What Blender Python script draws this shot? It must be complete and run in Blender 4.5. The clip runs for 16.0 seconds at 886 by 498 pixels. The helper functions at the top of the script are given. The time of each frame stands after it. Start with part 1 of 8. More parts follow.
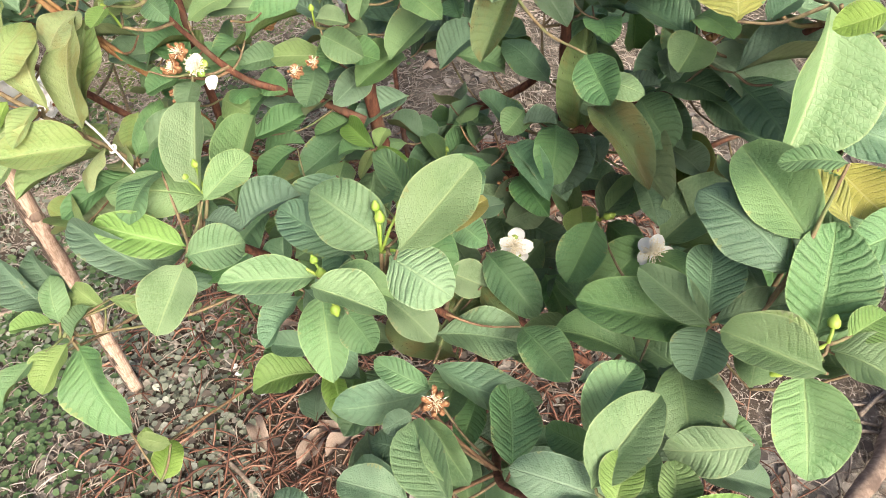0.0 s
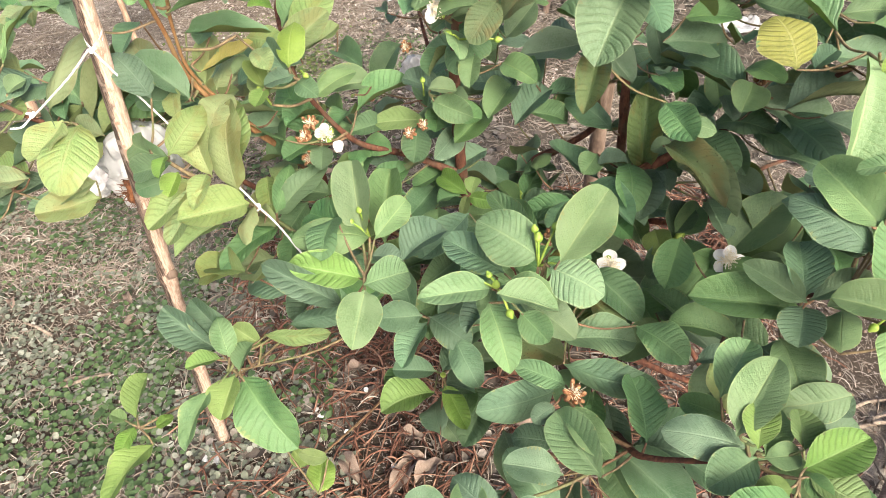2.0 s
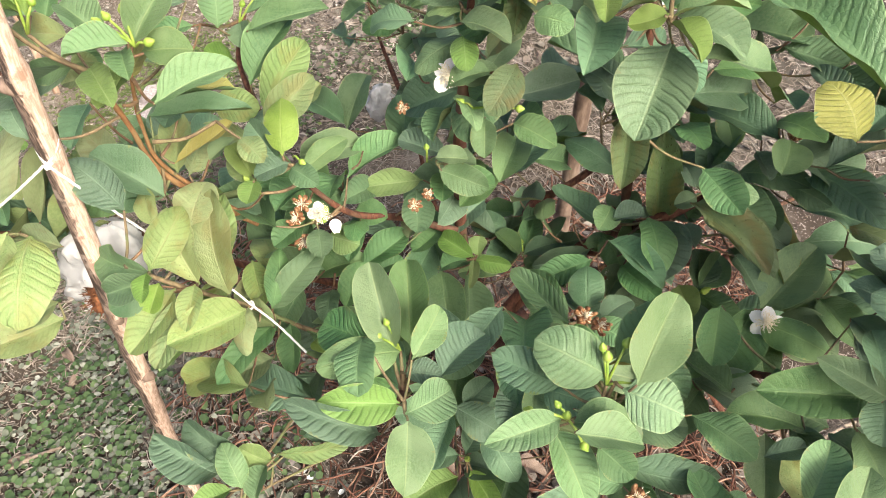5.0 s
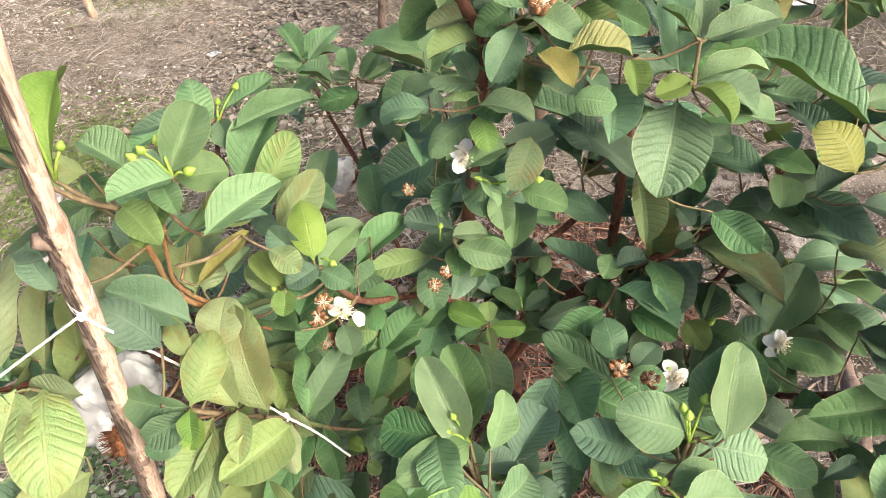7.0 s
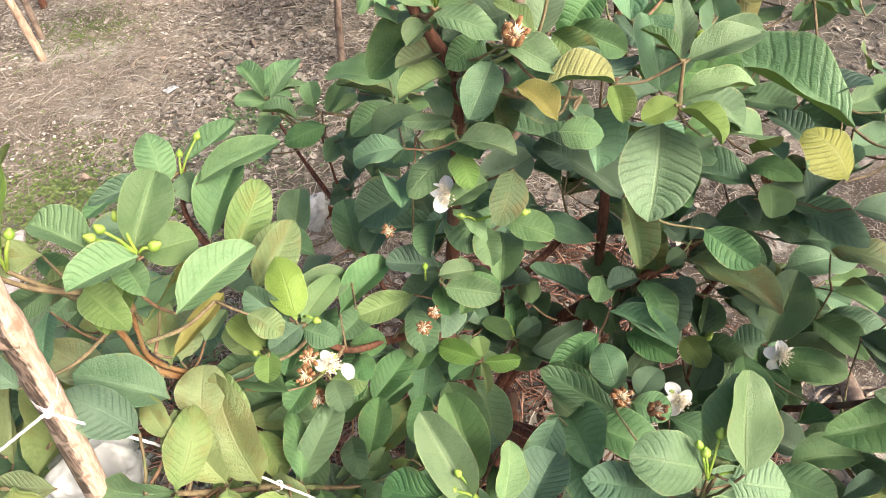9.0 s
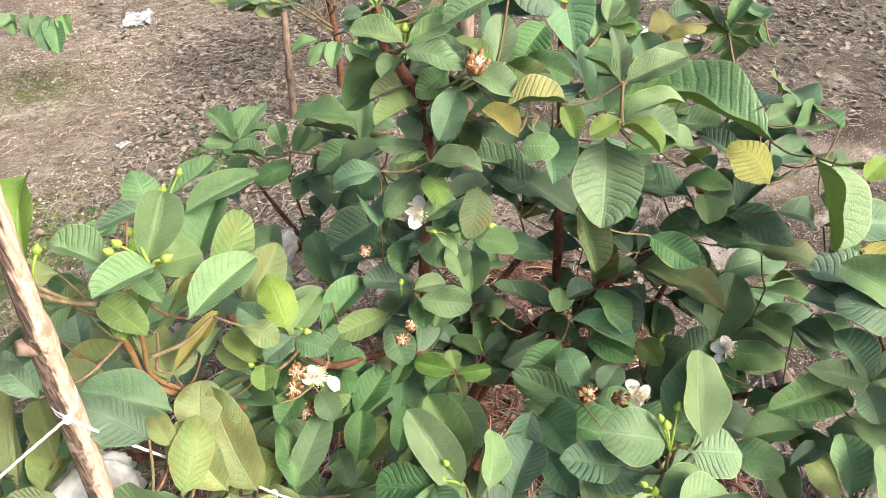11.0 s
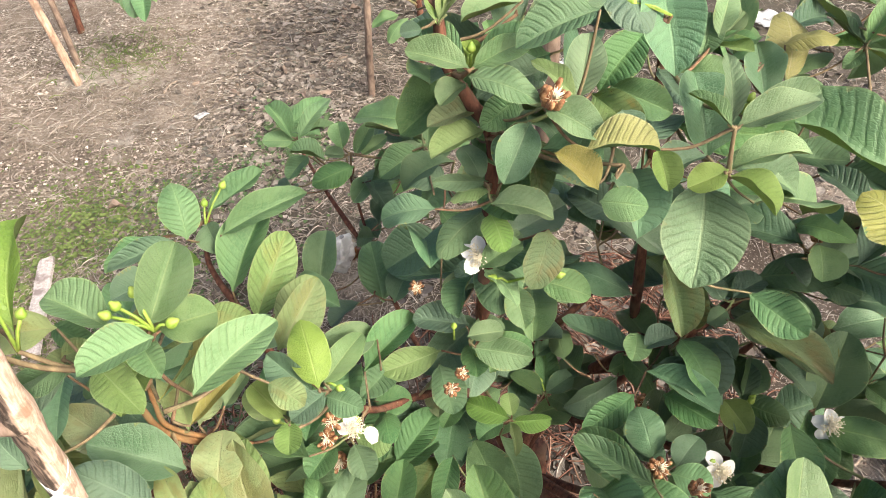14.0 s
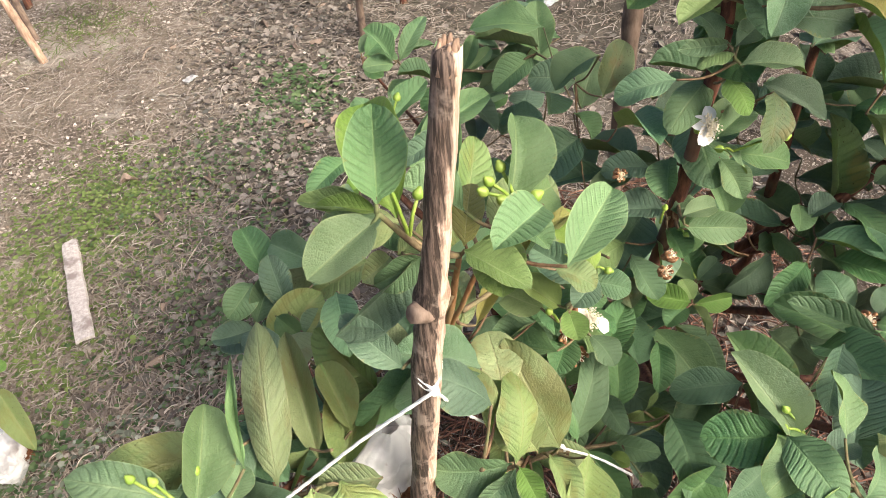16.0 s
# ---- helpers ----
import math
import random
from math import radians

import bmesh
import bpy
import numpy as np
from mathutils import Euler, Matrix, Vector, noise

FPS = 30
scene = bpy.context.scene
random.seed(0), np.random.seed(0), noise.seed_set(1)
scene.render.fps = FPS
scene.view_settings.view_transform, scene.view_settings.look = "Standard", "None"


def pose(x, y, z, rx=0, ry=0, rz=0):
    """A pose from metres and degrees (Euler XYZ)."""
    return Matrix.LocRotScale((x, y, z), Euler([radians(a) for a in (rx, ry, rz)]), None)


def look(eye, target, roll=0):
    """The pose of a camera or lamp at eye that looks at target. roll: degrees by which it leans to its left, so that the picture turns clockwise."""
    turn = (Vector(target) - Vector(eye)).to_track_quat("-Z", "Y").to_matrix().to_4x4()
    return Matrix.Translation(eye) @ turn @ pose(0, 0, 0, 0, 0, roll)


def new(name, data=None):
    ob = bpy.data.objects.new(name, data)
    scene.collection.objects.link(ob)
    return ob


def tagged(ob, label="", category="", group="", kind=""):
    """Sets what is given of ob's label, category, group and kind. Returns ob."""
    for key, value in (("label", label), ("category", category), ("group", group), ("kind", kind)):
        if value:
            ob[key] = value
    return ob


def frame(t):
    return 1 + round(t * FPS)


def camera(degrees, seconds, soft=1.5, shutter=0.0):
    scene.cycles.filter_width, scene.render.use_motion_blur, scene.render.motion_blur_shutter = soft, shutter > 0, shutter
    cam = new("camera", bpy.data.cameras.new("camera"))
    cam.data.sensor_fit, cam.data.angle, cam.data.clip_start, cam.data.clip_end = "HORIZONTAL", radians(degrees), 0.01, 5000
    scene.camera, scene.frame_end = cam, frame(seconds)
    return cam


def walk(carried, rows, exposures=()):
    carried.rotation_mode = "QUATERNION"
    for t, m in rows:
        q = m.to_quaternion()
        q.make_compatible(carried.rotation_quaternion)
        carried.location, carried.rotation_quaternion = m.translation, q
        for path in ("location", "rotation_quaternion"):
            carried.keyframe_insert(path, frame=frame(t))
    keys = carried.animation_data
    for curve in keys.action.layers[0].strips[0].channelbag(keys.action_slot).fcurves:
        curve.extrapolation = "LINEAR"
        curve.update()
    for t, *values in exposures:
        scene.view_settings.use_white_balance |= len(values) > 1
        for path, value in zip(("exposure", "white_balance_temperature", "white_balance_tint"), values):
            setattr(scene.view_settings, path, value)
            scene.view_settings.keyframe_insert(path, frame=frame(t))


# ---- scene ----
cam = camera(65.3, 16.0, soft=0.9)
METRES, EYE, TILT, LEAN, TURN = 2.0, 1.09, -47.0, 0.0, 0.0
ROWS = [
    (0.0, 0.0, 0.0, 0.0, -0.0, 0.0, -0.0),
    (0.5, -0.0274, 0.018, 0.0161, -2.88, -2.61, 3.06),
    (1.0, -0.0483, 0.003, 0.0149, -0.94, -1.01, 2.5),
    (1.5, -0.0711, -0.0294, -0.0007, -0.97, 1.86, 1.99),
    (2.0, -0.0852, -0.0653, -0.0194, -2.04, 5.03, 4.13),
    (2.5, -0.0931, -0.091, -0.0335, -3.44, 5.96, 5.78),
    (3.0, -0.0982, -0.0899, -0.0255, -3.94, 6.19, 5.21),
    (3.5, -0.0977, -0.0507, 0.0148, -3.52, 3.64, 4.95),
    (4.0, -0.089, -0.02, 0.0496, -2.58, 0.7, 4.41),
    (6.5, -0.2123, -0.0263, 0.0841, -19.49, 0.79, 17.75),
    (7.0, -0.1956, -0.0033, 0.1074, -17.09, 1.65, 17.76),
    (7.5, -0.1722, 0.0226, 0.1276, -17.41, 0.2, 19.11),
    (8.0, -0.1577, 0.0333, 0.1373, -15.37, 0.31, 19.63),
    (8.5, -0.1581, 0.0331, 0.1392, -16.67, -0.07, 19.62),
    (9.0, -0.1899, 0.0128, 0.1264, -19.19, 1.65, 22.63),
    (11.5, -0.2212, -0.0111, 0.1138, -23.49, 4.88, 25.8),
    (12.0, -0.1914, 0.004, 0.1332, -20.89, 6.77, 24.1),
    (12.5, -0.1721, 0.0207, 0.1444, -17.81, 4.78, 21.74),
    (13.0, -0.1569, 0.0358, 0.1564, -18.05, 3.57, 20.36),
    (13.5, -0.1583, 0.0369, 0.1565, -16.09, 4.04, 19.34),
    (14.0, -0.1794, 0.0245, 0.1483, -16.97, 3.91, 21.56),
    (14.5, -0.225, 0.0071, 0.1247, -18.49, 2.34, 20.34),
    (15.0, -0.2787, -0.0064, 0.1124, -17.06, 3.91, 21.77),
    (15.5, -0.3076, 0.0229, 0.137, -16.05, 4.42, 22.35),
    (16.0, -0.3118, 0.0799, 0.1798, -22.47, -1.87, 28.91),
]
walk(cam, [(t, pose(0, 0, EYE, TILT, LEAN, TURN) @ pose(METRES * x, METRES * y, METRES * z, 90 + pitch, roll, yaw)) for t, x, y, z, yaw, pitch, roll in ROWS],
     [(0.0, 0.84), (4.2, 0.82), (7.0, 0.82), (9.0, 0.90), (12.5, 0.90), (14.5, 0.82), (16.0, 0.70)])

# ---- daylight: bright hazy sky with a soft low sun ----
world = bpy.data.worlds.new("sky")
scene.world = world
world.use_nodes = True
wn = world.node_tree.nodes
wn.clear()
sky = wn.new("ShaderNodeTexSky")
sky.sky_type, sky.sun_disc = "NISHITA", False
sky.sun_elevation, sky.sun_rotation = radians(38), radians(159)
sky.air_density, sky.dust_density = 0.8, 8.0
back = wn.new("ShaderNodeBackground")
back.inputs["Strength"].default_value = 0.172
wout = wn.new("ShaderNodeOutputWorld")
world.node_tree.links.new(sky.outputs[0], back.inputs[0])
world.node_tree.links.new(back.outputs[0], wout.inputs[0])
sun = new("sun", bpy.data.lights.new("sun", "SUN"))
sun.data.energy, sun.data.angle, sun.data.color = 2.5, radians(22), (1.0, 0.93, 0.80)
sun.matrix_world = look((1.0, -1.9, 2.65), (0, 0.7, 0.5))


# ---- materials ----
def shader(name):
    m = bpy.data.materials.new(name)
    m.use_nodes = True
    m.node_tree.nodes.clear()
    return m, m.node_tree.nodes, m.node_tree.links


def math_node(n, l, op, a, b=None, c=None):
    q = n.new("ShaderNodeMath")
    q.operation = op
    for i, v in enumerate((a, b, c)):
        if v is None:
            continue
        if isinstance(v, (int, float)):
            q.inputs[i].default_value = v
        else:
            l.new(v, q.inputs[i])
    return q.outputs[0]


def smooth(n, l, v, lo, hi, a=0.0, b=1.0):
    q = n.new("ShaderNodeMapRange")
    q.interpolation_type = "SMOOTHSTEP"
    for i, x in zip(range(1, 5), (lo, hi, a, b)):
        q.inputs[i].default_value = x
    l.new(v, q.inputs[0])
    return q.outputs[0]


def mixed(n, l, fac, a, b, mode="MIX"):
    q = n.new("ShaderNodeMix")
    q.data_type, q.blend_type = "RGBA", mode
    if isinstance(fac, (int, float)):
        q.inputs[0].default_value = fac
    else:
        l.new(fac, q.inputs[0])
    for i, v in ((6, a), (7, b)):
        if isinstance(v, tuple):
            q.inputs[i].default_value = (*v, 1)
        else:
            l.new(v, q.inputs[i])
    return q.outputs[2]


def noise_node(n, l, scale, detail=4.0, vec=None, rough=0.55):
    q = n.new("ShaderNodeTexNoise")
    q.inputs["Scale"].default_value, q.inputs["Detail"].default_value, q.inputs["Roughness"].default_value = scale, detail, rough
    if vec is not None:
        l.new(vec, q.inputs["Vector"])
    return q.outputs["Fac"]


def finish(n, l, color, rough=0.6, height=None, strength=0.3, distance=0.002, spec=0.4, glow=None, glow_share=0.0, metal=0.0):
    p = n.new("ShaderNodeBsdfPrincipled")
    if isinstance(color, tuple):
        p.inputs["Base Color"].default_value = (*color, 1)
    else:
        l.new(color, p.inputs["Base Color"])
    if isinstance(rough, (int, float)):
        p.inputs["Roughness"].default_value = rough
    else:
        l.new(rough, p.inputs["Roughness"])
    p.inputs["Specular IOR Level"].default_value, p.inputs["Metallic"].default_value = spec, metal
    out = n.new("ShaderNodeOutputMaterial")
    if height is not None:
        b = n.new("ShaderNodeBump")
        b.inputs["Strength"].default_value, b.inputs["Distance"].default_value = strength, distance
        l.new(height, b.inputs["Height"])
        l.new(b.outputs[0], p.inputs["Normal"])
    if glow is None:
        l.new(p.outputs[0], out.inputs[0])
    else:
        t = n.new("ShaderNodeBsdfTranslucent")
        if isinstance(glow, tuple):
            t.inputs[0].default_value = (*glow, 1)
        else:
            l.new(glow, t.inputs[0])
        s = n.new("ShaderNodeMixShader")
        s.inputs[0].default_value = glow_share
        l.new(p.outputs[0], s.inputs[1])
        l.new(t.outputs[0], s.inputs[2])
        l.new(s.outputs[0], out.inputs[0])
    return p


def leaf_material(name, deep, pale, rib, spots=0.0, spot_color=(0.03, 0.015, 0.008), ribs=0.30, rough=0.46, patch=None, through_share=0.36, veins=11.0, relief=0.8):
    """A guava leaf: u across, v from stalk to tip; side ribs that run slantwise to the rim."""
    m, n, l = shader(name)
    uv = n.new("ShaderNodeUVMap")
    sep = n.new("ShaderNodeSeparateXYZ")
    l.new(uv.outputs[0], sep.inputs[0])
    info = n.new("ShaderNodeObjectInfo")
    tc = n.new("ShaderNodeTexCoord")
    off = n.new("ShaderNodeVectorMath")
    off.operation = "ADD"
    shift = math_node(n, l, "MULTIPLY", info.outputs["Random"], 37.0)
    l.new(tc.outputs["Object"], off.inputs[0])
    l.new(shift, off.inputs[1])
    vec = off.outputs[0]
    across = math_node(n, l, "MULTIPLY", math_node(n, l, "ABSOLUTE", math_node(n, l, "SUBTRACT", sep.outputs[0], 0.5)), 2.0)
    wob = math_node(n, l, "MULTIPLY", math_node(n, l, "SUBTRACT", noise_node(n, l, 3.5, 2, vec), 0.5), 0.07)
    slant = math_node(n, l, "ADD", math_node(n, l, "SUBTRACT", sep.outputs[1], math_node(n, l, "MULTIPLY", math_node(n, l, "POWER", across, 1.25), 0.17)), wob)
    saw = math_node(n, l, "FRACT", math_node(n, l, "MULTIPLY", slant, veins))
    ridge = math_node(n, l, "MULTIPLY", math_node(n, l, "ABSOLUTE", math_node(n, l, "SUBTRACT", saw, 0.5)), 2.0)
    fine = noise_node(n, l, 26.0, 3, vec)
    side = smooth(n, l, ridge, 0.88, 0.99)
    mid = smooth(n, l, across, 0.018, 0.06, 1.0, 0.0)
    big = smooth(n, l, noise_node(n, l, 2.3, 4, vec), 0.36, 0.62)
    col = mixed(n, l, big, deep, pale)
    grain = smooth(n, l, fine, 0.38, 0.64, 0.0, 0.75)
    col = mixed(n, l, grain, col, pale)
    if patch is not None:
        col = mixed(n, l, smooth(n, l, noise_node(n, l, 2.6, 4, vec), 0.48, 0.66), col, patch)
    # Shade of the furrows beside the side ribs, painted into the leaf colour.
    furrow_shade = math_node(n, l, "MULTIPLY", smooth(n, l, ridge, 0.6, 0.95), math_node(n, l, "MULTIPLY_ADD", info.outputs["Random"], 0.34, 0.10))
    col = mixed(n, l, math_node(n, l, "MULTIPLY", furrow_shade, smooth(n, l, across, 0.08, 0.4)), col, tuple(0.5 * q for q in deep))
    edge = smooth(n, l, across, 0.93, 0.99, 0.0, 0.60)
    col = mixed(n, l, edge, col, rib)
    col = mixed(n, l, math_node(n, l, "MULTIPLY", side, ribs), col, rib)
    col = mixed(n, l, math_node(n, l, "MULTIPLY", mid, 0.45), col, rib)
    if spots > 0:
        v = n.new("ShaderNodeTexVoronoi")
        v.inputs["Scale"].default_value = 17.0
        l.new(vec, v.inputs["Vector"])
        dots = smooth(n, l, v.outputs["Distance"], 0.10, 0.22, 1.0, 0.0)
        where = smooth(n, l, noise_node(n, l, 2.2, 2, vec), 0.58 - 0.18 * spots, 0.66 - 0.1 * spots)
        col = mixed(n, l, math_node(n, l, "MULTIPLY", math_node(n, l, "MULTIPLY", dots, where), min(1.0, 0.55 + spots * 0.4)), col, spot_color)
    hue = n.new("ShaderNodeHueSaturation")
    l.new(col, hue.inputs["Color"])
    l.new(math_node(n, l, "MULTIPLY_ADD", info.outputs["Random"], 0.035, 0.4825), hue.inputs["Hue"])
    rnd = math_node(n, l, "FRACT", math_node(n, l, "MULTIPLY", info.outputs["Random"], 17.3))
    l.new(math_node(n, l, "MULTIPLY_ADD", rnd, 0.50, 0.86), hue.inputs["Value"])
    l.new(math_node(n, l, "MULTIPLY_ADD", math_node(n, l, "FRACT", math_node(n, l, "MULTIPLY", rnd, 7.7)), 0.3, 0.82), hue.inputs["Saturation"])
    bulge = math_node(n, l, "MULTIPLY", smooth(n, l, ridge, 0.45, 1.0, 1.0, 0.0), math_node(n, l, "MULTIPLY_ADD", info.outputs["Random"], 0.9, 0.15))
    h = math_node(n, l, "ADD", math_node(n, l, "MULTIPLY", bulge, smooth(n, l, across, 0.0, 0.3, 0.25, 1.0)), math_node(n, l, "MULTIPLY", fine, 0.35))
    net = n.new("ShaderNodeTexVoronoi")
    net.feature = "DISTANCE_TO_EDGE"
    net.inputs["Scale"].default_value = 24.0
    l.new(vec, net.inputs["Vector"])
    cell = smooth(n, l, net.outputs["Distance"], 0.0, 0.16)
    h = math_node(n, l, "ADD", h, math_node(n, l, "MULTIPLY", cell, 0.30))
    h = math_node(n, l, "SUBTRACT", h, math_node(n, l, "MULTIPLY", mid, 0.7))
    rg = smooth(n, l, fine, 0.2, 0.8, rough - 0.08, rough + 0.12)
    warm = mixed(n, l, 0.5, hue.outputs[0], (0.30, 0.42, 0.05))
    finish(n, l, hue.outputs[0], rg, h, relief, 0.0012, 0.55, warm, through_share)
    return m


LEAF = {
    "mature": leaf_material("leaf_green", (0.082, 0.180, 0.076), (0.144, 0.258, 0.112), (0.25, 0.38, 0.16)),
    # Shaded copy of the green leaf: bluish skylight and shade put into its colour.
    "shaded": leaf_material("leaf_shaded_bluish_green", (0.090, 0.182, 0.104), (0.148, 0.258, 0.150), (0.25, 0.38, 0.22), relief=0.9),
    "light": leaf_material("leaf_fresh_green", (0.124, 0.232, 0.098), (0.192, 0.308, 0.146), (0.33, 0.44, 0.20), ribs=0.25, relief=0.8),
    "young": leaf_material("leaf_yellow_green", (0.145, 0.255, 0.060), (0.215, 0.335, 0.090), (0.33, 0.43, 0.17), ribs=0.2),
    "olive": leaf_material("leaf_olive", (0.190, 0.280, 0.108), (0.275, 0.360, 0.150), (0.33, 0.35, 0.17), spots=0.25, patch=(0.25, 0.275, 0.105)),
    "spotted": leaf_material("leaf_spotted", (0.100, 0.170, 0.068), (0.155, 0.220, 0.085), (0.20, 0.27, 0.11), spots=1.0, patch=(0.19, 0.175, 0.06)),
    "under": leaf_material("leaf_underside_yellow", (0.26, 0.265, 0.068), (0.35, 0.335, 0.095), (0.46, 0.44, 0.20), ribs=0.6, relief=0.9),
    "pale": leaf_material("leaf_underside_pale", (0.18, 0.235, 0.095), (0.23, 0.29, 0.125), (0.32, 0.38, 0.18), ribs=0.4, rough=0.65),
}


def bark_material(name, a, b, c, scale=1.0, relief=0.6):
    m, n, l = shader(name)
    tc = n.new("ShaderNodeTexCoord")
    mp = n.new("ShaderNodeMapping")
    mp.inputs["Scale"].default_value = (scale, scale, scale * 0.25)
    l.new(tc.outputs["Object"], mp.inputs[0])
    streak = noise_node(n, l, 160, 5, mp.outputs[0], 0.65)
    blotch = noise_node(n, l, 22 * scale, 3, tc.outputs["Object"])
    col = mixed(n, l, smooth(n, l, streak, 0.35, 0.68), a, b)
    col = mixed(n, l, smooth(n, l, blotch, 0.50, 0.66), col, c)
    finish(n, l, col, 0.75, streak, relief, 0.002, 0.3)
    return m


BARK = bark_material("bark_red_brown", (0.065, 0.026, 0.017), (0.17, 0.070, 0.042), (0.13, 0.080, 0.052))
TWIG = bark_material("twig_bark", (0.13, 0.095, 0.055), (0.24, 0.18, 0.10), (0.14, 0.17, 0.07))
RED_TWIG = bark_material("twig_bark_reddish", (0.14, 0.080, 0.045), (0.24, 0.15, 0.085), (0.17, 0.16, 0.08))
ORANGE_TWIG = bark_material("twig_bark_orange", (0.20, 0.095, 0.040), (0.34, 0.19, 0.085), (0.24, 0.15, 0.07))
STAKE = bark_material("stripped_stake_wood", (0.27, 0.175, 0.120), (0.60, 0.43, 0.32), (0.20, 0.135, 0.095), 0.45, 1.0)


def half_stripped_lit_material():
    """A stick stripped to pale wood on one side, with dark streaky bark left on the other; its lit and shaded sides are
    painted in too.
    """
    m, n, l = shader("half_stripped_lit_side_wood")
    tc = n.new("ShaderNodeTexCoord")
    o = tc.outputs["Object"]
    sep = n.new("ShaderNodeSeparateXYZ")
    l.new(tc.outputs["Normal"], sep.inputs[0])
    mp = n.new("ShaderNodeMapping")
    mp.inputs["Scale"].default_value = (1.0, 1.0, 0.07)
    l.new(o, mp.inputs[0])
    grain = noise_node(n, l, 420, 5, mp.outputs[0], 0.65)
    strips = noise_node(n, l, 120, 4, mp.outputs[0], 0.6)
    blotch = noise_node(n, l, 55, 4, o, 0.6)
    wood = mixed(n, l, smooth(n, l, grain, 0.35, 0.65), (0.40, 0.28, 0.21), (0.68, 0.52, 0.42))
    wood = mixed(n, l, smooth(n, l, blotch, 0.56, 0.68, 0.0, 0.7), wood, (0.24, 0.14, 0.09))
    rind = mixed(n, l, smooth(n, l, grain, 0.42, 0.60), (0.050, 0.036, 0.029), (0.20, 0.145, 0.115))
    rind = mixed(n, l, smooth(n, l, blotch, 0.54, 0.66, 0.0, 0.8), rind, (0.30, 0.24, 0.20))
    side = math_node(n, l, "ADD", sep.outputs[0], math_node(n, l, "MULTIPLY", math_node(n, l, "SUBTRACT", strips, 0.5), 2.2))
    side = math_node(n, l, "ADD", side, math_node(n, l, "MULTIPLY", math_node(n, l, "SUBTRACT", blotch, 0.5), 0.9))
    # Split by facing: bark against wood, plus the lit and shaded sides in colour.
    bare_lit = smooth(n, l, side, -0.16, 0.14)
    finish(n, l, mixed(n, l, bare_lit, rind, wood), 0.72, math_node(n, l, "ADD", math_node(n, l, "MULTIPLY", bare_lit, -0.5), grain), 0.9, 0.0018, 0.3)
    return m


HALF_STRIPPED_LIT = half_stripped_lit_material()
OLD_STAKE = bark_material("weathered_stake_wood", (0.15, 0.105, 0.080), (0.27, 0.20, 0.155), (0.10, 0.07, 0.055), 0.7)
BAMBOO = bark_material("split_cane", (0.40, 0.35, 0.32), (0.62, 0.57, 0.54), (0.27, 0.22, 0.20), 1.0)
DRIFT = bark_material("dead_wood", (0.17, 0.13, 0.10), (0.34, 0.28, 0.22), (0.12, 0.09, 0.07), 0.7)


def plain_material(name, a, b, scale=60.0, rough=0.6, relief=0.2, share=0.0, glow=None):
    m, n, l = shader(name)
    tc = n.new("ShaderNodeTexCoord")
    k = noise_node(n, l, scale, 4, tc.outputs["Object"])
    col = mixed(n, l, smooth(n, l, k, 0.3, 0.7), a, b)
    finish(n, l, col, rough, k, relief, 0.001, 0.4, glow, share)
    return m


PETAL = plain_material("white_petal", (0.78, 0.78, 0.76), (0.88, 0.88, 0.86), 90, 0.6, 0.25, 0.25, (0.9, 0.9, 0.85))
STAMEN = plain_material("cream_stamen", (0.72, 0.63, 0.44), (0.85, 0.80, 0.66), 300, 0.6)
WILTED = plain_material("wilted_brown", (0.16, 0.055, 0.022), (0.42, 0.24, 0.12), 220, 0.8, 0.4)
BUD = plain_material("bud_lime_green", (0.20, 0.33, 0.045), (0.34, 0.44, 0.09), 160, 0.4, 0.2, 0.1, (0.4, 0.5, 0.08))
STRING = plain_material("white_string", (0.70, 0.70, 0.68), (0.86, 0.86, 0.84), 900, 0.7, 0.6)
ROOT_BALL = plain_material("brown_coir", (0.09, 0.030, 0.012), (0.25, 0.10, 0.04), 240, 0.9, 1.0)


def plastic_material():
    m, n, l = shader("cloudy_plastic_film")
    tc = n.new("ShaderNodeTexCoord")
    k = noise_node(n, l, 30, 5, tc.outputs["Object"], 0.7)
    dirt = smooth(n, l, noise_node(n, l, 70, 3, tc.outputs["Object"]), 0.67, 0.77)
    col = mixed(n, l, dirt, (0.90, 0.91, 0.92), (0.34, 0.28, 0.23))
    p = finish(n, l, col, 0.14, k, 0.8, 0.004, 0.8, (0.75, 0.77, 0.78), 0.35)
    tr = n.new("ShaderNodeBsdfTransparent")
    mx = n.new("ShaderNodeMixShader")
    l.new(smooth(n, l, noise_node(n, l, 21, 3, tc.outputs["Object"]), 0.38, 0.56, 0.55, 0.03), mx.inputs[0])
    out = [q for q in n if q.bl_idname == "ShaderNodeOutputMaterial"][0]
    film = [q for q in n if q.bl_idname == "ShaderNodeMixShader" and q != mx][0]
    l.new(film.outputs[0], mx.inputs[1])
    l.new(tr.outputs[0], mx.inputs[2])
    l.new(mx.outputs[0], out.inputs[0])
    return m


PLASTIC = plastic_material()


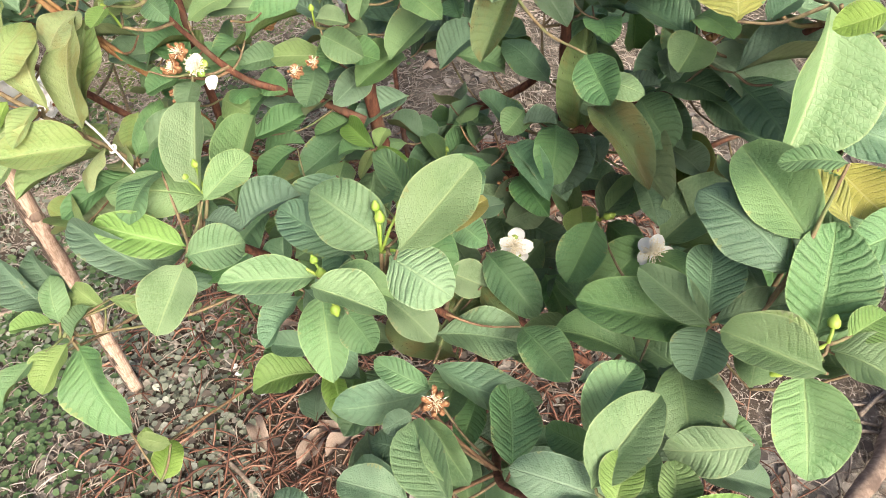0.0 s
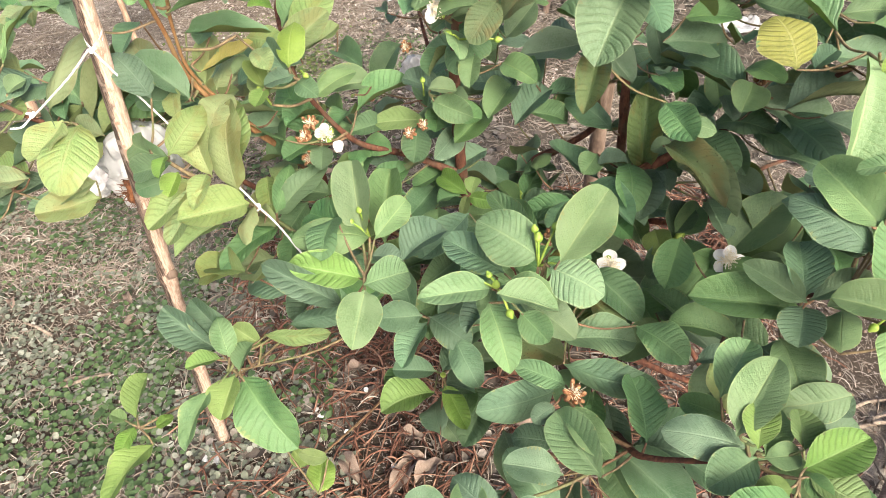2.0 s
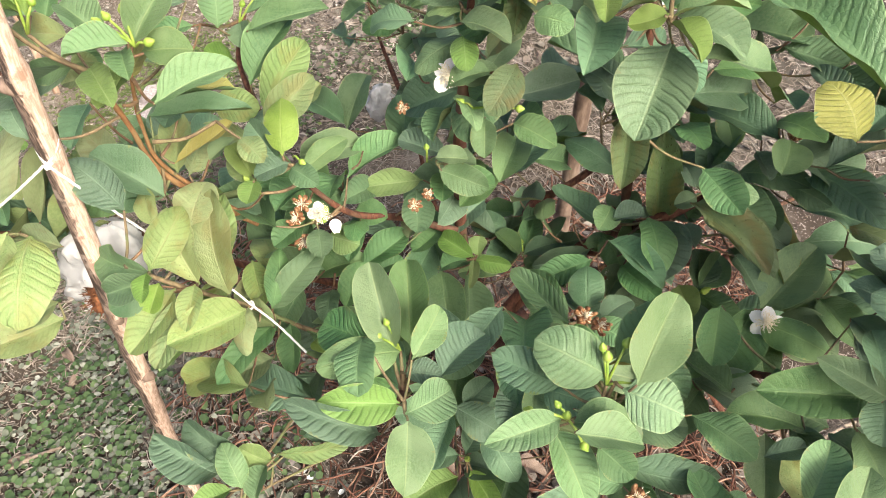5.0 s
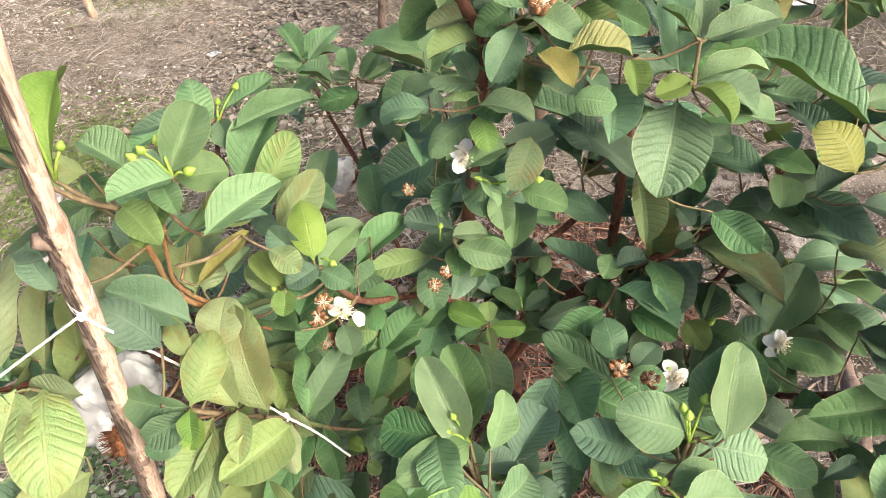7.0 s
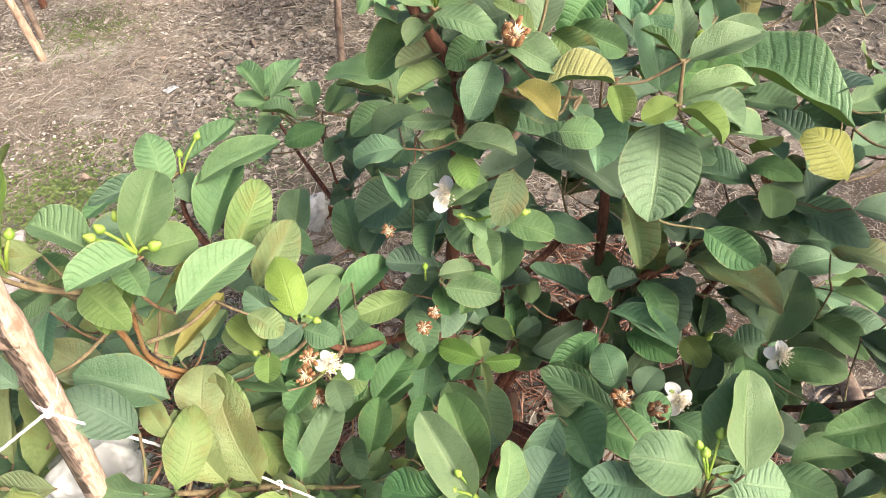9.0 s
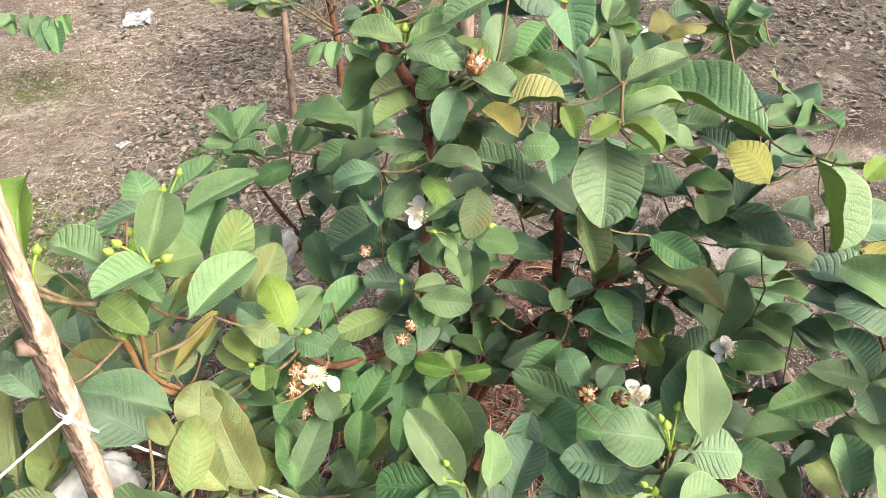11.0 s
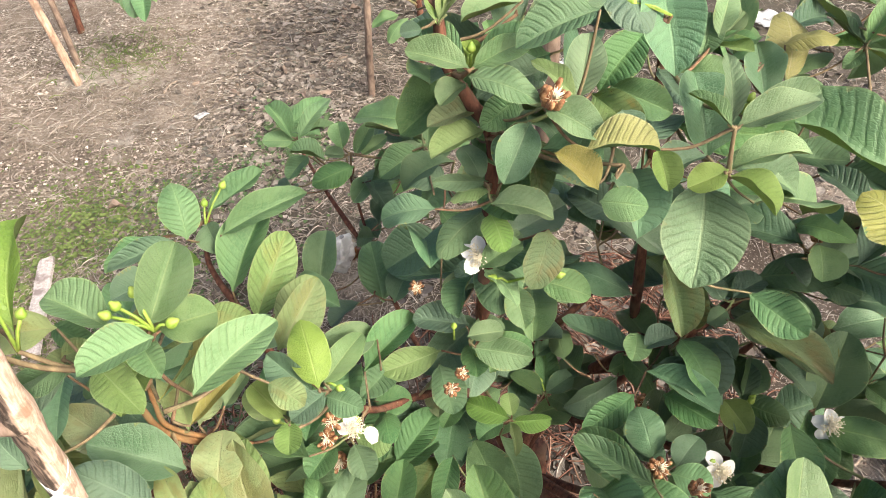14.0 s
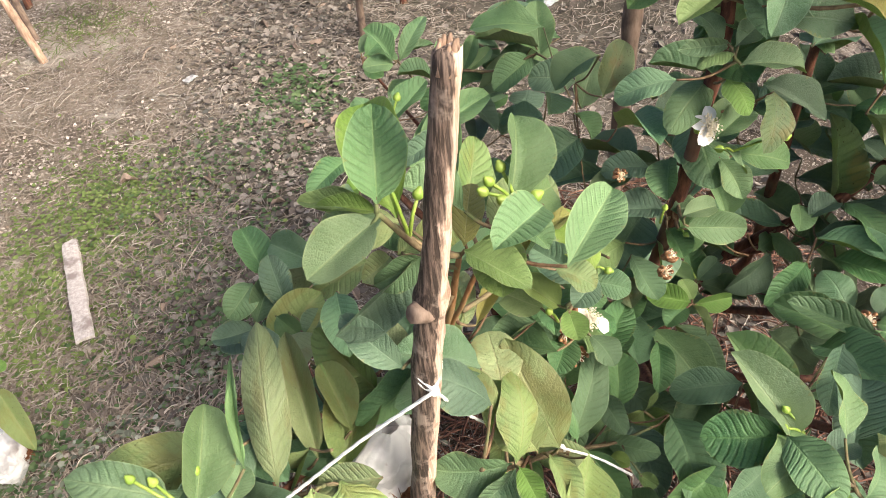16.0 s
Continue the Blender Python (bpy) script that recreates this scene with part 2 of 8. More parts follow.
def island_material(name, colors, rough=0.8, share=0.0, glow=None):
    """Loose bits joined into one mesh: each piece takes its own colour."""
    m, n, l = shader(name)
    geo = n.new("ShaderNodeNewGeometry")
    ramp = n.new("ShaderNodeValToRGB")
    ramp.color_ramp.interpolation = "LINEAR"
    e = ramp.color_ramp.elements
    while len(e) < len(colors):
        e.new(0.5)
    for i, c in enumerate(colors):
        e[i].position, e[i].color = i / max(1, len(colors) - 1), (*c, 1)
    l.new(geo.outputs["Random Per Island"], ramp.inputs[0])
    tc = n.new("ShaderNodeTexCoord")
    k = noise_node(n, l, 130, 3, tc.outputs["Object"])
    col = mixed(n, l, smooth(n, l, k, 0.3, 0.75, 0.0, 0.5), ramp.outputs[0], colors[0])
    finish(n, l, col, rough, k, 0.3, 0.001, 0.3, glow, share)
    return m


STRAW = island_material("dry_grass", [(0.13, 0.104, 0.083), (0.33, 0.285, 0.235), (0.22, 0.180, 0.147), (0.57, 0.52, 0.46), (0.27, 0.224, 0.185), (0.39, 0.335, 0.277)])
ROOTS = island_material("reddish_dry_stems", [(0.055, 0.026, 0.018), (0.24, 0.115, 0.078), (0.12, 0.053, 0.034), (0.40, 0.24, 0.165)])
WEED = island_material("small_weeds", [(0.045, 0.080, 0.034), (0.10, 0.155, 0.062), (0.065, 0.115, 0.048), (0.14, 0.195, 0.085)], 0.6, 0.15, (0.15, 0.25, 0.05))
WEED_GREY = island_material("dusty_weeds", [(0.085, 0.095, 0.070), (0.22, 0.235, 0.18), (0.13, 0.145, 0.105), (0.38, 0.39, 0.33)], 0.8)
MOSS = island_material("yellow_green_weeds", [(0.085, 0.12, 0.040), (0.17, 0.225, 0.065), (0.12, 0.165, 0.05), (0.23, 0.29, 0.09)], 0.7, 0.15, (0.2, 0.28, 0.05))
LITTER = island_material("leaf_litter", [(0.06, 0.05, 0.042), (0.17, 0.14, 0.115), (0.09, 0.075, 0.062), (0.34, 0.30, 0.26), (0.10, 0.10, 0.08)], 0.85)
CLOD = island_material("soil_crumbs", [(0.14, 0.10, 0.08), (0.27, 0.21, 0.17), (0.20, 0.15, 0.12)], 0.95)
CHAFF = island_material("pale_chaff", [(0.30, 0.245, 0.20), (0.55, 0.49, 0.43), (0.40, 0.33, 0.28), (0.68, 0.63, 0.57)], 0.85)
DEAD_LEAF = plain_material("dead_leaf_brown", (0.15, 0.105, 0.080), (0.31, 0.24, 0.19), 60, 0.8, 0.5)


def soil_material():
    m, n, l = shader("dry_soil")
    tc = n.new("ShaderNodeTexCoord")
    o = tc.outputs["Object"]
    sep = n.new("ShaderNodeSeparateXYZ")
    l.new(o, sep.inputs[0])
    broad = noise_node(n, l, 1.3, 4, o)
    mid = noise_node(n, l, 7, 5, o, 0.65)
    fine = noise_node(n, l, 95, 6, o, 0.72)
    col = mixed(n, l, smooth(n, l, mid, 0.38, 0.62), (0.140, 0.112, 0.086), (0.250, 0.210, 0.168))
    # Soil mixed much darker towards the bush row, so gaps between weeds look dark.
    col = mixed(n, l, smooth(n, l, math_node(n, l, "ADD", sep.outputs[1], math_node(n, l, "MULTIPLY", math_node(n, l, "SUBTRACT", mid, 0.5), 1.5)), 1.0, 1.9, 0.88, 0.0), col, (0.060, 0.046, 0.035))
    col = mixed(n, l, smooth(n, l, broad, 0.50, 0.64, 0.0, 0.6), col, (0.36, 0.305, 0.255))
    col = mixed(n, l, smooth(n, l, fine, 0.49, 0.62, 0.0, 0.7), col, (0.085, 0.066, 0.052))
    chalk = noise_node(n, l, 3.1, 5, o, 0.7)
    col = mixed(n, l, smooth(n, l, chalk, 0.54, 0.65, 0.0, 0.62), col, (0.52, 0.48, 0.43))
    pale = noise_node(n, l, 150, 3, o)
    col = mixed(n, l, smooth(n, l, pale, 0.58, 0.66, 0.0, 0.7), col, (0.55, 0.49, 0.43))
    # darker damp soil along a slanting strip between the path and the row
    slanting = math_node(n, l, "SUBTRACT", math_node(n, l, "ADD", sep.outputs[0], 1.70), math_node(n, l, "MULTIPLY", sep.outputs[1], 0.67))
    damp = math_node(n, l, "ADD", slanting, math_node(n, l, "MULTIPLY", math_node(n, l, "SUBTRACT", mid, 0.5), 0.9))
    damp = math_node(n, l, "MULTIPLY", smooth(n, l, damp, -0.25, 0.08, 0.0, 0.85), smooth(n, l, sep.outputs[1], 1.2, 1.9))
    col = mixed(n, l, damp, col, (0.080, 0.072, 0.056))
    h = math_node(n, l, "ADD", math_node(n, l, "MULTIPLY", fine, 0.6), mid)
    finish(n, l, col, 0.95, h, 1.0, 0.018, 0.2)
    return m


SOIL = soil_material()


# ---- building helpers ----
def mesh_object(name, verts, faces, mat, parent=None, smoothed=True):
    me = bpy.data.meshes.new(name)
    me.from_pydata([tuple(v) for v in verts], [], faces)
    if smoothed:
        me.polygons.foreach_set("use_smooth", [True] * len(me.polygons))
    for q in mat if isinstance(mat, (list, tuple)) else [mat]:
        me.materials.append(q)
    me.update()
    ob = new(name, me)
    if parent is not None:
        ob.parent = parent
    return ob


def part(name, bm, mat, parent, label=""):
    me = bpy.data.meshes.new(name)
    bm.to_mesh(me)
    bm.free()
    me.polygons.foreach_set("use_smooth", [True] * len(me.polygons))
    me.materials.append(mat)
    ob = new(name, me)
    ob.parent = parent
    return tagged(ob, label)


def glide(points, steps=6):
    """A smooth line through points (Catmull-Rom)."""
    p = [Vector(q) for q in points]
    p = [2 * p[0] - p[1]] + p + [2 * p[-1] - p[-2]]
    out = []
    for a, b, c, d in zip(p, p[1:], p[2:], p[3:]):
        for k in range(steps):
            t = k / steps
            out.append(0.5 * (2 * b + (c - a) * t + (2 * a - 5 * b + 4 * c - d) * t * t + (3 * b - a - 3 * c + d) * t ** 3))
    out.append(p[-2])
    return out


def tube(line, r0, r1, sides=8, rough=0.0, knots=0.0, ends=True, rng=random):
    """Vertices and faces of a tapering round stick along a line."""
    verts, faces = [], []
    n = len(line)
    side = None
    for i, q in enumerate(line):
        d = (line[min(i + 1, n - 1)] - line[max(i - 1, 0)]).normalized()
        if side is None:
            side = d.orthogonal().normalized()
        side = (side - d * side.dot(d)).normalized()
        other = d.cross(side)
        r = r0 + (r1 - r0) * i / (n - 1)
        r *= 1 + knots * max(0.0, noise.noise(q * 23.0))
        for k in range(sides):
            a = 2 * math.pi * k / sides
            w = side * math.cos(a) + other * math.sin(a)
            verts.append(q + w * r * (1 + rough * noise.noise(q * 60 + w * 1.7)))
    for i in range(n - 1):
        for k in range(sides):
            a, b = i * sides + k, i * sides + (k + 1) % sides
            faces.append((a, b, b + sides, a + sides))
    if ends:
        faces += [tuple(range(sides - 1, -1, -1)), tuple(range((n - 1) * sides, n * sides))]
    return verts, faces


def ground_height(x, y):
    h = 0.028 * (y - 0.75) if y > -1 else -0.05
    h = min(h, 0.10) - 0.11 * math.exp(-((x + 0.95) / 0.42) ** 2 - ((y - 0.9) / 0.75) ** 2)
    h -= 0.06 * math.exp(-((x - 0.85) / 0.35) ** 2)
    h += 0.03 * noise.noise((x * 1.1, y * 1.1, 0)) + 0.018 * noise.noise((x * 4.1, y * 4.1, 3)) + 0.007 * noise.noise((x * 14, y * 14, 7))
    return h


# ---- ground, one sheet to the horizon ----
def spread(lo, hi, step, far):
    core = list(np.arange(lo, hi + step / 2, step))
    out, d, w = [], hi, step
    while d < far:
        w *= 1.5
        d += w
        out.append(d)
    left, d, w = [], lo, step
    while d > -far:
        w *= 1.5
        d -= w
        left.append(d)
    return left[::-1] + core + out


gx, gy = spread(-2.2, 3.0, 0.03, 900), spread(-0.6, 5.2, 0.03, 900)
gv = [(x, y, ground_height(x, y) if abs(x) < 30 and abs(y) < 30 else 0.1) for y in gy for x in gx]
gf = [(j * len(gx) + i, j * len(gx) + i + 1, (j + 1) * len(gx) + i + 1, (j + 1) * len(gx) + i) for j in range(len(gy) - 1) for i in range(len(gx) - 1)]
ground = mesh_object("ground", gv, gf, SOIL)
tagged(ground, "dry crumbly brown garden soil with faint ridges", "ground", kind="structure")

rng = random.Random(11)


def scatter(name, label, category, mat, count, place, piece):
    verts, faces = [], []
    for _ in range(count):
        x, y = place()
        v, f = piece(x, y)
        faces += [tuple(i + len(verts) for i in q) for q in f]
        verts += v
    ob = mesh_object(name, verts, faces, mat)
    return tagged(ob, label, category, kind="stuff")


def blade(length, width, lift, curl=1.0):
    def make(x, y):
        a = rng.uniform(0, 2 * math.pi)
        n = 5
        ln = length * rng.uniform(0.4, 1.4)
        w = width * rng.uniform(0.6, 1.4)
        bend = rng.uniform(-1.2, 1.2) * curl
        up = rng.uniform(0.1, 1.0) * lift
        v, px, py = [], x, y
        for i in range(n):
            z = ground_height(px, py) + 0.002 + up * math.sin(math.pi * (i + 0.3) / n)
            ca, sa = math.cos(a), math.sin(a)
            v += [(px - sa * w, py + ca * w, z), (px + sa * w, py - ca * w, z + w * 0.5), (px, py, z + w * 1.6)]
            px, py = px + ca * ln / n, py + sa * ln / n
            a += bend / n
        f = []
        for i in range(n - 1):
            b = i * 3
            for p, q in ((0, 2), (2, 1), (1, 0)):
                f.append((b + p, b + q, b + 3 + q, b + 3 + p))
        return [Vector(q) for q in v], f
    return make


def little_leaf(size, lift):
    def make(x, y):
        s = size * rng.uniform(0.5, 1.4)
        a = rng.uniform(0, 2 * math.pi)
        t = rng.uniform(-0.6, 0.6)
        z = ground_height(x, y) + 0.003 + rng.uniform(0, lift)
        d, e = Vector((math.cos(a), math.sin(a), t)).normalized(), Vector((-math.sin(a), math.cos(a), rng.uniform(-0.3, 0.3)))
        c = Vector((x, y, z))
        u = Vector((0, 0, s * 0.12))
        v = [c - d * s, c + e * s * 0.72 - d * s * 0.45 + u, c + e * s * 0.72 + d * s * 0.4 + u, c + d * s * 0.85, c - e * s * 0.72 + d * s * 0.4 + u, c - e * s * 0.72 - d * s * 0.45 + u, c - u * 0.6]
        return v, [(6, 0, 1), (6, 1, 2), (6, 2, 3), (6, 3, 4), (6, 4, 5), (6, 5, 0)]
    return make


def crumb(size):
    def make(x, y):
        s = size * rng.uniform(0.4, 1.5)
        c = Vector((x, y, ground_height(x, y) + s * 0.2))
        v = [c + Vector((px * s * rng.uniform(0.6, 1.2), py * s * rng.uniform(0.6, 1.2), pz * s * rng.uniform(0.5, 1.0))) for px, py, pz in
             ((1, 0, 0), (0, 1, 0), (-1, 0, 0), (0, -1, 0), (0, 0, 1), (0, 0, -1))]
        return v, [(0, 1, 4), (1, 2, 4), (2, 3, 4), (3, 0, 4), (1, 0, 5), (2, 1, 5), (3, 2, 5), (0, 3, 5)]
    return make


def within(x0, x1, y0, y1, patch=0.0, seed=0.0, size=2.2):
    """A place in a rectangle, more often where a broad pattern is high."""
    def pick():
        while True:
            x, y = rng.uniform(x0, x1), rng.uniform(y0, y1)
            if noise.noise((x * size + seed, y * size, seed)) + rng.uniform(-0.35, 0.35) > patch:
                return x, y
    return pick


def strip_spot(y0, y1, across, shift=0.05):
    """A place along the slanting strip of debris between path and row."""
    def pick():
        y = rng.uniform(y0, y1)
        return -1.70 + 0.67 * y + rng.gauss(shift, across), y
    return pick


scatter("dry_grass", "short dry straw-brown grass lying on the soil", "dry grass", STRAW, 15000, within(-1.6, 1.4, 0.4, 2.4, -0.15, 5), blade(0.034, 0.0007, 0.009, 0.7))
scatter("dry_grass", "matted dry grass on the open path between rows", "dry grass", STRAW, 54000, within(-2.2, 0.75, 1.35, 5.6, -0.25, 8), blade(0.046, 0.0008, 0.010, 0.45))
scatter("dry_grass", "brown straw between the weeds and the path", "dry grass", STRAW, 6500, within(-1.6, -0.35, 1.2, 2.0, -0.1, 21, 3.0), blade(0.045, 0.0011, 0.014, 0.7))
scatter("dry_grass", "dry straw lying among the low weeds", "dry grass", STRAW, 3800, within(-1.5, -0.3, 0.35, 1.3, -0.1, 31, 2.6), blade(0.05, 0.0010, 0.016, 0.8))
scatter("dry_grass", "long dry stalks strewn over the path", "dry grass", STRAW, 1300, within(-1.9, 0.5, 1.3, 4.4, -0.1, 4), blade(0.13, 0.0012, 0.014, 0.5))
scatter("dry_grass", "sparse dry grass on darker damp soil", "dry grass", STRAW, 19000, within(0.2, 3.4, 1.2, 6.0, -0.2, 12), blade(0.06, 0.0011, 0.012, 0.6))
scatter("dry_stems", "tangled reddish dry stems under the bush", "dry stems", ROOTS, 3800, within(-0.62, 0.7, 0.28, 1.35, -0.2, 2), blade(0.10, 0.0016, 0.030, 1.3))
scatter("dry_grass", "pale straw tangled among reddish stems", "dry grass", STRAW, 1300, within(-0.7, 0.75, 0.25, 1.4, -0.15, 17), blade(0.07, 0.0013, 0.028, 0.9))
scatter("weeds", "low green round-leaved weeds carpeting the soil", "weeds", WEED, 5200, within(-1.5, -0.35, 0.35, 1.6, 0.12, 1, 3.0), little_leaf(0.0075, 0.020))
scatter("weeds", "thin green weeds in a patch on the open path", "weeds", MOSS, 4200, lambda: (rng.gauss(-0.62, 0.15), rng.gauss(2.10, 0.19)), little_leaf(0.0055, 0.010))
scatter("weeds", "thin green weeds by the cane strip", "weeds", MOSS, 1500, lambda: (rng.gauss(-0.90, 0.09), rng.gauss(1.85, 0.16)), little_leaf(0.007, 0.010))
scatter("weeds", "small green weeds among the leaf debris", "weeds", WEED, 500, lambda: (rng.gauss(0.07, 0.07), rng.gauss(2.33, 0.09)), little_leaf(0.009, 0.012))
scatter("weeds", "green grass tuft on the far path", "weeds", MOSS, 260, lambda: (rng.gauss(-0.37, 0.13), rng.gauss(3.25, 0.12)), blade(0.06, 0.0012, 0.035, 0.5))
scatter("weeds", "green weeds along the strip of debris", "weeds", WEED, 3600, strip_spot(1.15, 2.3, 0.20, 0.0), little_leaf(0.0062, 0.010))
scatter("leaf_litter", "grey-brown broken leaf debris along the damp strip", "leaf litter", LITTER, 5200, strip_spot(1.3, 3.5, 0.17), little_leaf(0.011, 0.008))
scatter("leaf_litter", "grey-brown broken leaf litter behind the bush", "leaf litter", LITTER, 8500, within(0.0, 3.2, 1.2, 5.4, -0.1, 3, 1.6), little_leaf(0.013, 0.008))
scatter("leaf_litter", "brown leaf crumbs under the bush", "leaf litter", LITTER, 2500, within(-0.7, 0.9, 0.35, 1.3, -0.2, 7, 2.0), little_leaf(0.011, 0.010))
scatter("leaf_litter", "pale fine chaff on the trodden path", "leaf litter", CHAFF, 12000, within(-2.0, 0.4, 1.9, 4.4, -0.05, 14, 1.9), little_leaf(0.0055, 0.004))
scatter("weeds", "dusty grey-green weeds pressed flat on the soil", "weeds", WEED_GREY, 11000, within(-1.8, -0.3, 0.3, 1.5, 0.0, 9, 3.4), little_leaf(0.0068, 0.014))
scatter("soil_crumbs", "loose brown crumbs of dry soil", "soil", CLOD, 7000, within(-1.8, 1.8, 0.3, 3.4, -0.2, 6), crumb(0.005))

# ---- the guava bush ----
bush = new("guava_bush")
bush.location = (0, 0.8, 0)
tagged(bush, "leafy guava bush with white flowers and lime-green buds", "bush")
BASE = Vector(bush.location)


def local(v):
    return Vector(v) - BASE


def limb(name, r0, r1, *points, mat=None):
    line = [local(q) for q in glide(points, 7)]
    v, f = tube(line, r0, r1, 10, 0.22, 0.35)
    return mesh_object(name, v, f, mat or (TWIG if r0 < 0.0046 else BARK), bush)


SHOOTS = {}


def shoot(root, tip, thick=1.0):
    a, b = Vector(root), Vector(tip)
    mid = a.lerp(b, 0.5) + Vector((0, 0, -0.12 * (b - a).length))
    line = [local(q) for q in glide((a, mid, b), 6)]
    v, f = tube(line, 0.0024 * thick, 0.0016 * thick, 7, 0.2)
    ob = mesh_object("shoot", [], [], TWIG if len(SHOOTS) % 3 else RED_TWIG, bush)
    SHOOTS[ob] = (line, v, f)
    return ob


ALONG, ACROSS = 18, 8


def leaf_shape(name, arch, fold, twist, wave, seed, top, under):
    """A leaf of length 1 and width 1 with its stalk at the origin; the chord runs along y, the face looks along z."""
    r = random.Random(seed)
    ph, blunt, lead, puff = r.uniform(0, 6), r.uniform(0.43, 0.56), r.uniform(0.88, 1.20), r.choice((0.0, 0.001, 0.002, 0.003))
    verts, faces, mats, uvs = [], [], [], []

    def spot(i, k):
        v, u = i / ALONG, 2 * k / ACROSS - 1
        s = max(0.0, (v - 0.05) / 0.95)
        half = 0.5 * (max(0.0, math.sin(math.pi * min(1.0, s ** lead))) ** blunt) if s > 0 else 0.0
        half = max(half, 0.018)
        half *= 1 + 0.04 * math.sin(9 * v + ph) * (1 if u > 0 else -1)
        x = u * half
        z = arch * 4 * v * (1 - v) + fold * abs(x) + twist * x * (v - 0.4) + wave * abs(u) ** 1.5 * math.sin(10.5 * v + ph + (1.3 if u > 0 else 0)) * (half + 0.1)
        z -= 0.05 * abs(u) ** 4 * half
        slant = v - 0.17 * abs(u) ** 1.25
        z += puff * abs(u) * (1 - 0.5 * u * u) * half * (1 - 2 * abs(math.cos(math.pi * (11 * slant + 0.5))) ** 4)
        return Vector((x + 0.02 * math.sin(3 * v + ph), v, z))

    index = {}
    for i in range(ALONG + 1):
        for k in range(ACROSS + 1):
            index[i, k, 0] = len(verts)
            verts.append(spot(i, k))
    for i in range(ALONG + 1):
        for k in range(ACROSS + 1):
            if 0 < i < ALONG and 0 < k < ACROSS:
                index[i, k, 1] = len(verts)
                verts.append(spot(i, k) - Vector((0, 0, 0.014 if k == ACROSS // 2 else 0.007)))
            else:
                index[i, k, 1] = index[i, k, 0]
    for layer in (0, 1):
        for i in range(ALONG):
            for k in range(ACROSS):
                q = [(i, k), (i, k + 1), (i + 1, k + 1), (i + 1, k)]
                if layer:
                    q.reverse()
                faces.append(tuple(index[a, b, layer] for a, b in q))
                mats.append(layer)
                uvs += [(b / ACROSS, a / ALONG) for a, b in q]
    me = bpy.data.meshes.new(name)
    me.from_pydata([tuple(v) for v in verts], [], faces)
    lay = me.uv_layers.new(name="UVMap")
    lay.data.foreach_set("uv", [c for uv in uvs for c in uv])
    me.polygons.foreach_set("use_smooth", [True] * len(me.polygons))
    me.polygons.foreach_set("material_index", mats)
    me.materials.append(top)
    me.materials.append(under)
    me.update()
    rim = {index[i, k, 0] for i in range(ALONG + 1) for k in range(ACROSS + 1) if i in (0, ALONG) or k in (0, ACROSS)}
    sharp = me.attributes.new("sharp_edge", "BOOLEAN", "EDGE")
    sharp.data.foreach_set("value", [e.vertices[0] in rim and e.vertices[1] in rim for e in me.edges])
    return me


FORMS = ((0.08, 0.45, 0.0, 0.06), (0.13, 0.20, 0.30, 0.08), (0.05, 0.65, -0.25, 0.05), (0.17, -0.15, 0.15, 0.07), (0.10, 0.35, -0.40, 0.10), (0.03, 0.55, 0.35, 0.08),
         (0.15, 0.50, 0.20, 0.09), (-0.05, 0.40, -0.25, 0.07), (0.10, 0.75, 0.15, 0.06))
SHAPES = {k: [leaf_shape("leaf", *f, 40 + i, m, LEAF["mature" if k == "under" else "pale"]) for i, f in enumerate(FORMS)] for k, m in LEAF.items() if k != "pale"}
leaf_rng = random.Random(5)
FACING = Vector((-0.12, -0.42, 0.90)).normalized()
HANGING = Vector((-0.15, -0.80, 0.58)).normalized()


def leaf(stem, sort, base, tip, wide, parent_base=BASE, facing=None, rolled=14):
    """A leaf on a shoot: stalk end, tip and width in metres."""
    a, b = Vector(base), Vector(tip)
    y = b - a
    ln = y.length
    y /= ln
    f = facing or FACING
    z = f - y * f.dot(y)
    z = z.normalized() if z.length > 0.05 else y.orthogonal().normalized()
    z = Matrix.Rotation(radians(leaf_rng.gauss(0, rolled)), 3, y) @ z
    x = y.cross(z)
    if stem in SHOOTS:  # a side stalk from the twig to the leaf
        line, sv, sf = SHOOTS[stem]
        c = a - parent_base
        near = min(line, key=lambda q: (q - c).length)
        if (near - c).length > 0.003:
            v2, f2 = tube([near, near.lerp(c, 0.5) - Vector((0, 0, 0.06 * (near - c).length)), c + y * 0.004], 0.0016, 0.0011, 6)
            sf += [tuple(i + len(sv) for i in q) for q in f2]
            sv += v2
    ob = new("leaf", leaf_rng.choice(SHAPES[sort]))
    m = Matrix((x, y, z)).transposed().to_4x4()
    m.translation = a - parent_base
    ob.parent = stem
    ob.matrix_basis = m @ Matrix.Diagonal((wide * 1.06, ln * 1.07, ln, 1))
    return ob


def finish_shoots():
    for ob, (line, v, f) in SHOOTS.items():
        ob.data.from_pydata([tuple(q) for q in v], [], f)
        ob.data.polygons.foreach_set("use_smooth", [True] * len(ob.data.polygons))
        ob.data.update()


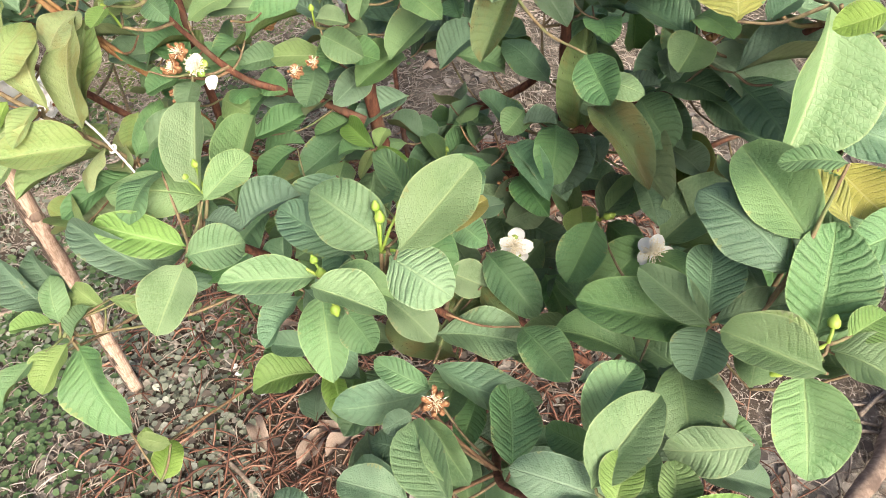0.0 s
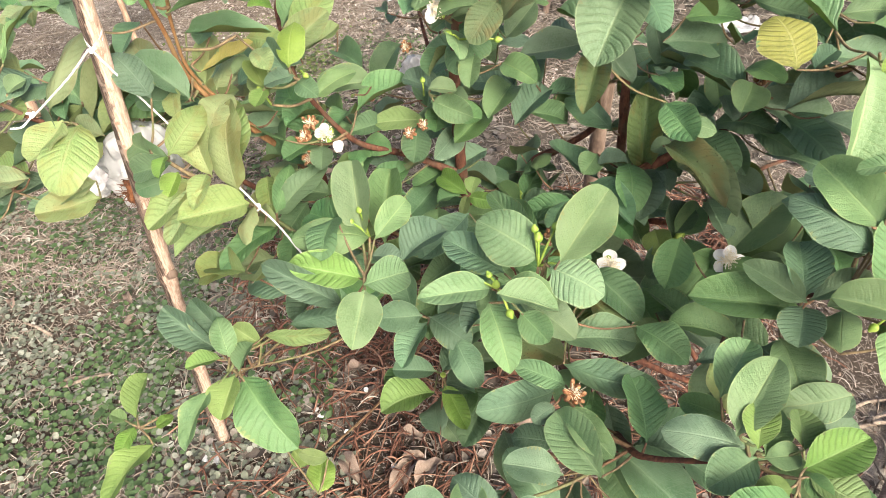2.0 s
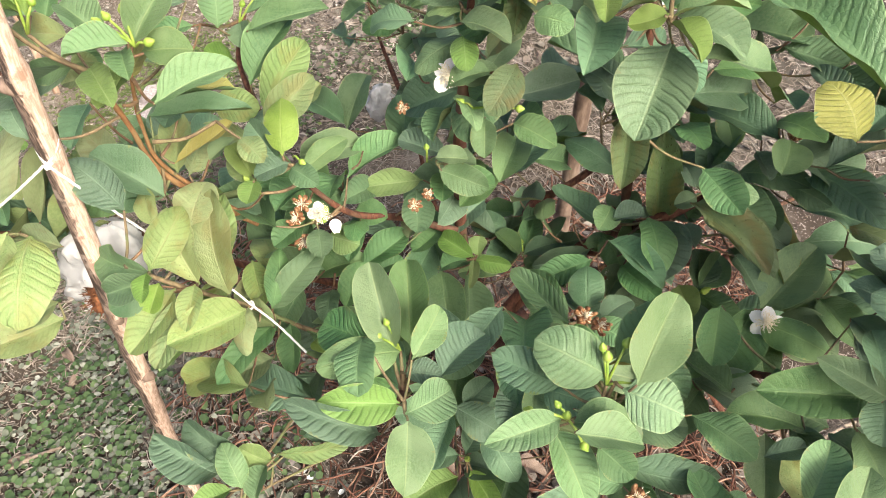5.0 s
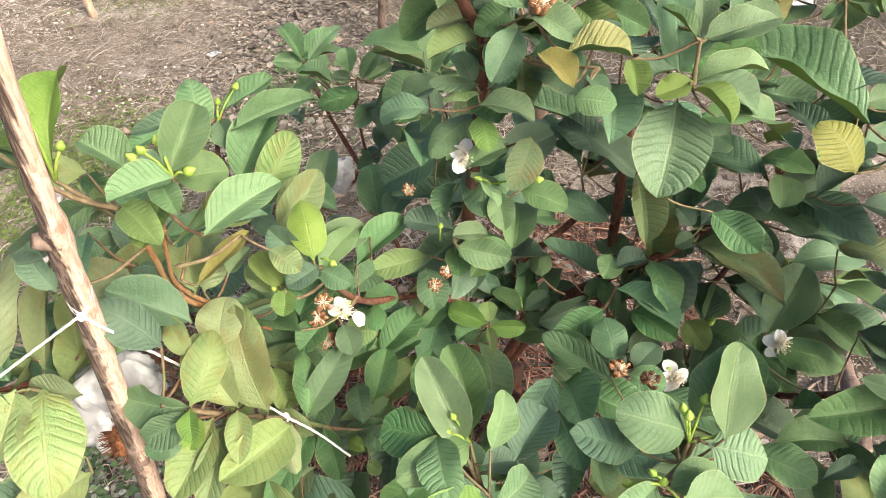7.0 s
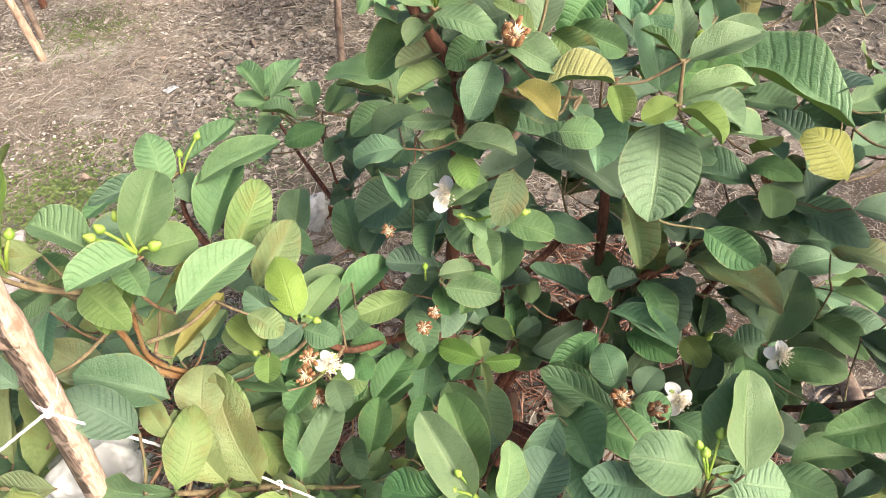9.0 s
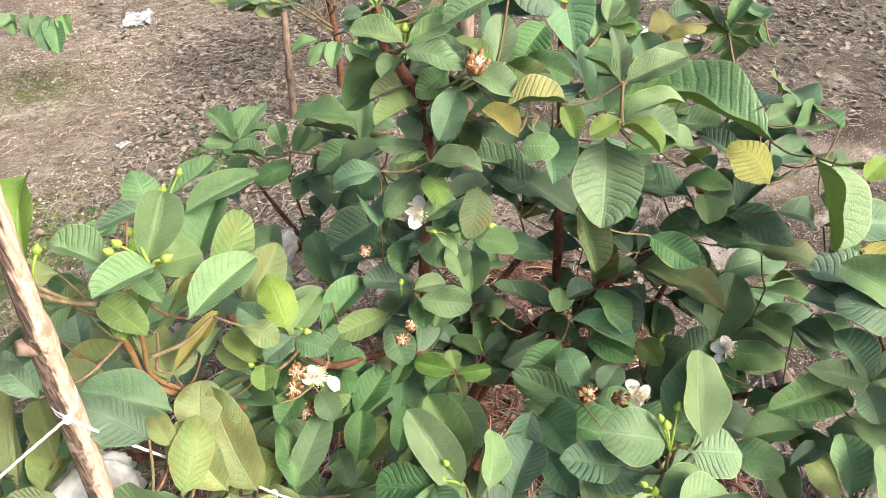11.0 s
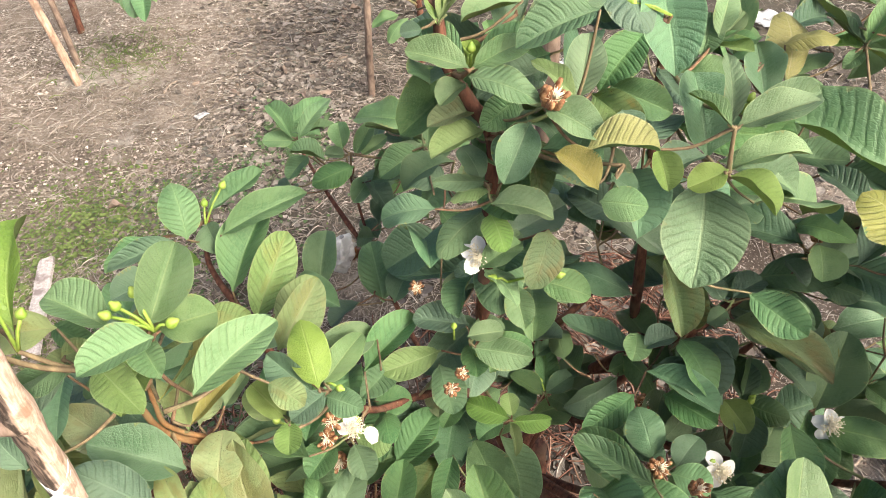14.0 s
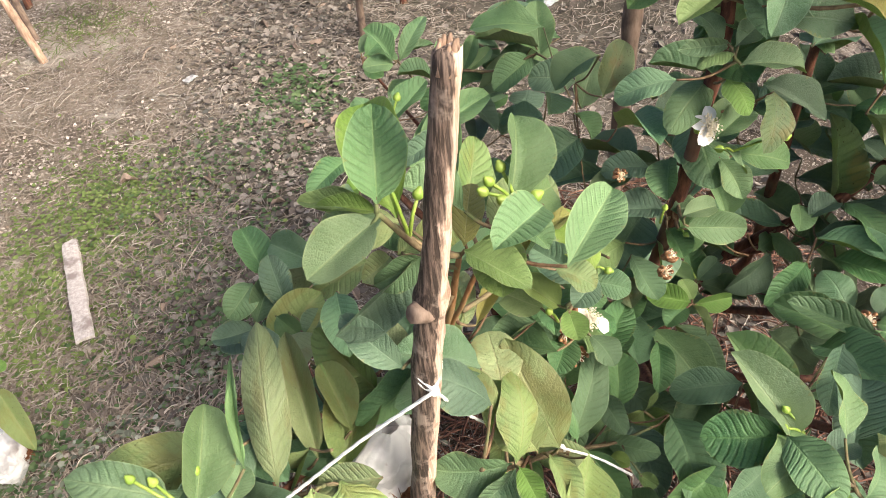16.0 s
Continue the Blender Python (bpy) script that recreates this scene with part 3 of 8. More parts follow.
def bud(root, at):
    """A round lime-green bud with a small crown on its stalk."""
    a, b = local(root), local(at)
    d = (b - a).normalized() if (b - a).length > 0.004 else Vector((0, 0, 1))
    v, f = tube([a, a.lerp(b, 0.5) + Vector((0, 0, 0.003)), b], 0.0014, 0.0012, 6)
    s = leaf_rng.uniform(0.0034, 0.0047)
    turn = d.to_track_quat("Z", "Y")
    profile = ((-0.9, 0.35), (-0.65, 0.78), (-0.1, 1.0), (0.45, 0.88), (0.85, 0.52), (1.05, 0.46), (1.28, 0.30), (1.36, 0.05))
    first = len(v)
    for h, r in profile:
        for k in range(10):
            g = 2 * math.pi * k / 10
            v.append(b + turn @ Vector((math.cos(g) * r * s, math.sin(g) * r * s, (h + 0.6) * s)))
    for i in range(len(profile) - 1):
        for k in range(10):
            p, q = first + i * 10 + k, first + i * 10 + (k + 1) % 10
            f.append((p, q, q + 10, p + 10))
    return mesh_object("bud", v, f, BUD, bush)


# -- shoots and leaves of the bush --
limb('trunk', .027, .021, (.02, .8, -.05), (.025, .79, .12), (.02, .785, .27))
limb('stem', .01, .003, (-.02, .785, .28), (-.079, .765, .47), (-.095, .735, .62), (-.1, .72, .74), (-.087, .72, .911), (-.101, .735, .955), (-.119, .745, .994), (-.122, .751, 1.04), (-.131, .757, 1.058), (-.14, .76, 1.14))
limb('stem', .009, .004, (-.01, .785, .27), (.05, .8, .36), (.027, .8, .497), (.079, .8, .535), (.12, .8, .564), (.13, .79, .6))
limb('stem', .009, .004, (0, .79, .26), (.09, .79, .36), (.167, .76, .386), (.154, .75, .586), (.133, .74, .771), (.113, .73, .914), (.097, .72, .993))
limb('branch', .006, .002, (.1, .78, .42), (.265, .66, .479), (.321, .66, .561), (.368, .66, .587))
limb('branch', .008, .002, (-.02, .78, .26), (.02, .6, .34), (.03, .48, .44), (0, .41, .56), (-.05, .37, .655))
limb('branch', .007, .002, (0, .78, .22), (.08, .62, .3), (.251, .5, .292), (.195, .53, .406), (.163, .56, .471))
limb('branch', .008, .002, (-.03, .78, .26), (-.12, .66, .36), (-.19, .56, .47), (-.22, .47, .6), (-.225, .42, .645))
limb('branch', .008, .002, (-.03, .78, .24), (.05, .55, .3), (.06, .38, .4), (.05, .29, .48), (.06, .25, .52), (.125, .2, .585))
limb('branch', .004, .0016, (-.03, .79, .27), (-.16, .79, .36), (-.27, .77, .46), (-.34, .73, .6), (-.426, .7, .734), (-.431, .67, .814), (-.416, .645, .898), mat=ORANGE_TWIG)
limb('branch', .0055, .0025, (-.04, .79, .24), (-.22, .83, .34), (-.4, .78, .5), (-.522, .74, .639), (-.58, .71, .668), (-.632, .68, .706), (-.673, .66, .761))
limb('branch', .006, .002, (-.3, .77, .49), (-.325, .8, .679), (-.337, .86, .699), (-.353, .92, .737), (-.335, .945, .785))
limb('branch', .007, .002, (.05, .79, .34), (.14, .6, .42), (.19, .45, .52), (.21, .36, .63), (.23, .31, .68))
limb('branch', .006, .002, (0, .8, .2), (-.06, .95, .3), (-.09, 1.1, .45), (-.09, 1.2, .6))
limb('branch', .005, .002, (-.09, 1.12, .46), (-.12, 1.25, .54), (-.137, 1.37, .61))
limb('branch', .006, .002, (-.1, .73, .55), (-.17, .74, .58), (-.24, .72, .62), (-.285, .69, .7), (-.296, .665, .75))
limb('branch', .002, .001, (-.19, .56, .45), (-.3, .5, .44), (-.38, .46, .46), (-.41, .435, .485))
limb('branch', .004, .002, (-.03, .79, .25), (-.2, .74, .32), (-.3, .66, .46), (-.301, .635, .493), (-.37, .615, .592), (-.427, .605, .649), (-.476, .6, .702))
limb('branch', .008, .003, (.09, .79, .4), (.13, .71, .52), (.165, .66, .587), (.217, .64, .639), (.265, .62, .687), (.309, .6, .727), (.335, .56, .78))
limb('branch', .004, .002, (-.34, .73, .6), (-.431, .7, .728), (-.442, .67, .82), (-.448, .645, .893), mat=ORANGE_TWIG)
s = shoot((-.223, .438, .629), (-.219, .473, .653))
leaf(s, 'shaded', (-.185, .443, .64), (-.135, .472, .653), .047)
leaf(s, 'shaded', (-.218, .451, .645), (-.185, .443, .64), .027)
s = shoot((-.05, .37, .655), (-.049, .372, .687))
leaf(s, 'mature', (-.033, .391, .691), (.022, .412, .735), .045)
s = shoot((-.05, .37, .655), (-.093, .348, .684))
leaf(s, 'mature', (-.091, .345, .682), (-.041, .331, .68), .035)
leaf(s, 'mature', (-.074, .324, .675), (-.053, .296, .664), .029)
s = shoot((.053, .279, .491), (-.018, .333, .525))
leaf(s, 'shaded', (-.028, .323, .52), (-.053, .311, .513), .023)
s = shoot((.055, .331, .444), (.002, .293, .449))
leaf(s, 'shaded', (-.024, .318, .454), (-.069, .33, .453), .036)
leaf(s, 'shaded', (-.034, .238, .429), (-.076, .313, .448), .046)
leaf(s, 'shaded', (.046, .3, .455), (.103, .229, .439), .055)
leaf(s, 'shaded', (.064, .304, .458), (.121, .284, .457), .044)
leaf(s, 'shaded', (-.008, .234, .43), (.023, .223, .43), .026)
leaf(s, 'shaded', (.075, .319, .463), (.133, .324, .47), .041)
s = shoot((.052, .283, .487), (-.116, .225, .494))
leaf(s, 'mature', (-.131, .209, .488), (-.132, .252, .5), .036)
leaf(s, 'shaded', (-.106, .212, .49), (-.144, .256, .5), .04)
leaf(s, 'shaded', (-.153, .23, .493), (-.197, .236, .492), .036)
leaf(s, 'shaded', (-.099, .217, .492), (-.054, .198, .489), .039)
s = shoot((.199, .409, .57), (.139, .327, .584))
leaf(s, 'shaded', (.116, .323, .578), (.156, .32, .585), .021)
s = shoot((.107, .214, .567), (.175, .282, .576))
leaf(s, 'shaded', (.183, .326, .593), (.23, .277, .589), .054)
leaf(s, 'olive', (.134, .269, .561), (.145, .324, .582), .041)
leaf(s, 'shaded', (.16, .256, .564), (.19, .305, .587), .049)
leaf(s, 'shaded', (.216, .265, .581), (.244, .246, .582), .027)
s = shoot((.23, .31, .68), (.248, .259, .722))
leaf(s, 'young', (.244, .249, .718), (.191, .272, .709), .037)
leaf(s, 'young', (.26, .261, .726), (.284, .271, .736), .023)
s = shoot((.23, .31, .68), (.27, .361, .72))
leaf(s, 'shaded', (.275, .365, .724), (.237, .426, .736), .053)
leaf(s, 'shaded', (.263, .33, .707), (.208, .404, .719), .054)
leaf(s, 'under', (.301, .409, .747), (.324, .362, .736), .04)
leaf(s, 'mature', (.311, .418, .754), (.266, .422, .742), .026)
leaf(s, 'shaded', (.256, .335, .707), (.237, .356, .709), .023)
s = shoot((.125, .2, .585), (.128, .204, .597))
leaf(s, 'mature', (.132, .199, .597), (.148, .245, .613), .039)
leaf(s, 'mature', (.126, .198, .595), (.08, .184, .58), .037)
leaf(s, 'mature', (.131, .197, .596), (.16, .195, .602), .024)
s = shoot((.125, .2, .585), (.148, .17, .605))
leaf(s, 'young', (.153, .178, .608), (.21, .189, .626), .037)
leaf(s, 'young', (.156, .172, .608), (.189, .14, .607), .037)
leaf(s, 'mature', (.154, .173, .607), (.166, .151, .604), .02)
leaf(s, 'young', (.14, .163, .601), (.113, .17, .596), .022)
leaf(s, 'mature', (.139, .153, .598), (.078, .152, .582), .05)
leaf(s, 'young', (.141, .153, .598), (.151, .114, .591), .031)
s = shoot((.125, .2, .585), (.073, .146, .595))
leaf(s, 'mature', (.064, .15, .595), (.019, .163, .588), .035)
leaf(s, 'young', (.069, .141, .593), (.111, .117, .596), .029)
leaf(s, 'young', (.064, .142, .593), (.038, .124, .582), .027)
s = shoot((-.407, .437, .483), (-.4, .446, .496))
leaf(s, 'young', (-.415, .444, .498), (-.454, .434, .499), .022)
leaf(s, 'mature', (-.424, .408, .486), (-.446, .344, .465), .034)
leaf(s, 'olive', (-.366, .475, .502), (-.289, .478, .493), .02)
leaf(s, 'shaded', (-.336, .488, .503), (-.261, .503, .499), .028)
s = shoot((-.273, .682, .422), (-.525, .401, .429))
leaf(s, 'young', (-.531, .413, .434), (-.525, .465, .45), .032)
leaf(s, 'young', (-.541, .409, .435), (-.56, .416, .441), .017)
leaf(s, 'young', (-.53, .402, .431), (-.543, .369, .422), .021)
leaf(s, 'young', (-.504, .384, .42), (-.547, .316, .406), .048)
leaf(s, 'young', (-.506, .402, .426), (-.488, .415, .427), .016)
s = shoot((-.112, .671, .351), (-.323, .373, .358))
leaf(s, 'young', (-.325, .375, .358), (-.344, .391, .365), .021)
s = shoot((-.126, .651, .37), (-.142, .486, .38))
leaf(s, 'young', (-.14, .473, .375), (-.118, .415, .355), .03)
leaf(s, 'mature', (-.133, .493, .383), (-.063, .497, .386), .043)
leaf(s, 'shaded', (-.15, .491, .382), (-.208, .498, .383), .031)
leaf(s, 'shaded', (-.142, .49, .381), (-.112, .52, .393), .035)
s = shoot((-.19, .56, .47), (-.156, .499, .482))
leaf(s, 'shaded', (-.158, .495, .481), (-.194, .444, .459), .036)
leaf(s, 'shaded', (-.157, .503, .484), (-.109, .463, .468), .041)
leaf(s, 'shaded', (-.165, .504, .484), (-.224, .506, .484), .04)
leaf(s, 'shaded', (-.145, .498, .482), (-.107, .521, .492), .033)
leaf(s, 'shaded', (-.125, .472, .472), (-.102, .414, .448), .039)
leaf(s, 'shaded', (-.176, .509, .486), (-.187, .559, .506), .036)
s = shoot((.163, .56, .471), (.181, .569, .527))
leaf(s, 'mature', (.189, .576, .532), (.226, .605, .553), .04)
leaf(s, 'shaded', (.185, .56, .524), (.144, .529, .502), .042)
s = shoot((.185, .464, .511), (.237, .51, .531))
leaf(s, 'mature', (.249, .522, .537), (.326, .561, .569), .074)
leaf(s, 'mature', (.245, .504, .532), (.291, .442, .538), .062)
leaf(s, 'mature', (.233, .501, .528), (.212, .445, .512), .039)
s = shoot((.17, .658, .592), (.17, .667, .599))
leaf(s, 'spotted', (.163, .67, .575), (.162, .708, .686), .044)
leaf(s, 'shaded', (.176, .664, .624), (.184, .717, .654), .028)
s = shoot((.203, .645, .625), (.187, .616, .633))
leaf(s, 'spotted', (.187, .616, .633), (.221, .514, .617), .051)
s = shoot((.13, .79, .6), (.126, .808, .638))
leaf(s, 'shaded', (.179, .816, .651), (.128, .879, .678), .049)
leaf(s, 'mature', (.178, .857, .674), (.088, .93, .7), .05)
leaf(s, 'shaded', (.132, .822, .647), (.107, .858, .663), .038)
s = shoot((.285, .611, .705), (.246, .599, .721))
leaf(s, 'shaded', (.231, .617, .662), (.249, .561, .642), .03)
leaf(s, 'shaded', (.217, .603, .73), (.219, .572, .714), .028)
s = shoot((.335, .56, .78), (.275, .538, .806))
leaf(s, 'shaded', (.269, .528, .799), (.293, .539, .813), .024)
s = shoot((.17, .658, .592), (.169, .607, .599))
leaf(s, 'shaded', (.175, .592, .593), (.166, .62, .604), .025)
leaf(s, 'shaded', (.248, .596, .612), (.277, .563, .603), .036)
leaf(s, 'shaded', (.218, .572, .593), (.227, .522, .571), .045)
s = shoot((-.338, .94, .776), (-.342, .93, .783))
leaf(s, 'mature', (-.341, .931, .784), (-.337, .897, .765), .031)
s = shoot((-.337, .943, .781), (-.389, .922, .79))
leaf(s, 'mature', (-.396, .921, .79), (-.451, .904, .783), .027)
s = shoot((-.328, .816, .685), (-.313, .796, .739))
leaf(s, 'olive', (-.317, .775, .729), (-.257, .816, .748), .039)
s = shoot((-.429, .678, .792), (-.364, .684, .803))
leaf(s, 'olive', (-.343, .664, .794), (-.324, .636, .782), .025)
s = shoot((-.09, 1.127, .491), (-.145, .981, .531))
leaf(s, 'shaded', (-.168, .98, .528), (-.219, .968, .517), .043)
leaf(s, 'shaded', (-.123, .958, .524), (-.077, .993, .544), .043)
s = shoot((-.288, .683, .714), (-.336, .663, .719))
leaf(s, 'young', (-.339, .679, .724), (-.361, .715, .735), .03)
s = shoot((-.252, .712, .642), (-.285, .68, .652))
leaf(s, 'mature', (-.282, .671, .649), (-.284, .636, .637), .029)
s = shoot((-.097, .728, .675), (-.125, .699, .68))
leaf(s, 'mature', (-.119, .695, .68), (-.073, .668, .678), .033)
leaf(s, 'mature', (-.115, .721, .689), (-.087, .701, .687), .023)
s = shoot((-.096, .72, .787), (-.114, .711, .801))
leaf(s, 'mature', (-.105, .706, .801), (-.065, .707, .809), .027)
s = shoot((-.09, .72, .864), (-.1, .692, .878))
leaf(s, 'shaded', (-.094, .7, .887), (-.065, .702, .895), .024)
s = shoot((-.091, .724, .923), (-.095, .716, .928))
leaf(s, 'shaded', (-.065, .708, .933), (-.095, .674, .908), .039)
leaf(s, 'mature', (-.091, .767, .953), (-.12, .766, .945), .024)
leaf(s, 'shaded', (-.07, .719, .936), (-.088, .745, .944), .024)
s = shoot((-.116, .743, .986), (-.106, .725, .993))
leaf(s, 'mature', (-.108, .729, .995), (-.141, .77, 1.009), .026)
leaf(s, 'mature', (-.1, .724, .994), (-.049, .723, 1.008), .023)
leaf(s, 'young', (-.107, .726, .993), (-.093, .745, 1.008), .02)
s = shoot((-.121, .749, 1.027), (-.125, .744, 1.035))
leaf(s, 'young', (-.128, .741, 1.032), (-.119, .782, 1.06), .02)
leaf(s, 'young', (-.126, .74, 1.032), (-.086, .759, 1.055), .021)
leaf(s, 'young', (-.122, .743, 1.035), (-.105, .779, 1.063), .02)
leaf(s, 'shaded', (-.14, .742, 1.03), (-.156, .748, 1.029), .013)
leaf(s, 'young', (-.12, .742, 1.035), (-.071, .762, 1.061), .02)
s = shoot((-.12, .747, 1.01), (-.048, .748, 1.019))
leaf(s, 'mature', (-.06, .73, 1.004), (.018, .719, 1.027), .04)
leaf(s, 'mature', (-.036, .766, 1.033), (.009, .753, 1.043), .032)
s = shoot((-.097, .731, .943), (-.044, .593, .951))
leaf(s, 'under', (-.07, .589, .94), (-.081, .629, .953), .028)
leaf(s, 'mature', (-.074, .582, .935), (-.049, .559, .935), .027)
leaf(s, 'shaded', (-.021, .63, .975), (-.026, .606, .962), .022)
leaf(s, 'shaded', (-.055, .594, .947), (-.049, .574, .941), .018)
s = shoot((.105, .725, .95), (.074, .593, .959))
leaf(s, 'mature', (.07, .585, .954), (.125, .569, .973), .03)
leaf(s, 'mature', (.077, .59, .959), (.081, .574, .955), .013)
s = shoot((.098, .721, .986), (.099, .715, .996))
leaf(s, 'mature', (.087, .743, 1.004), (.05, .754, .992), .023)
s = shoot((.122, .735, .849), (.352, .794, .857))
leaf(s, 'mature', (.324, .823, .853), (.352, .907, .902), .041)
leaf(s, 'mature', (.318, .849, .861), (.358, .824, .872), .024)
leaf(s, 'mature', (.314, .833, .852), (.311, .887, .872), .032)
leaf(s, 'shaded', (.318, .762, .826), (.351, .815, .865), .047)
s = shoot((.217, .64, .639), (.188, .63, .654))
leaf(s, 'mature', (.178, .626, .649), (.152, .627, .64), .022)
leaf(s, 'shaded', (.191, .632, .655), (.231, .63, .669), .034)
leaf(s, 'mature', (.211, .622, .66), (.228, .554, .648), .053)
leaf(s, 'shaded', (.182, .636, .653), (.182, .667, .661), .025)
s = shoot((.315, .66, .554), (.234, .627, .573))
leaf(s, 'spotted', (.234, .651, .578), (.267, .533, .565), .062)
leaf(s, 'shaded', (.234, .604, .569), (.237, .558, .56), .038)
s = shoot((.152, .678, .563), (.123, .637, .574))
leaf(s, 'shaded', (.148, .658, .586), (.133, .58, .563), .057)
leaf(s, 'shaded', (.099, .649, .569), (.134, .571, .561), .046)
leaf(s, 'mature', (.089, .614, .557), (.117, .556, .552), .037)
s = shoot((.162, .665, .581), (.077, .668, .592))
leaf(s, 'shaded', (.091, .661, .593), (.13, .651, .602), .033)
s = shoot((.163, .56, .471), (.18, .567, .529))
leaf(s, 'mature', (.18, .568, .529), (.209, .622, .548), .041)
s = shoot((.126, .717, .509), (.073, .614, .515))
leaf(s, 'mature', (.074, .632, .519), (.04, .609, .505), .034)
leaf(s, 'mature', (.063, .594, .508), (.108, .63, .528), .046)
leaf(s, 'mature', (.074, .587, .509), (.122, .604, .525), .038)
s = shoot((.003, .416, .549), (.007, .525, .573))
leaf(s, 'mature', (-.017, .527, .568), (-.041, .604, .577), .044)
leaf(s, 'mature', (.015, .52, .574), (.043, .489, .574), .033)
leaf(s, 'shaded', (.024, .522, .576), (.063, .532, .587), .033)
s = shoot((-.085, .754, .525), (-.086, .684, .539))
leaf(s, 'young', (-.086, .686, .54), (-.12, .726, .546), .03)
leaf(s, 'young', (-.085, .681, .539), (-.044, .662, .54), .023)
leaf(s, 'young', (-.088, .683, .539), (-.101, .647, .526), .014)
leaf(s, 'mature', (-.095, .685, .538), (-.13, .682, .532), .029)
leaf(s, 'young', (-.082, .686, .54), (-.072, .712, .549), .023)
s = shoot((.034, .8, .459), (.004, .74, .476))
leaf(s, 'mature', (.001, .734, .473), (.038, .79, .497), .034)
leaf(s, 'mature', (-.001, .738, .474), (-.024, .78, .482), .029)
leaf(s, 'mature', (.004, .732, .473), (.019, .706, .469), .025)
leaf(s, 'shaded', (.003, .737, .475), (.046, .739, .483), .029)
s = shoot((-.448, .645, .893), (-.483, .644, .933))
leaf(s, 'young', (-.482, .657, .939), (-.46, .722, .974), .038)
leaf(s, 'mature', (-.487, .662, .941), (-.54, .662, .932), .036)
leaf(s, 'young', (-.493, .674, .946), (-.525, .697, .951), .016)
leaf(s, 'young', (-.49, .666, .942), (-.519, .687, .948), .013)
s = shoot((-.424, .659, .852), (-.433, .645, .857))
leaf(s, 'under', (-.427, .671, .869), (-.396, .701, .888), .023)
s = shoot((-.673, .66, .761), (-.671, .659, .775))
leaf(s, 'mature', (-.683, .66, .776), (-.739, .646, .773), .038)
leaf(s, 'young', (-.682, .649, .772), (-.712, .623, .763), .027)
leaf(s, 'mature', (-.668, .679, .783), (-.692, .663, .778), .023)
leaf(s, 'mature', (-.667, .624, .761), (-.697, .646, .771), .026)
s = shoot((-.623, .685, .699), (-.583, .661, .712))
leaf(s, 'olive', (-.572, .658, .71), (-.581, .569, .675), .061)
leaf(s, 'olive', (-.593, .663, .715), (-.62, .607, .697), .051)
s = shoot((-.427, .605, .649), (-.422, .604, .655))
leaf(s, 'olive', (-.407, .639, .607), (-.386, .693, .703), .054)
leaf(s, 'young', (-.453, .602, .669), (-.466, .583, .648), .025)
leaf(s, 'olive', (-.437, .597, .661), (-.49, .558, .622), .043)
leaf(s, 'olive', (-.428, .592, .655), (-.469, .546, .606), .032)
leaf(s, 'shaded', (-.467, .595, .662), (-.502, .587, .657), .028)
s = shoot((-.456, .762, .563), (-.497, .98, .573))
leaf(s, 'shaded', (-.455, .988, .579), (-.411, 1.005, .59), .039)
leaf(s, 'shaded', (-.454, .951, .563), (-.496, .935, .554), .037)
s = shoot((-.09, 1.2, .6), (-.086, 1.214, .628))
leaf(s, 'shaded', (-.064, 1.167, .606), (-.105, 1.146, .588), .034)
leaf(s, 'shaded', (-.073, 1.171, .607), (-.063, 1.107, .573), .038)
s = shoot((-.137, 1.37, .61), (-.146, 1.362, .627))
leaf(s, 'mature', (-.145, 1.37, .632), (-.104, 1.388, .647), .026)
leaf(s, 'young', (-.139, 1.357, .625), (-.105, 1.361, .631), .026)
leaf(s, 'mature', (-.155, 1.347, .618), (-.133, 1.323, .606), .028)
leaf(s, 'mature', (-.142, 1.364, .629), (-.062, 1.383, .648), .037)
leaf(s, 'mature', (-.141, 1.353, .622), (-.097, 1.33, .614), .027)
s = shoot((-.326, .628, .529), (-.256, .597, .538))
leaf(s, 'young', (-.298, .583, .525), (-.309, .601, .527), .017)
leaf(s, 'young', (-.298, .572, .522), (-.291, .553, .519), .016)
# rosettes at the shoot tips
s = shoot((.335, .56, .78), (.454, .743, .868))
leaf(s, 'light', (.451, .74, .87), (.442, .812, .903), .023)
leaf(s, 'light', (.447, .738, .874), (.496, .74, .918), .027)
leaf(s, 'light', (.455, .741, .869), (.491, .711, .886), .023)
leaf(s, 'light', (.46, .744, .863), (.472, .703, .854), .021)
leaf(s, 'young', (.456, .745, .864), (.434, .774, .862), .023)
leaf(s, 'light', (.459, .745, .859), (.435, .748, .841), .020)
leaf(s, 'young', (.453, .741, .872), (.476, .753, .898), .023)
leaf(s, 'light', (.452, .749, .873), (.44, .797, .89), .014)
s = shoot((-.416, .645, .898), (-.41, .642, .909))
leaf(s, 'light', (-.407, .642, .916), (-.374, .677, .949), .034, facing=HANGING)
leaf(s, 'young', (-.416, .644, .898), (-.441, .61, .881), .034)
leaf(s, 'light', (-.404, .651, .903), (-.364, .652, .901), .032)
leaf(s, 'light', (-.415, .632, .917), (-.409, .603, .907), .021)
s = shoot((-.296, .665, .75), (-.304, .657, .762))
leaf(s, 'young', (-.305, .653, .773), (-.298, .707, .802), .035)
leaf(s, 'shaded', (-.299, .655, .761), (-.334, .647, .756), .025)
leaf(s, 'mature', (-.299, .661, .75), (-.275, .638, .741), .026)
leaf(s, 'shaded', (-.31, .66, .762), (-.333, .702, .783), .031)
s = shoot((-.09, .72, .877), (-.108, .694, .891))
leaf(s, 'light', (-.114, .68, .884), (-.074, .645, .877), .031)
leaf(s, 'light', (-.106, .697, .896), (-.147, .719, .898), .015)
leaf(s, 'young', (-.106, .692, .889), (-.14, .702, .885), .019)
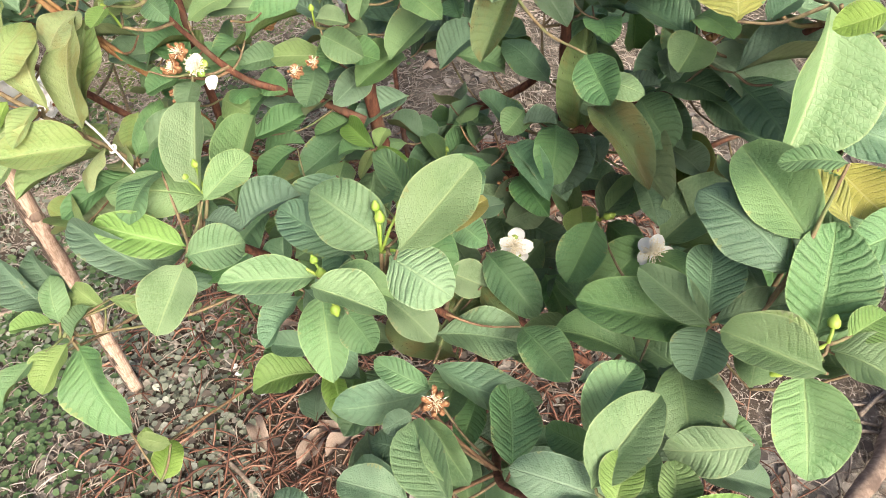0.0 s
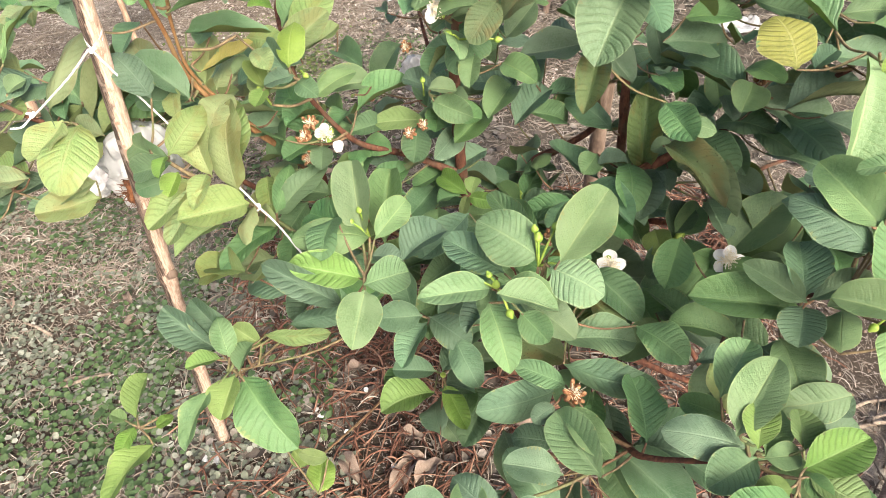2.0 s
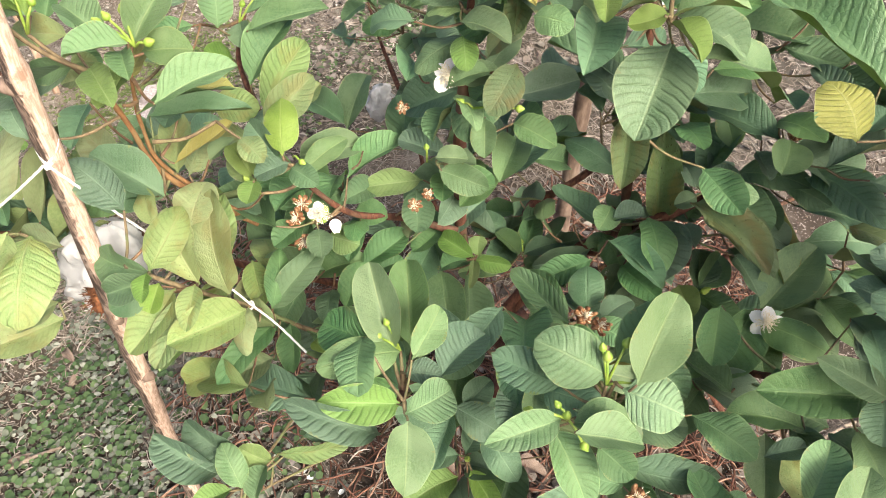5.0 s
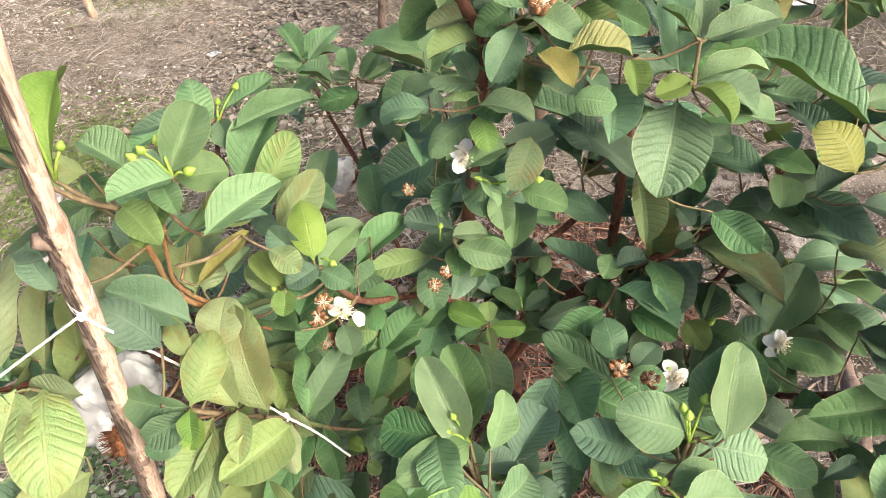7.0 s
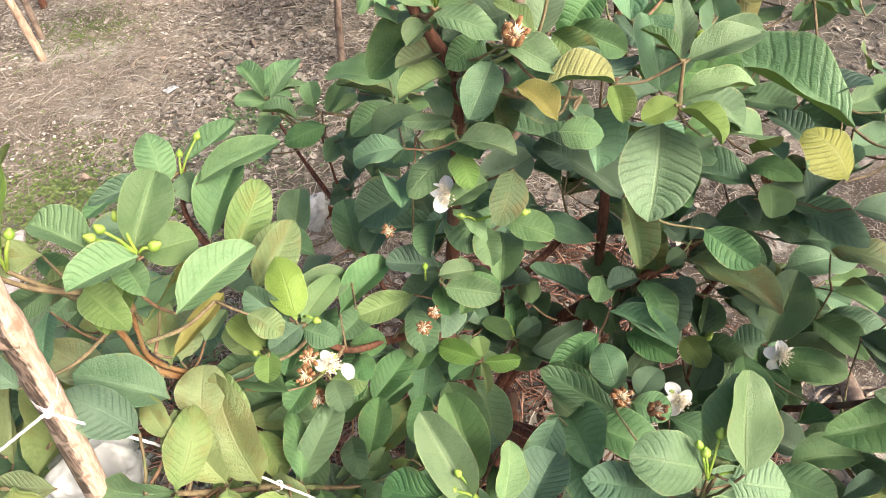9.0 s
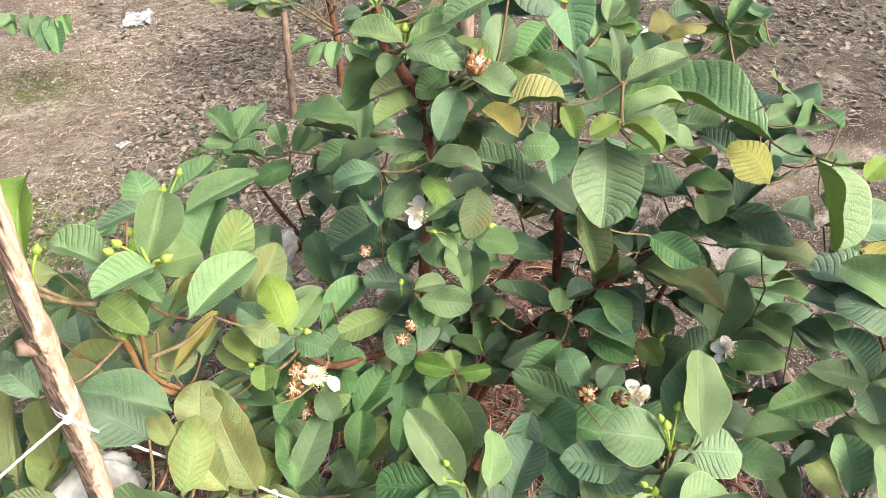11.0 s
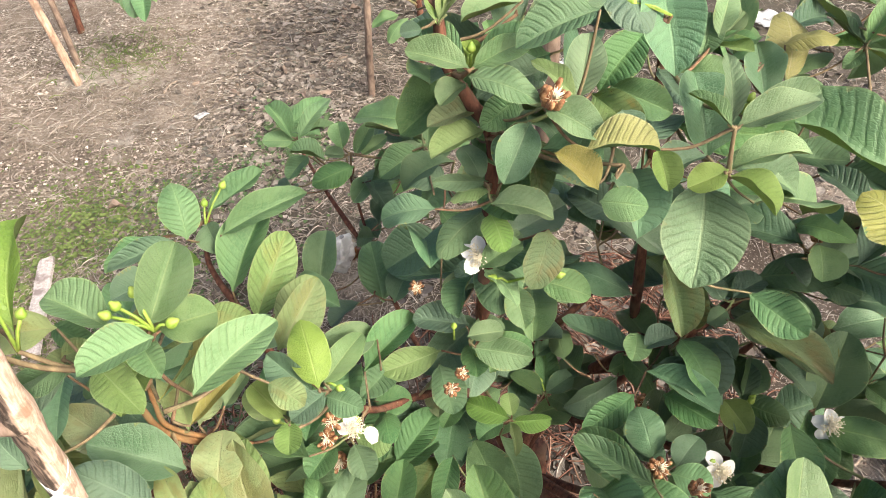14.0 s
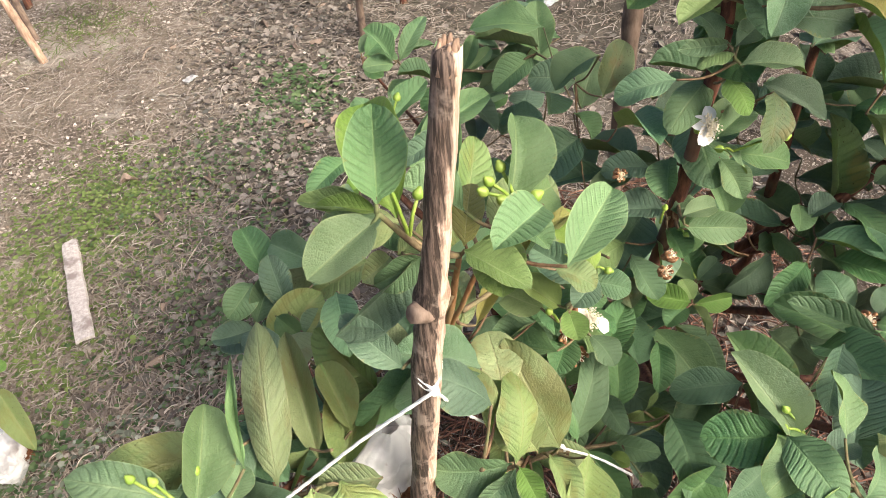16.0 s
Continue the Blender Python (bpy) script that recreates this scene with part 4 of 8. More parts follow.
leaf(s, 'shaded', (-.109, .705, .893), (-.111, .735, .912), .025)
s = shoot((.113, .73, .914), (.196, .744, .936))
leaf(s, 'light', (.194, .741, .942), (.221, .761, .975), .026)
leaf(s, 'light', (.196, .742, .938), (.226, .741, .959), .022)
leaf(s, 'mature', (.197, .746, .933), (.226, .722, .939), .012)
leaf(s, 'young', (.198, .747, .93), (.222, .718, .929), .016)
s = shoot((-.09, 1.2, .6), (-.162, 1.211, .692))
leaf(s, 'light', (-.17, 1.209, .695), (-.185, 1.256, .732), .032)
leaf(s, 'light', (-.161, 1.206, .693), (-.095, 1.232, .727), .027)
leaf(s, 'light', (-.166, 1.213, .686), (-.21, 1.228, .693), .029)
leaf(s, 'light', (-.149, 1.215, .693), (-.1, 1.206, .695), .023)
s = shoot((-.09, 1.2, .6), (-.1, 1.139, .681))
leaf(s, 'light', (-.109, 1.144, .689), (-.102, 1.176, .715), .032)
leaf(s, 'light', (-.107, 1.143, .678), (-.134, 1.156, .682), .021)
leaf(s, 'mature', (-.096, 1.133, .68), (-.054, 1.158, .709), .024)
leaf(s, 'light', (-.087, 1.134, .676), (-.04, 1.138, .69), .023)
s = shoot((.222, .33, .66), (.201, .314, .67))
leaf(s, 'mature', (.2, .311, .672), (.157, .357, .683), .029)
leaf(s, 'shaded', (.203, .319, .66), (.189, .285, .643), .040)
leaf(s, 'shaded', (.2, .317, .672), (.209, .365, .697), .041)
leaf(s, 'mature', (.2, .311, .676), (.255, .314, .694), .025)
s = shoot((-.466, .601, .691), (-.452, .586, .7))
leaf(s, 'olive', (-.452, .586, .704), (-.415, .634, .736), .037, facing=HANGING)
leaf(s, 'mature', (-.452, .59, .697), (-.503, .625, .699), .038, facing=HANGING)
leaf(s, 'young', (-.452, .581, .707), (-.457, .553, .697), .020, facing=HANGING)
leaf(s, 'mature', (-.451, .587, .693), (-.496, .586, .682), .031, facing=HANGING)
s = shoot((-.1, 1.139, .681), (-.003, 1.073, .697))
leaf(s, 'young', (-.001, 1.072, .707), (-.07, 1.123, .727), .022)
leaf(s, 'mature', (-.004, 1.065, .696), (.031, 1.112, .748), .045)
leaf(s, 'mature', (-.004, 1.081, .689), (-.07, 1.088, .659), .045)
s = shoot((-.115, .743, .986), (-.118, .704, 1.004))
leaf(s, 'light', (-.122, .698, 1.009), (-.159, .728, 1.022), .024)
leaf(s, 'light', (-.114, .708, 1.004), (-.064, .698, 1.018), .022)
leaf(s, 'light', (-.118, .706, .999), (-.08, .666, .983), .027)
s = shoot((.113, .73, .914), (.046, .569, .926))
leaf(s, 'light', (.048, .57, .926), (.096, .541, .942), .029)
leaf(s, 'young', (.043, .567, .931), (.014, .577, .92), .025)
leaf(s, 'young', (.048, .571, .921), (.057, .528, .907), .023)
s = shoot((-.447, .65, .878), (-.47, .671, .888))
leaf(s, 'olive', (-.475, .682, .883), (-.453, .684, .881), .017)
leaf(s, 'shaded', (-.468, .668, .889), (-.535, .662, .867), .023, facing=HANGING)
leaf(s, 'mature', (-.466, .663, .891), (-.5, .668, .883), .022, facing=HANGING)
s = shoot((-.356, .619, .572), (-.35, .615, .576))
leaf(s, 'mature', (-.347, .607, .568), (-.414, .546, .558), .031)
leaf(s, 'mature', (-.352, .623, .575), (-.282, .662, .62), .034, facing=HANGING)
leaf(s, 'mature', (-.35, .614, .585), (-.333, .676, .615), .027, facing=HANGING)
s = shoot((-.223, .44, .627), (-.228, .474, .656))
leaf(s, 'light', (-.225, .473, .651), (-.235, .545, .701), .040)
leaf(s, 'light', (-.219, .472, .653), (-.296, .457, .671), .040)
leaf(s, 'mature', (-.239, .477, .664), (-.286, .524, .652), .045)
s = shoot((-.225, .42, .645), (-.226, .41, .64))
leaf(s, 'young', (-.229, .422, .638), (-.299, .425, .664), .036)
leaf(s, 'light', (-.226, .408, .642), (-.181, .427, .64), .039)
leaf(s, 'light', (-.224, .401, .641), (-.24, .345, .62), .043)
s = shoot((-.404, .44, .48), (-.395, .431, .483))
leaf(s, 'mature', (-.393, .435, .477), (-.331, .36, .43), .065)
leaf(s, 'young', (-.4, .43, .481), (-.413, .38, .467), .038)
leaf(s, 'light', (-.393, .428, .491), (-.379, .461, .5), .028)
s = shoot((-.176, .58, .448), (-.215, .635, .483))
leaf(s, 'young', (-.215, .635, .483), (-.186, .642, .499), .029, facing=HANGING)
leaf(s, 'young', (-.21, .638, .473), (-.2, .602, .467), .031, facing=HANGING)
leaf(s, 'young', (-.221, .632, .493), (-.245, .638, .484), .025, facing=HANGING)
s = shoot((-.296, .665, .75), (-.337, .655, .748))
leaf(s, 'young', (-.338, .659, .745), (-.356, .693, .763), .026)
leaf(s, 'young', (-.337, .65, .75), (-.348, .627, .74), .024)
s = shoot((-.249, .714, .636), (-.296, .692, .639))
leaf(s, 'mature', (-.299, .684, .646), (-.334, .666, .637), .032)
leaf(s, 'mature', (-.293, .699, .631), (-.297, .667, .618), .027)
s = shoot((-.097, .729, .668), (-.12, .72, .678))
leaf(s, 'shaded', (-.117, .725, .687), (-.166, .759, .694), .033)
leaf(s, 'mature', (-.123, .716, .669), (-.13, .684, .653), .031)
s = shoot((-.098, .726, .692), (-.136, .687, .706))
leaf(s, 'light', (-.138, .689, .714), (-.104, .677, .716), .022)
leaf(s, 'light', (-.134, .686, .699), (-.087, .648, .694), .034)
s = shoot((-.095, .729, .937), (-.096, .728, .942))
leaf(s, 'young', (-.097, .721, .934), (-.145, .724, .92), .031)
leaf(s, 'olive', (-.096, .735, .95), (-.139, .742, .941), .023)
s = shoot((-.095, .729, .937), (-.039, .665, .973))
leaf(s, 'young', (-.042, .662, .976), (-.059, .701, .996), .019)
leaf(s, 'light', (-.035, .669, .97), (-.007, .697, 1.007), .032)
s = shoot((.046, .569, .926), (.041, .57, .97))
leaf(s, 'light', (.047, .573, .967), (.094, .547, .986), .025)
leaf(s, 'light', (.034, .567, .973), (.023, .603, .987), .014)
s = shoot((.19, .45, .52), (.228, .513, .552))
leaf(s, 'mature', (.233, .513, .549), (.312, .551, .598), .060)
leaf(s, 'mature', (.222, .514, .555), (.157, .465, .511), .054)
s = shoot((-.431, .7, .728), (-.443, .681, .72))
leaf(s, 'shaded', (-.453, .679, .72), (-.502, .678, .727), .030)
leaf(s, 'mature', (-.433, .682, .719), (-.482, .691, .729), .026)
s = shoot((-.05, .37, .655), (-.043, .369, .694))
leaf(s, 'light', (-.046, .378, .691), (-.102, .41, .716), .052)
leaf(s, 'light', (-.041, .359, .697), (.004, .332, .683), .048)
s = shoot((.23, .31, .68), (.252, .266, .711))
leaf(s, 'light', (.252, .275, .705), (.268, .331, .754), .054, facing=HANGING)
leaf(s, 'light', (.251, .257, .717), (.283, .229, .719), .041)
s = shoot((-.448, .645, .893), (-.508, .628, .978))
leaf(s, 'light', (-.508, .628, .984), (-.487, .654, 1.02), .031, facing=HANGING)
leaf(s, 'light', (-.509, .628, .973), (-.553, .626, .962), .027)
s = shoot((-.424, .772, .528), (-.539, .993, .558))
leaf(s, 'mature', (-.538, .995, .559), (-.494, 1.024, .589), .033, facing=HANGING)
leaf(s, 'shaded', (-.541, .992, .556), (-.59, 1.004, .562), .034, facing=HANGING)
s = shoot((-.673, .66, .761), (-.671, .666, .787))
leaf(s, 'light', (-.666, .662, .783), (-.634, .708, .812), .035, facing=HANGING)
leaf(s, 'light', (-.677, .671, .792), (-.724, .71, .815), .032)
s = shoot((-.427, .605, .649), (-.414, .594, .666))
leaf(s, 'olive', (-.414, .587, .674), (-.426, .543, .657), .024, facing=HANGING)
leaf(s, 'olive', (-.414, .601, .658), (-.429, .646, .725), .045, facing=HANGING)
s = shoot((.125, .2, .585), (.112, .203, .616))
leaf(s, 'light', (.105, .21, .616), (.155, .261, .648), .043)
leaf(s, 'young', (.119, .195, .617), (.133, .229, .631), .030)
leaf(shoot((-.416, .645, .898), (-.403, .614, .932), .7), 'light', (-.403, .614, .932), (-.448, .603, .932), .028)
leaf(shoot((-.416, .645, .898), (-.432, .658, .914), .7), 'light', (-.432, .658, .914), (-.462, .683, .936), .031)
leaf(shoot((-.435, .688, .765), (-.435, .725, .792), .7), 'shaded', (-.435, .725, .792), (-.337, .723, .787), .024)
leaf(shoot((-.34, .872, .707), (-.386, .828, .736), .7), 'olive', (-.386, .828, .736), (-.334, .816, .728), .041)
leaf(shoot((-.335, .945, .785), (-.336, .952, .784), .7), 'mature', (-.336, .952, .784), (-.264, .971, .802), .028)
leaf(shoot((-.342, .935, .766), (-.366, .893, .797), .7), 'light', (-.366, .893, .797), (-.362, .943, .835), .040)
leaf(shoot((-.342, .935, .766), (-.331, .889, .792), .7), 'mature', (-.331, .889, .792), (-.235, .895, .805), .032)
leaf(shoot((-.34, .872, .707), (-.34, .864, .732), .7), 'mature', (-.34, .864, .732), (-.27, .917, .793), .049, facing=HANGING)
leaf(shoot((-.33, .824, .687), (-.33, .823, .715), .7), 'olive', (-.33, .823, .715), (-.267, .876, .771), .045, facing=HANGING)
leaf(shoot((-.292, .675, .73), (-.323, .734, .753), .7), 'olive', (-.323, .734, .753), (-.265, .768, .788), .039, facing=HANGING)
leaf(shoot((-.422, .655, .864), (-.374, .765, .892), .7), 'shaded', (-.374, .765, .892), (-.427, .757, .891), .017)
leaf(shoot((-.353, .92, .737), (-.36, .933, .731), .7), 'young', (-.36, .933, .731), (-.397, .937, .735), .029)
leaf(shoot((-.09, 1.12, .48), (-.217, 1.024, .529), .7), 'mature', (-.217, 1.024, .529), (-.173, 1.096, .58), .050)
leaf(shoot((-.217, 1.024, .529), (-.132, .988, .502), .7), 'mature', (-.132, .988, .502), (-.111, 1.066, .552), .057)
leaf(shoot((-.276, .696, .684), (-.289, .723, .694), .7), 'light', (-.289, .723, .694), (-.236, .749, .711), .029)
leaf(shoot((-.374, .718, .654), (-.337, .694, .692), .7), 'mature', (-.337, .694, .692), (-.39, .691, .692), .025)
leaf(shoot((-.326, .738, .572), (-.271, .715, .594), .7), 'young', (-.271, .715, .594), (-.238, .695, .588), .036)
leaf(shoot((-.212, .728, .604), (-.234, .749, .598), .7), 'mature', (-.234, .749, .598), (-.196, .731, .594), .034)
leaf(shoot((-.298, .754, .516), (-.238, .69, .553), .7), 'mature', (-.238, .69, .553), (-.173, .716, .572), .039)
leaf(shoot((-.284, .762, .488), (-.23, .694, .525), .7), 'mature', (-.23, .694, .525), (-.18, .703, .534), .031)
leaf(shoot((-.249, .714, .636), (-.238, .75, .653), .7), 'mature', (-.238, .75, .653), (-.163, .773, .675), .037)
leaf(shoot((-.095, .735, .62), (-.14, .756, .627), .7), 'young', (-.14, .756, .627), (-.213, .766, .621), .035)
leaf(shoot((-.184, .736, .588), (-.152, .735, .631), .7), 'mature', (-.152, .735, .631), (-.163, .685, .607), .040)
leaf(shoot((-.1, .72, .74), (-.102, .742, .743), .7), 'mature', (-.102, .742, .743), (-.133, .714, .721), .033)
leaf(shoot((-.097, .72, .774), (-.111, .698, .79), .7), 'light', (-.111, .698, .79), (-.101, .656, .772), .032)
leaf(shoot((-.1, .72, .74), (-.076, .7, .753), .7), 'light', (-.076, .7, .753), (-.087, .66, .731), .029)
leaf(shoot((-.099, .723, .716), (-.04, .707, .735), .7), 'light', (-.04, .707, .735), (-.003, .666, .729), .035)
leaf(shoot((-.095, .72, .808), (-.052, .675, .833), .7), 'spotted', (-.052, .675, .833), (-.087, .651, .796), .038, facing=HANGING)
leaf(shoot((.058, .8, .52), (-.008, .917, .575), .7), 'shaded', (-.008, .917, .575), (-.109, .956, .574), .039)
leaf(shoot((-.095, .72, .808), (-.126, .68, .812), .7), 'mature', (-.126, .68, .812), (-.083, .68, .825), .026)
leaf(shoot((-.092, .72, .843), (-.089, .724, .841), .7), 'light', (-.089, .724, .841), (-.15, .713, .817), .036)
leaf(shoot((-.092, .72, .843), (-.106, .695, .862), .7), 'young', (-.106, .695, .862), (-.11, .663, .842), .028)
leaf(shoot((-.093, .726, .929), (-.077, .676, .959), .7), 'shaded', (-.077, .676, .959), (-.111, .66, .922), .033, facing=HANGING)
leaf(shoot((-.09, .72, .877), (-.033, .74, .895), .7), 'spotted', (-.033, .74, .895), (-.052, .696, .859), .032)
leaf(shoot((-.003, 1.073, .697), (.023, 1.139, .658), .7), 'mature', (.023, 1.139, .658), (-.061, 1.135, .633), .044)
leaf(shoot((-.003, 1.073, .697), (-.027, .926, .762), .7), 'mature', (-.027, .926, .762), (-.096, .926, .743), .045)
leaf(shoot((-.108, .739, .971), (-.111, .724, .982), .7), 'light', (-.111, .724, .982), (-.137, .721, .971), .023)
leaf(shoot((-.12, .747, 1.012), (-.047, .739, 1.034), .7), 'light', (-.047, .739, 1.034), (-.095, .753, 1.023), .029)
leaf(shoot((-.039, .665, .973), (-.025, .664, 1.046), .7), 'mature', (-.025, .664, 1.046), (-.085, .68, 1.026), .036)
leaf(shoot((-.095, .729, .937), (-.068, .711, .962), .7), 'mature', (-.068, .711, .962), (-.104, .71, .946), .028)
leaf(shoot((-.098, .732, .946), (-.075, .66, .98), .7), 'light', (-.075, .66, .98), (-.05, .619, .964), .030)
leaf(shoot((.113, .73, .914), (.158, .812, .931), .7), 'mature', (.158, .812, .931), (.098, .799, .886), .045)
leaf(shoot((-.075, .66, .98), (-.064, .618, .957), .7), 'under', (-.064, .618, .957), (-.021, .586, .96), .031)
leaf(shoot((.041, .57, .97), (-.002, .604, .945), .7), 'young', (-.002, .604, .945), (-.01, .577, .926), .023)
leaf(shoot((.046, .569, .926), (.07, .613, .909), .7), 'shaded', (.07, .613, .909), (.093, .668, .955), .060)
leaf(shoot((.041, .57, .97), (.062, .591, .954), .7), 'light', (.062, .591, .954), (.085, .629, .991), .021)
leaf(shoot((.07, .613, .909), (.091, .627, .866), .7), 'light', (.091, .627, .866), (.046, .579, .797), .073, facing=HANGING)
leaf(shoot((.046, .569, .926), (.043, .592, .931), .7), 'shaded', (.043, .592, .931), (.004, .601, .915), .031)
leaf(shoot((.097, .72, .993), (.116, .756, 1.015), .7), 'shaded', (.116, .756, 1.015), (.091, .693, .953), .056)
leaf(shoot((.196, .744, .936), (.208, .769, .957), .7), 'light', (.208, .769, .957), (.183, .747, .925), .030)
leaf(shoot((.335, .56, .78), (.288, .544, .833), .7), 'mature', (.288, .544, .833), (.245, .688, .866), .062)
leaf(shoot((.325, .576, .759), (.291, .578, .789), .7), 'shaded', (.291, .578, .789), (.28, .637, .805), .030)
leaf(shoot((.454, .743, .868), (.383, .785, .82), .7), 'under', (.383, .785, .82), (.418, .841, .88), .055)
leaf(shoot((.383, .785, .82), (.376, .796, .868), .7), 'under', (.376, .796, .868), (.417, .759, .879), .032)
leaf(shoot((.283, .612, .703), (.243, .605, .738), .7), 'shaded', (.243, .605, .738), (.197, .675, .74), .043)
leaf(shoot((.3, .604, .719), (.238, .585, .755), .7), 'mature', (.238, .585, .755), (.219, .557, .735), .042)
leaf(shoot((.283, .612, .703), (.287, .587, .703), .7), 'shaded', (.287, .587, .703), (.314, .495, .693), .053)
leaf(shoot((.091, .627, .866), (.063, .633, .777), .7), 'spotted', (.063, .633, .777), (.037, .57, .74), .037)
leaf(shoot((.063, .633, .777), (.134, .576, .741), .7), 'mature', (.134, .576, .741), (.147, .515, .729), .040)
leaf(shoot((.207, .644, .629), (.157, .607, .659), .7), 'spotted', (.157, .607, .659), (.195, .499, .647), .043)
leaf(shoot((.165, .66, .587), (.129, .641, .61), .7), 'mature', (.129, .641, .61), (.116, .575, .583), .048)
leaf(shoot((.154, .75, .586), (.133, .736, .602), .7), 'shaded', (.133, .736, .602), (.081, .809, .615), .038)
leaf(shoot((.137, .7, .533), (.108, .692, .548), .7), 'shaded', (.108, .692, .548), (.056, .772, .562), .038)
leaf(shoot((.158, .67, .574), (.097, .681, .601), .7), 'light', (.097, .681, .601), (.074, .66, .585), .035)
leaf(shoot((.151, .68, .56), (.077, .637, .584), .7), 'shaded', (.077, .637, .584), (.114, .559, .574), .033)
leaf(shoot((.122, .726, .496), (.082, .687, .516), .7), 'shaded', (.082, .687, .516), (.007, .694, .496), .045)
leaf(shoot((.077, .637, .584), (.057, .629, .56), .7), 'mature', (.057, .629, .56), (-.014, .63, .538), .035)
leaf(shoot((.163, .56, .471), (.16, .581, .54), .7), 'young', (.16, .581, .54), (.158, .538, .528), .037)
leaf(shoot((.163, .56, .471), (.197, .587, .507), .7), 'mature', (.197, .587, .507), (.229, .536, .508), .036)
leaf(shoot((.19, .45, .52), (.214, .49, .559), .7), 'mature', (.214, .49, .559), (.258, .427, .569), .043)
leaf(shoot((.198, .414, .564), (.155, .494, .601), .7), 'mature', (.155, .494, .601), (.122, .44, .576), .044)
leaf(shoot((-.01, .402, .579), (-.026, .503, .606), .7), 'light', (-.026, .503, .606), (-.065, .581, .617), .031)
leaf(shoot((-.026, .503, .606), (.018, .55, .562), .7), 'shaded', (.018, .55, .562), (.034, .598, .582), .042)
leaf(shoot((-.09, 1.2, .6), (-.151, 1.202, .66), .7), 'mature', (-.151, 1.202, .66), (-.193, 1.184, .642), .034)
leaf(shoot((-.1, 1.139, .681), (-.138, 1.148, .676), .7), 'light', (-.138, 1.148, .676), (-.181, 1.175, .69), .033)
leaf(shoot((-.09, 1.2, .6), (-.095, 1.148, .65), .7), 'mature', (-.095, 1.148, .65), (-.162, 1.15, .64), .038)
leaf(shoot((-.09, 1.2, .6), (-.075, 1.135, .623), .7), 'shaded', (-.075, 1.135, .623), (-.022, 1.119, .625), .033)
leaf(shoot((-.433, .694, .746), (-.47, .696, .747), .7), 'olive', (-.47, .696, .747), (-.507, .737, .775), .036)
leaf(shoot((-.426, .7, .734), (-.421, .697, .735), .7), 'olive', (-.421, .697, .735), (-.416, .76, .768), .032)
leaf(shoot((-.409, .706, .707), (-.413, .713, .718), .7), 'olive', (-.413, .713, .718), (-.381, .759, .741), .034)
leaf(shoot((-.428, .688, .766), (-.416, .68, .761), .7), 'under', (-.416, .68, .761), (-.357, .714, .777), .016)
leaf(shoot((-.428, .688, .766), (-.406, .75, .788), .7), 'shaded', (-.406, .75, .788), (-.423, .727, .776), .027)
leaf(shoot((-.447, .603, .67), (-.416, .648, .699), .7), 'olive', (-.416, .648, .699), (-.394, .692, .718), .045)
leaf(shoot((-.431, .7, .728), (-.472, .759, .738), .7), 'shaded', (-.472, .759, .738), (-.449, .721, .715), .033)
leaf(shoot((-.409, .706, .707), (-.385, .7, .745), .7), 'light', (-.385, .7, .745), (-.357, .718, .753), .022)
leaf(shoot((-.442, .67, .82), (-.466, .713, .852), .7), 'olive', (-.466, .713, .852), (-.495, .704, .852), .021)
leaf(shoot((-.446, .655, .864), (-.478, .72, .884), .7), 'mature', (-.478, .72, .884), (-.457, .7, .867), .020)
leaf(shoot((-.472, .759, .738), (-.499, .761, .794), .7), 'shaded', (-.499, .761, .794), (-.518, .716, .772), .030)
leaf(shoot((-.393, .611, .615), (-.388, .602, .635), .7), 'olive', (-.388, .602, .635), (-.387, .672, .718), .052, facing=HANGING)
leaf(shoot((-.381, .613, .603), (-.371, .579, .632), .7), 'olive', (-.371, .579, .632), (-.443, .541, .642), .046)
leaf(shoot((-.356, .619, .572), (-.387, .649, .564), .7), 'olive', (-.387, .649, .564), (-.476, .578, .556), .032)
leaf(shoot((-.225, .42, .645), (-.212, .446, .673), .7), 'light', (-.212, .446, .673), (-.177, .486, .689), .031)
leaf(shoot((-.22, .47, .6), (-.204, .499, .618), .7), 'light', (-.204, .499, .618), (-.193, .575, .664), .040)
leaf(shoot((-.222, .45, .618), (-.25, .412, .609), .7), 'shaded', (-.25, .412, .609), (-.33, .438, .651), .031)
leaf(shoot((-.05, .37, .655), (-.034, .352, .711), .7), 'light', (-.034, .352, .711), (.021, .407, .744), .049)
leaf(shoot((-.04, .378, .636), (-.033, .402, .67), .7), 'under', (-.033, .402, .67), (.033, .431, .687), .020)
leaf(shoot((-.05, .37, .655), (-.098, .351, .681), .7), 'light', (-.098, .351, .681), (-.166, .339, .688), .029)
leaf(shoot((-.05, .37, .655), (-.097, .326, .701), .7), 'light', (-.097, .326, .701), (-.045, .31, .688), .034)
leaf(shoot((-.05, .37, .655), (-.099, .36, .652), .7), 'light', (-.099, .36, .652), (-.087, .298, .623), .037)
leaf(shoot((-.05, .37, .655), (-.078, .397, .656), .7), 'shaded', (-.078, .397, .656), (-.135, .427, .682), .038)
leaf(shoot((-.03, .386, .617), (-.063, .393, .618), .7), 'mature', (-.063, .393, .618), (-.011, .353, .598), .035)
leaf(shoot((.006, .424, .536), (.005, .469, .555), .7), 'light', (.005, .469, .555), (.045, .451, .547), .038)
leaf(shoot((.006, .424, .536), (.044, .488, .561), .7), 'mature', (.044, .488, .561), (.093, .429, .536), .043)
leaf(shoot((.006, .424, .536), (-.007, .404, .535), .7), 'mature', (-.007, .404, .535), (.075, .392, .533), .047)
leaf(shoot((.006, .424, .536), (-.009, .37, .532), .7), 'shaded', (-.009, .37, .532), (.086, .336, .523), .038)
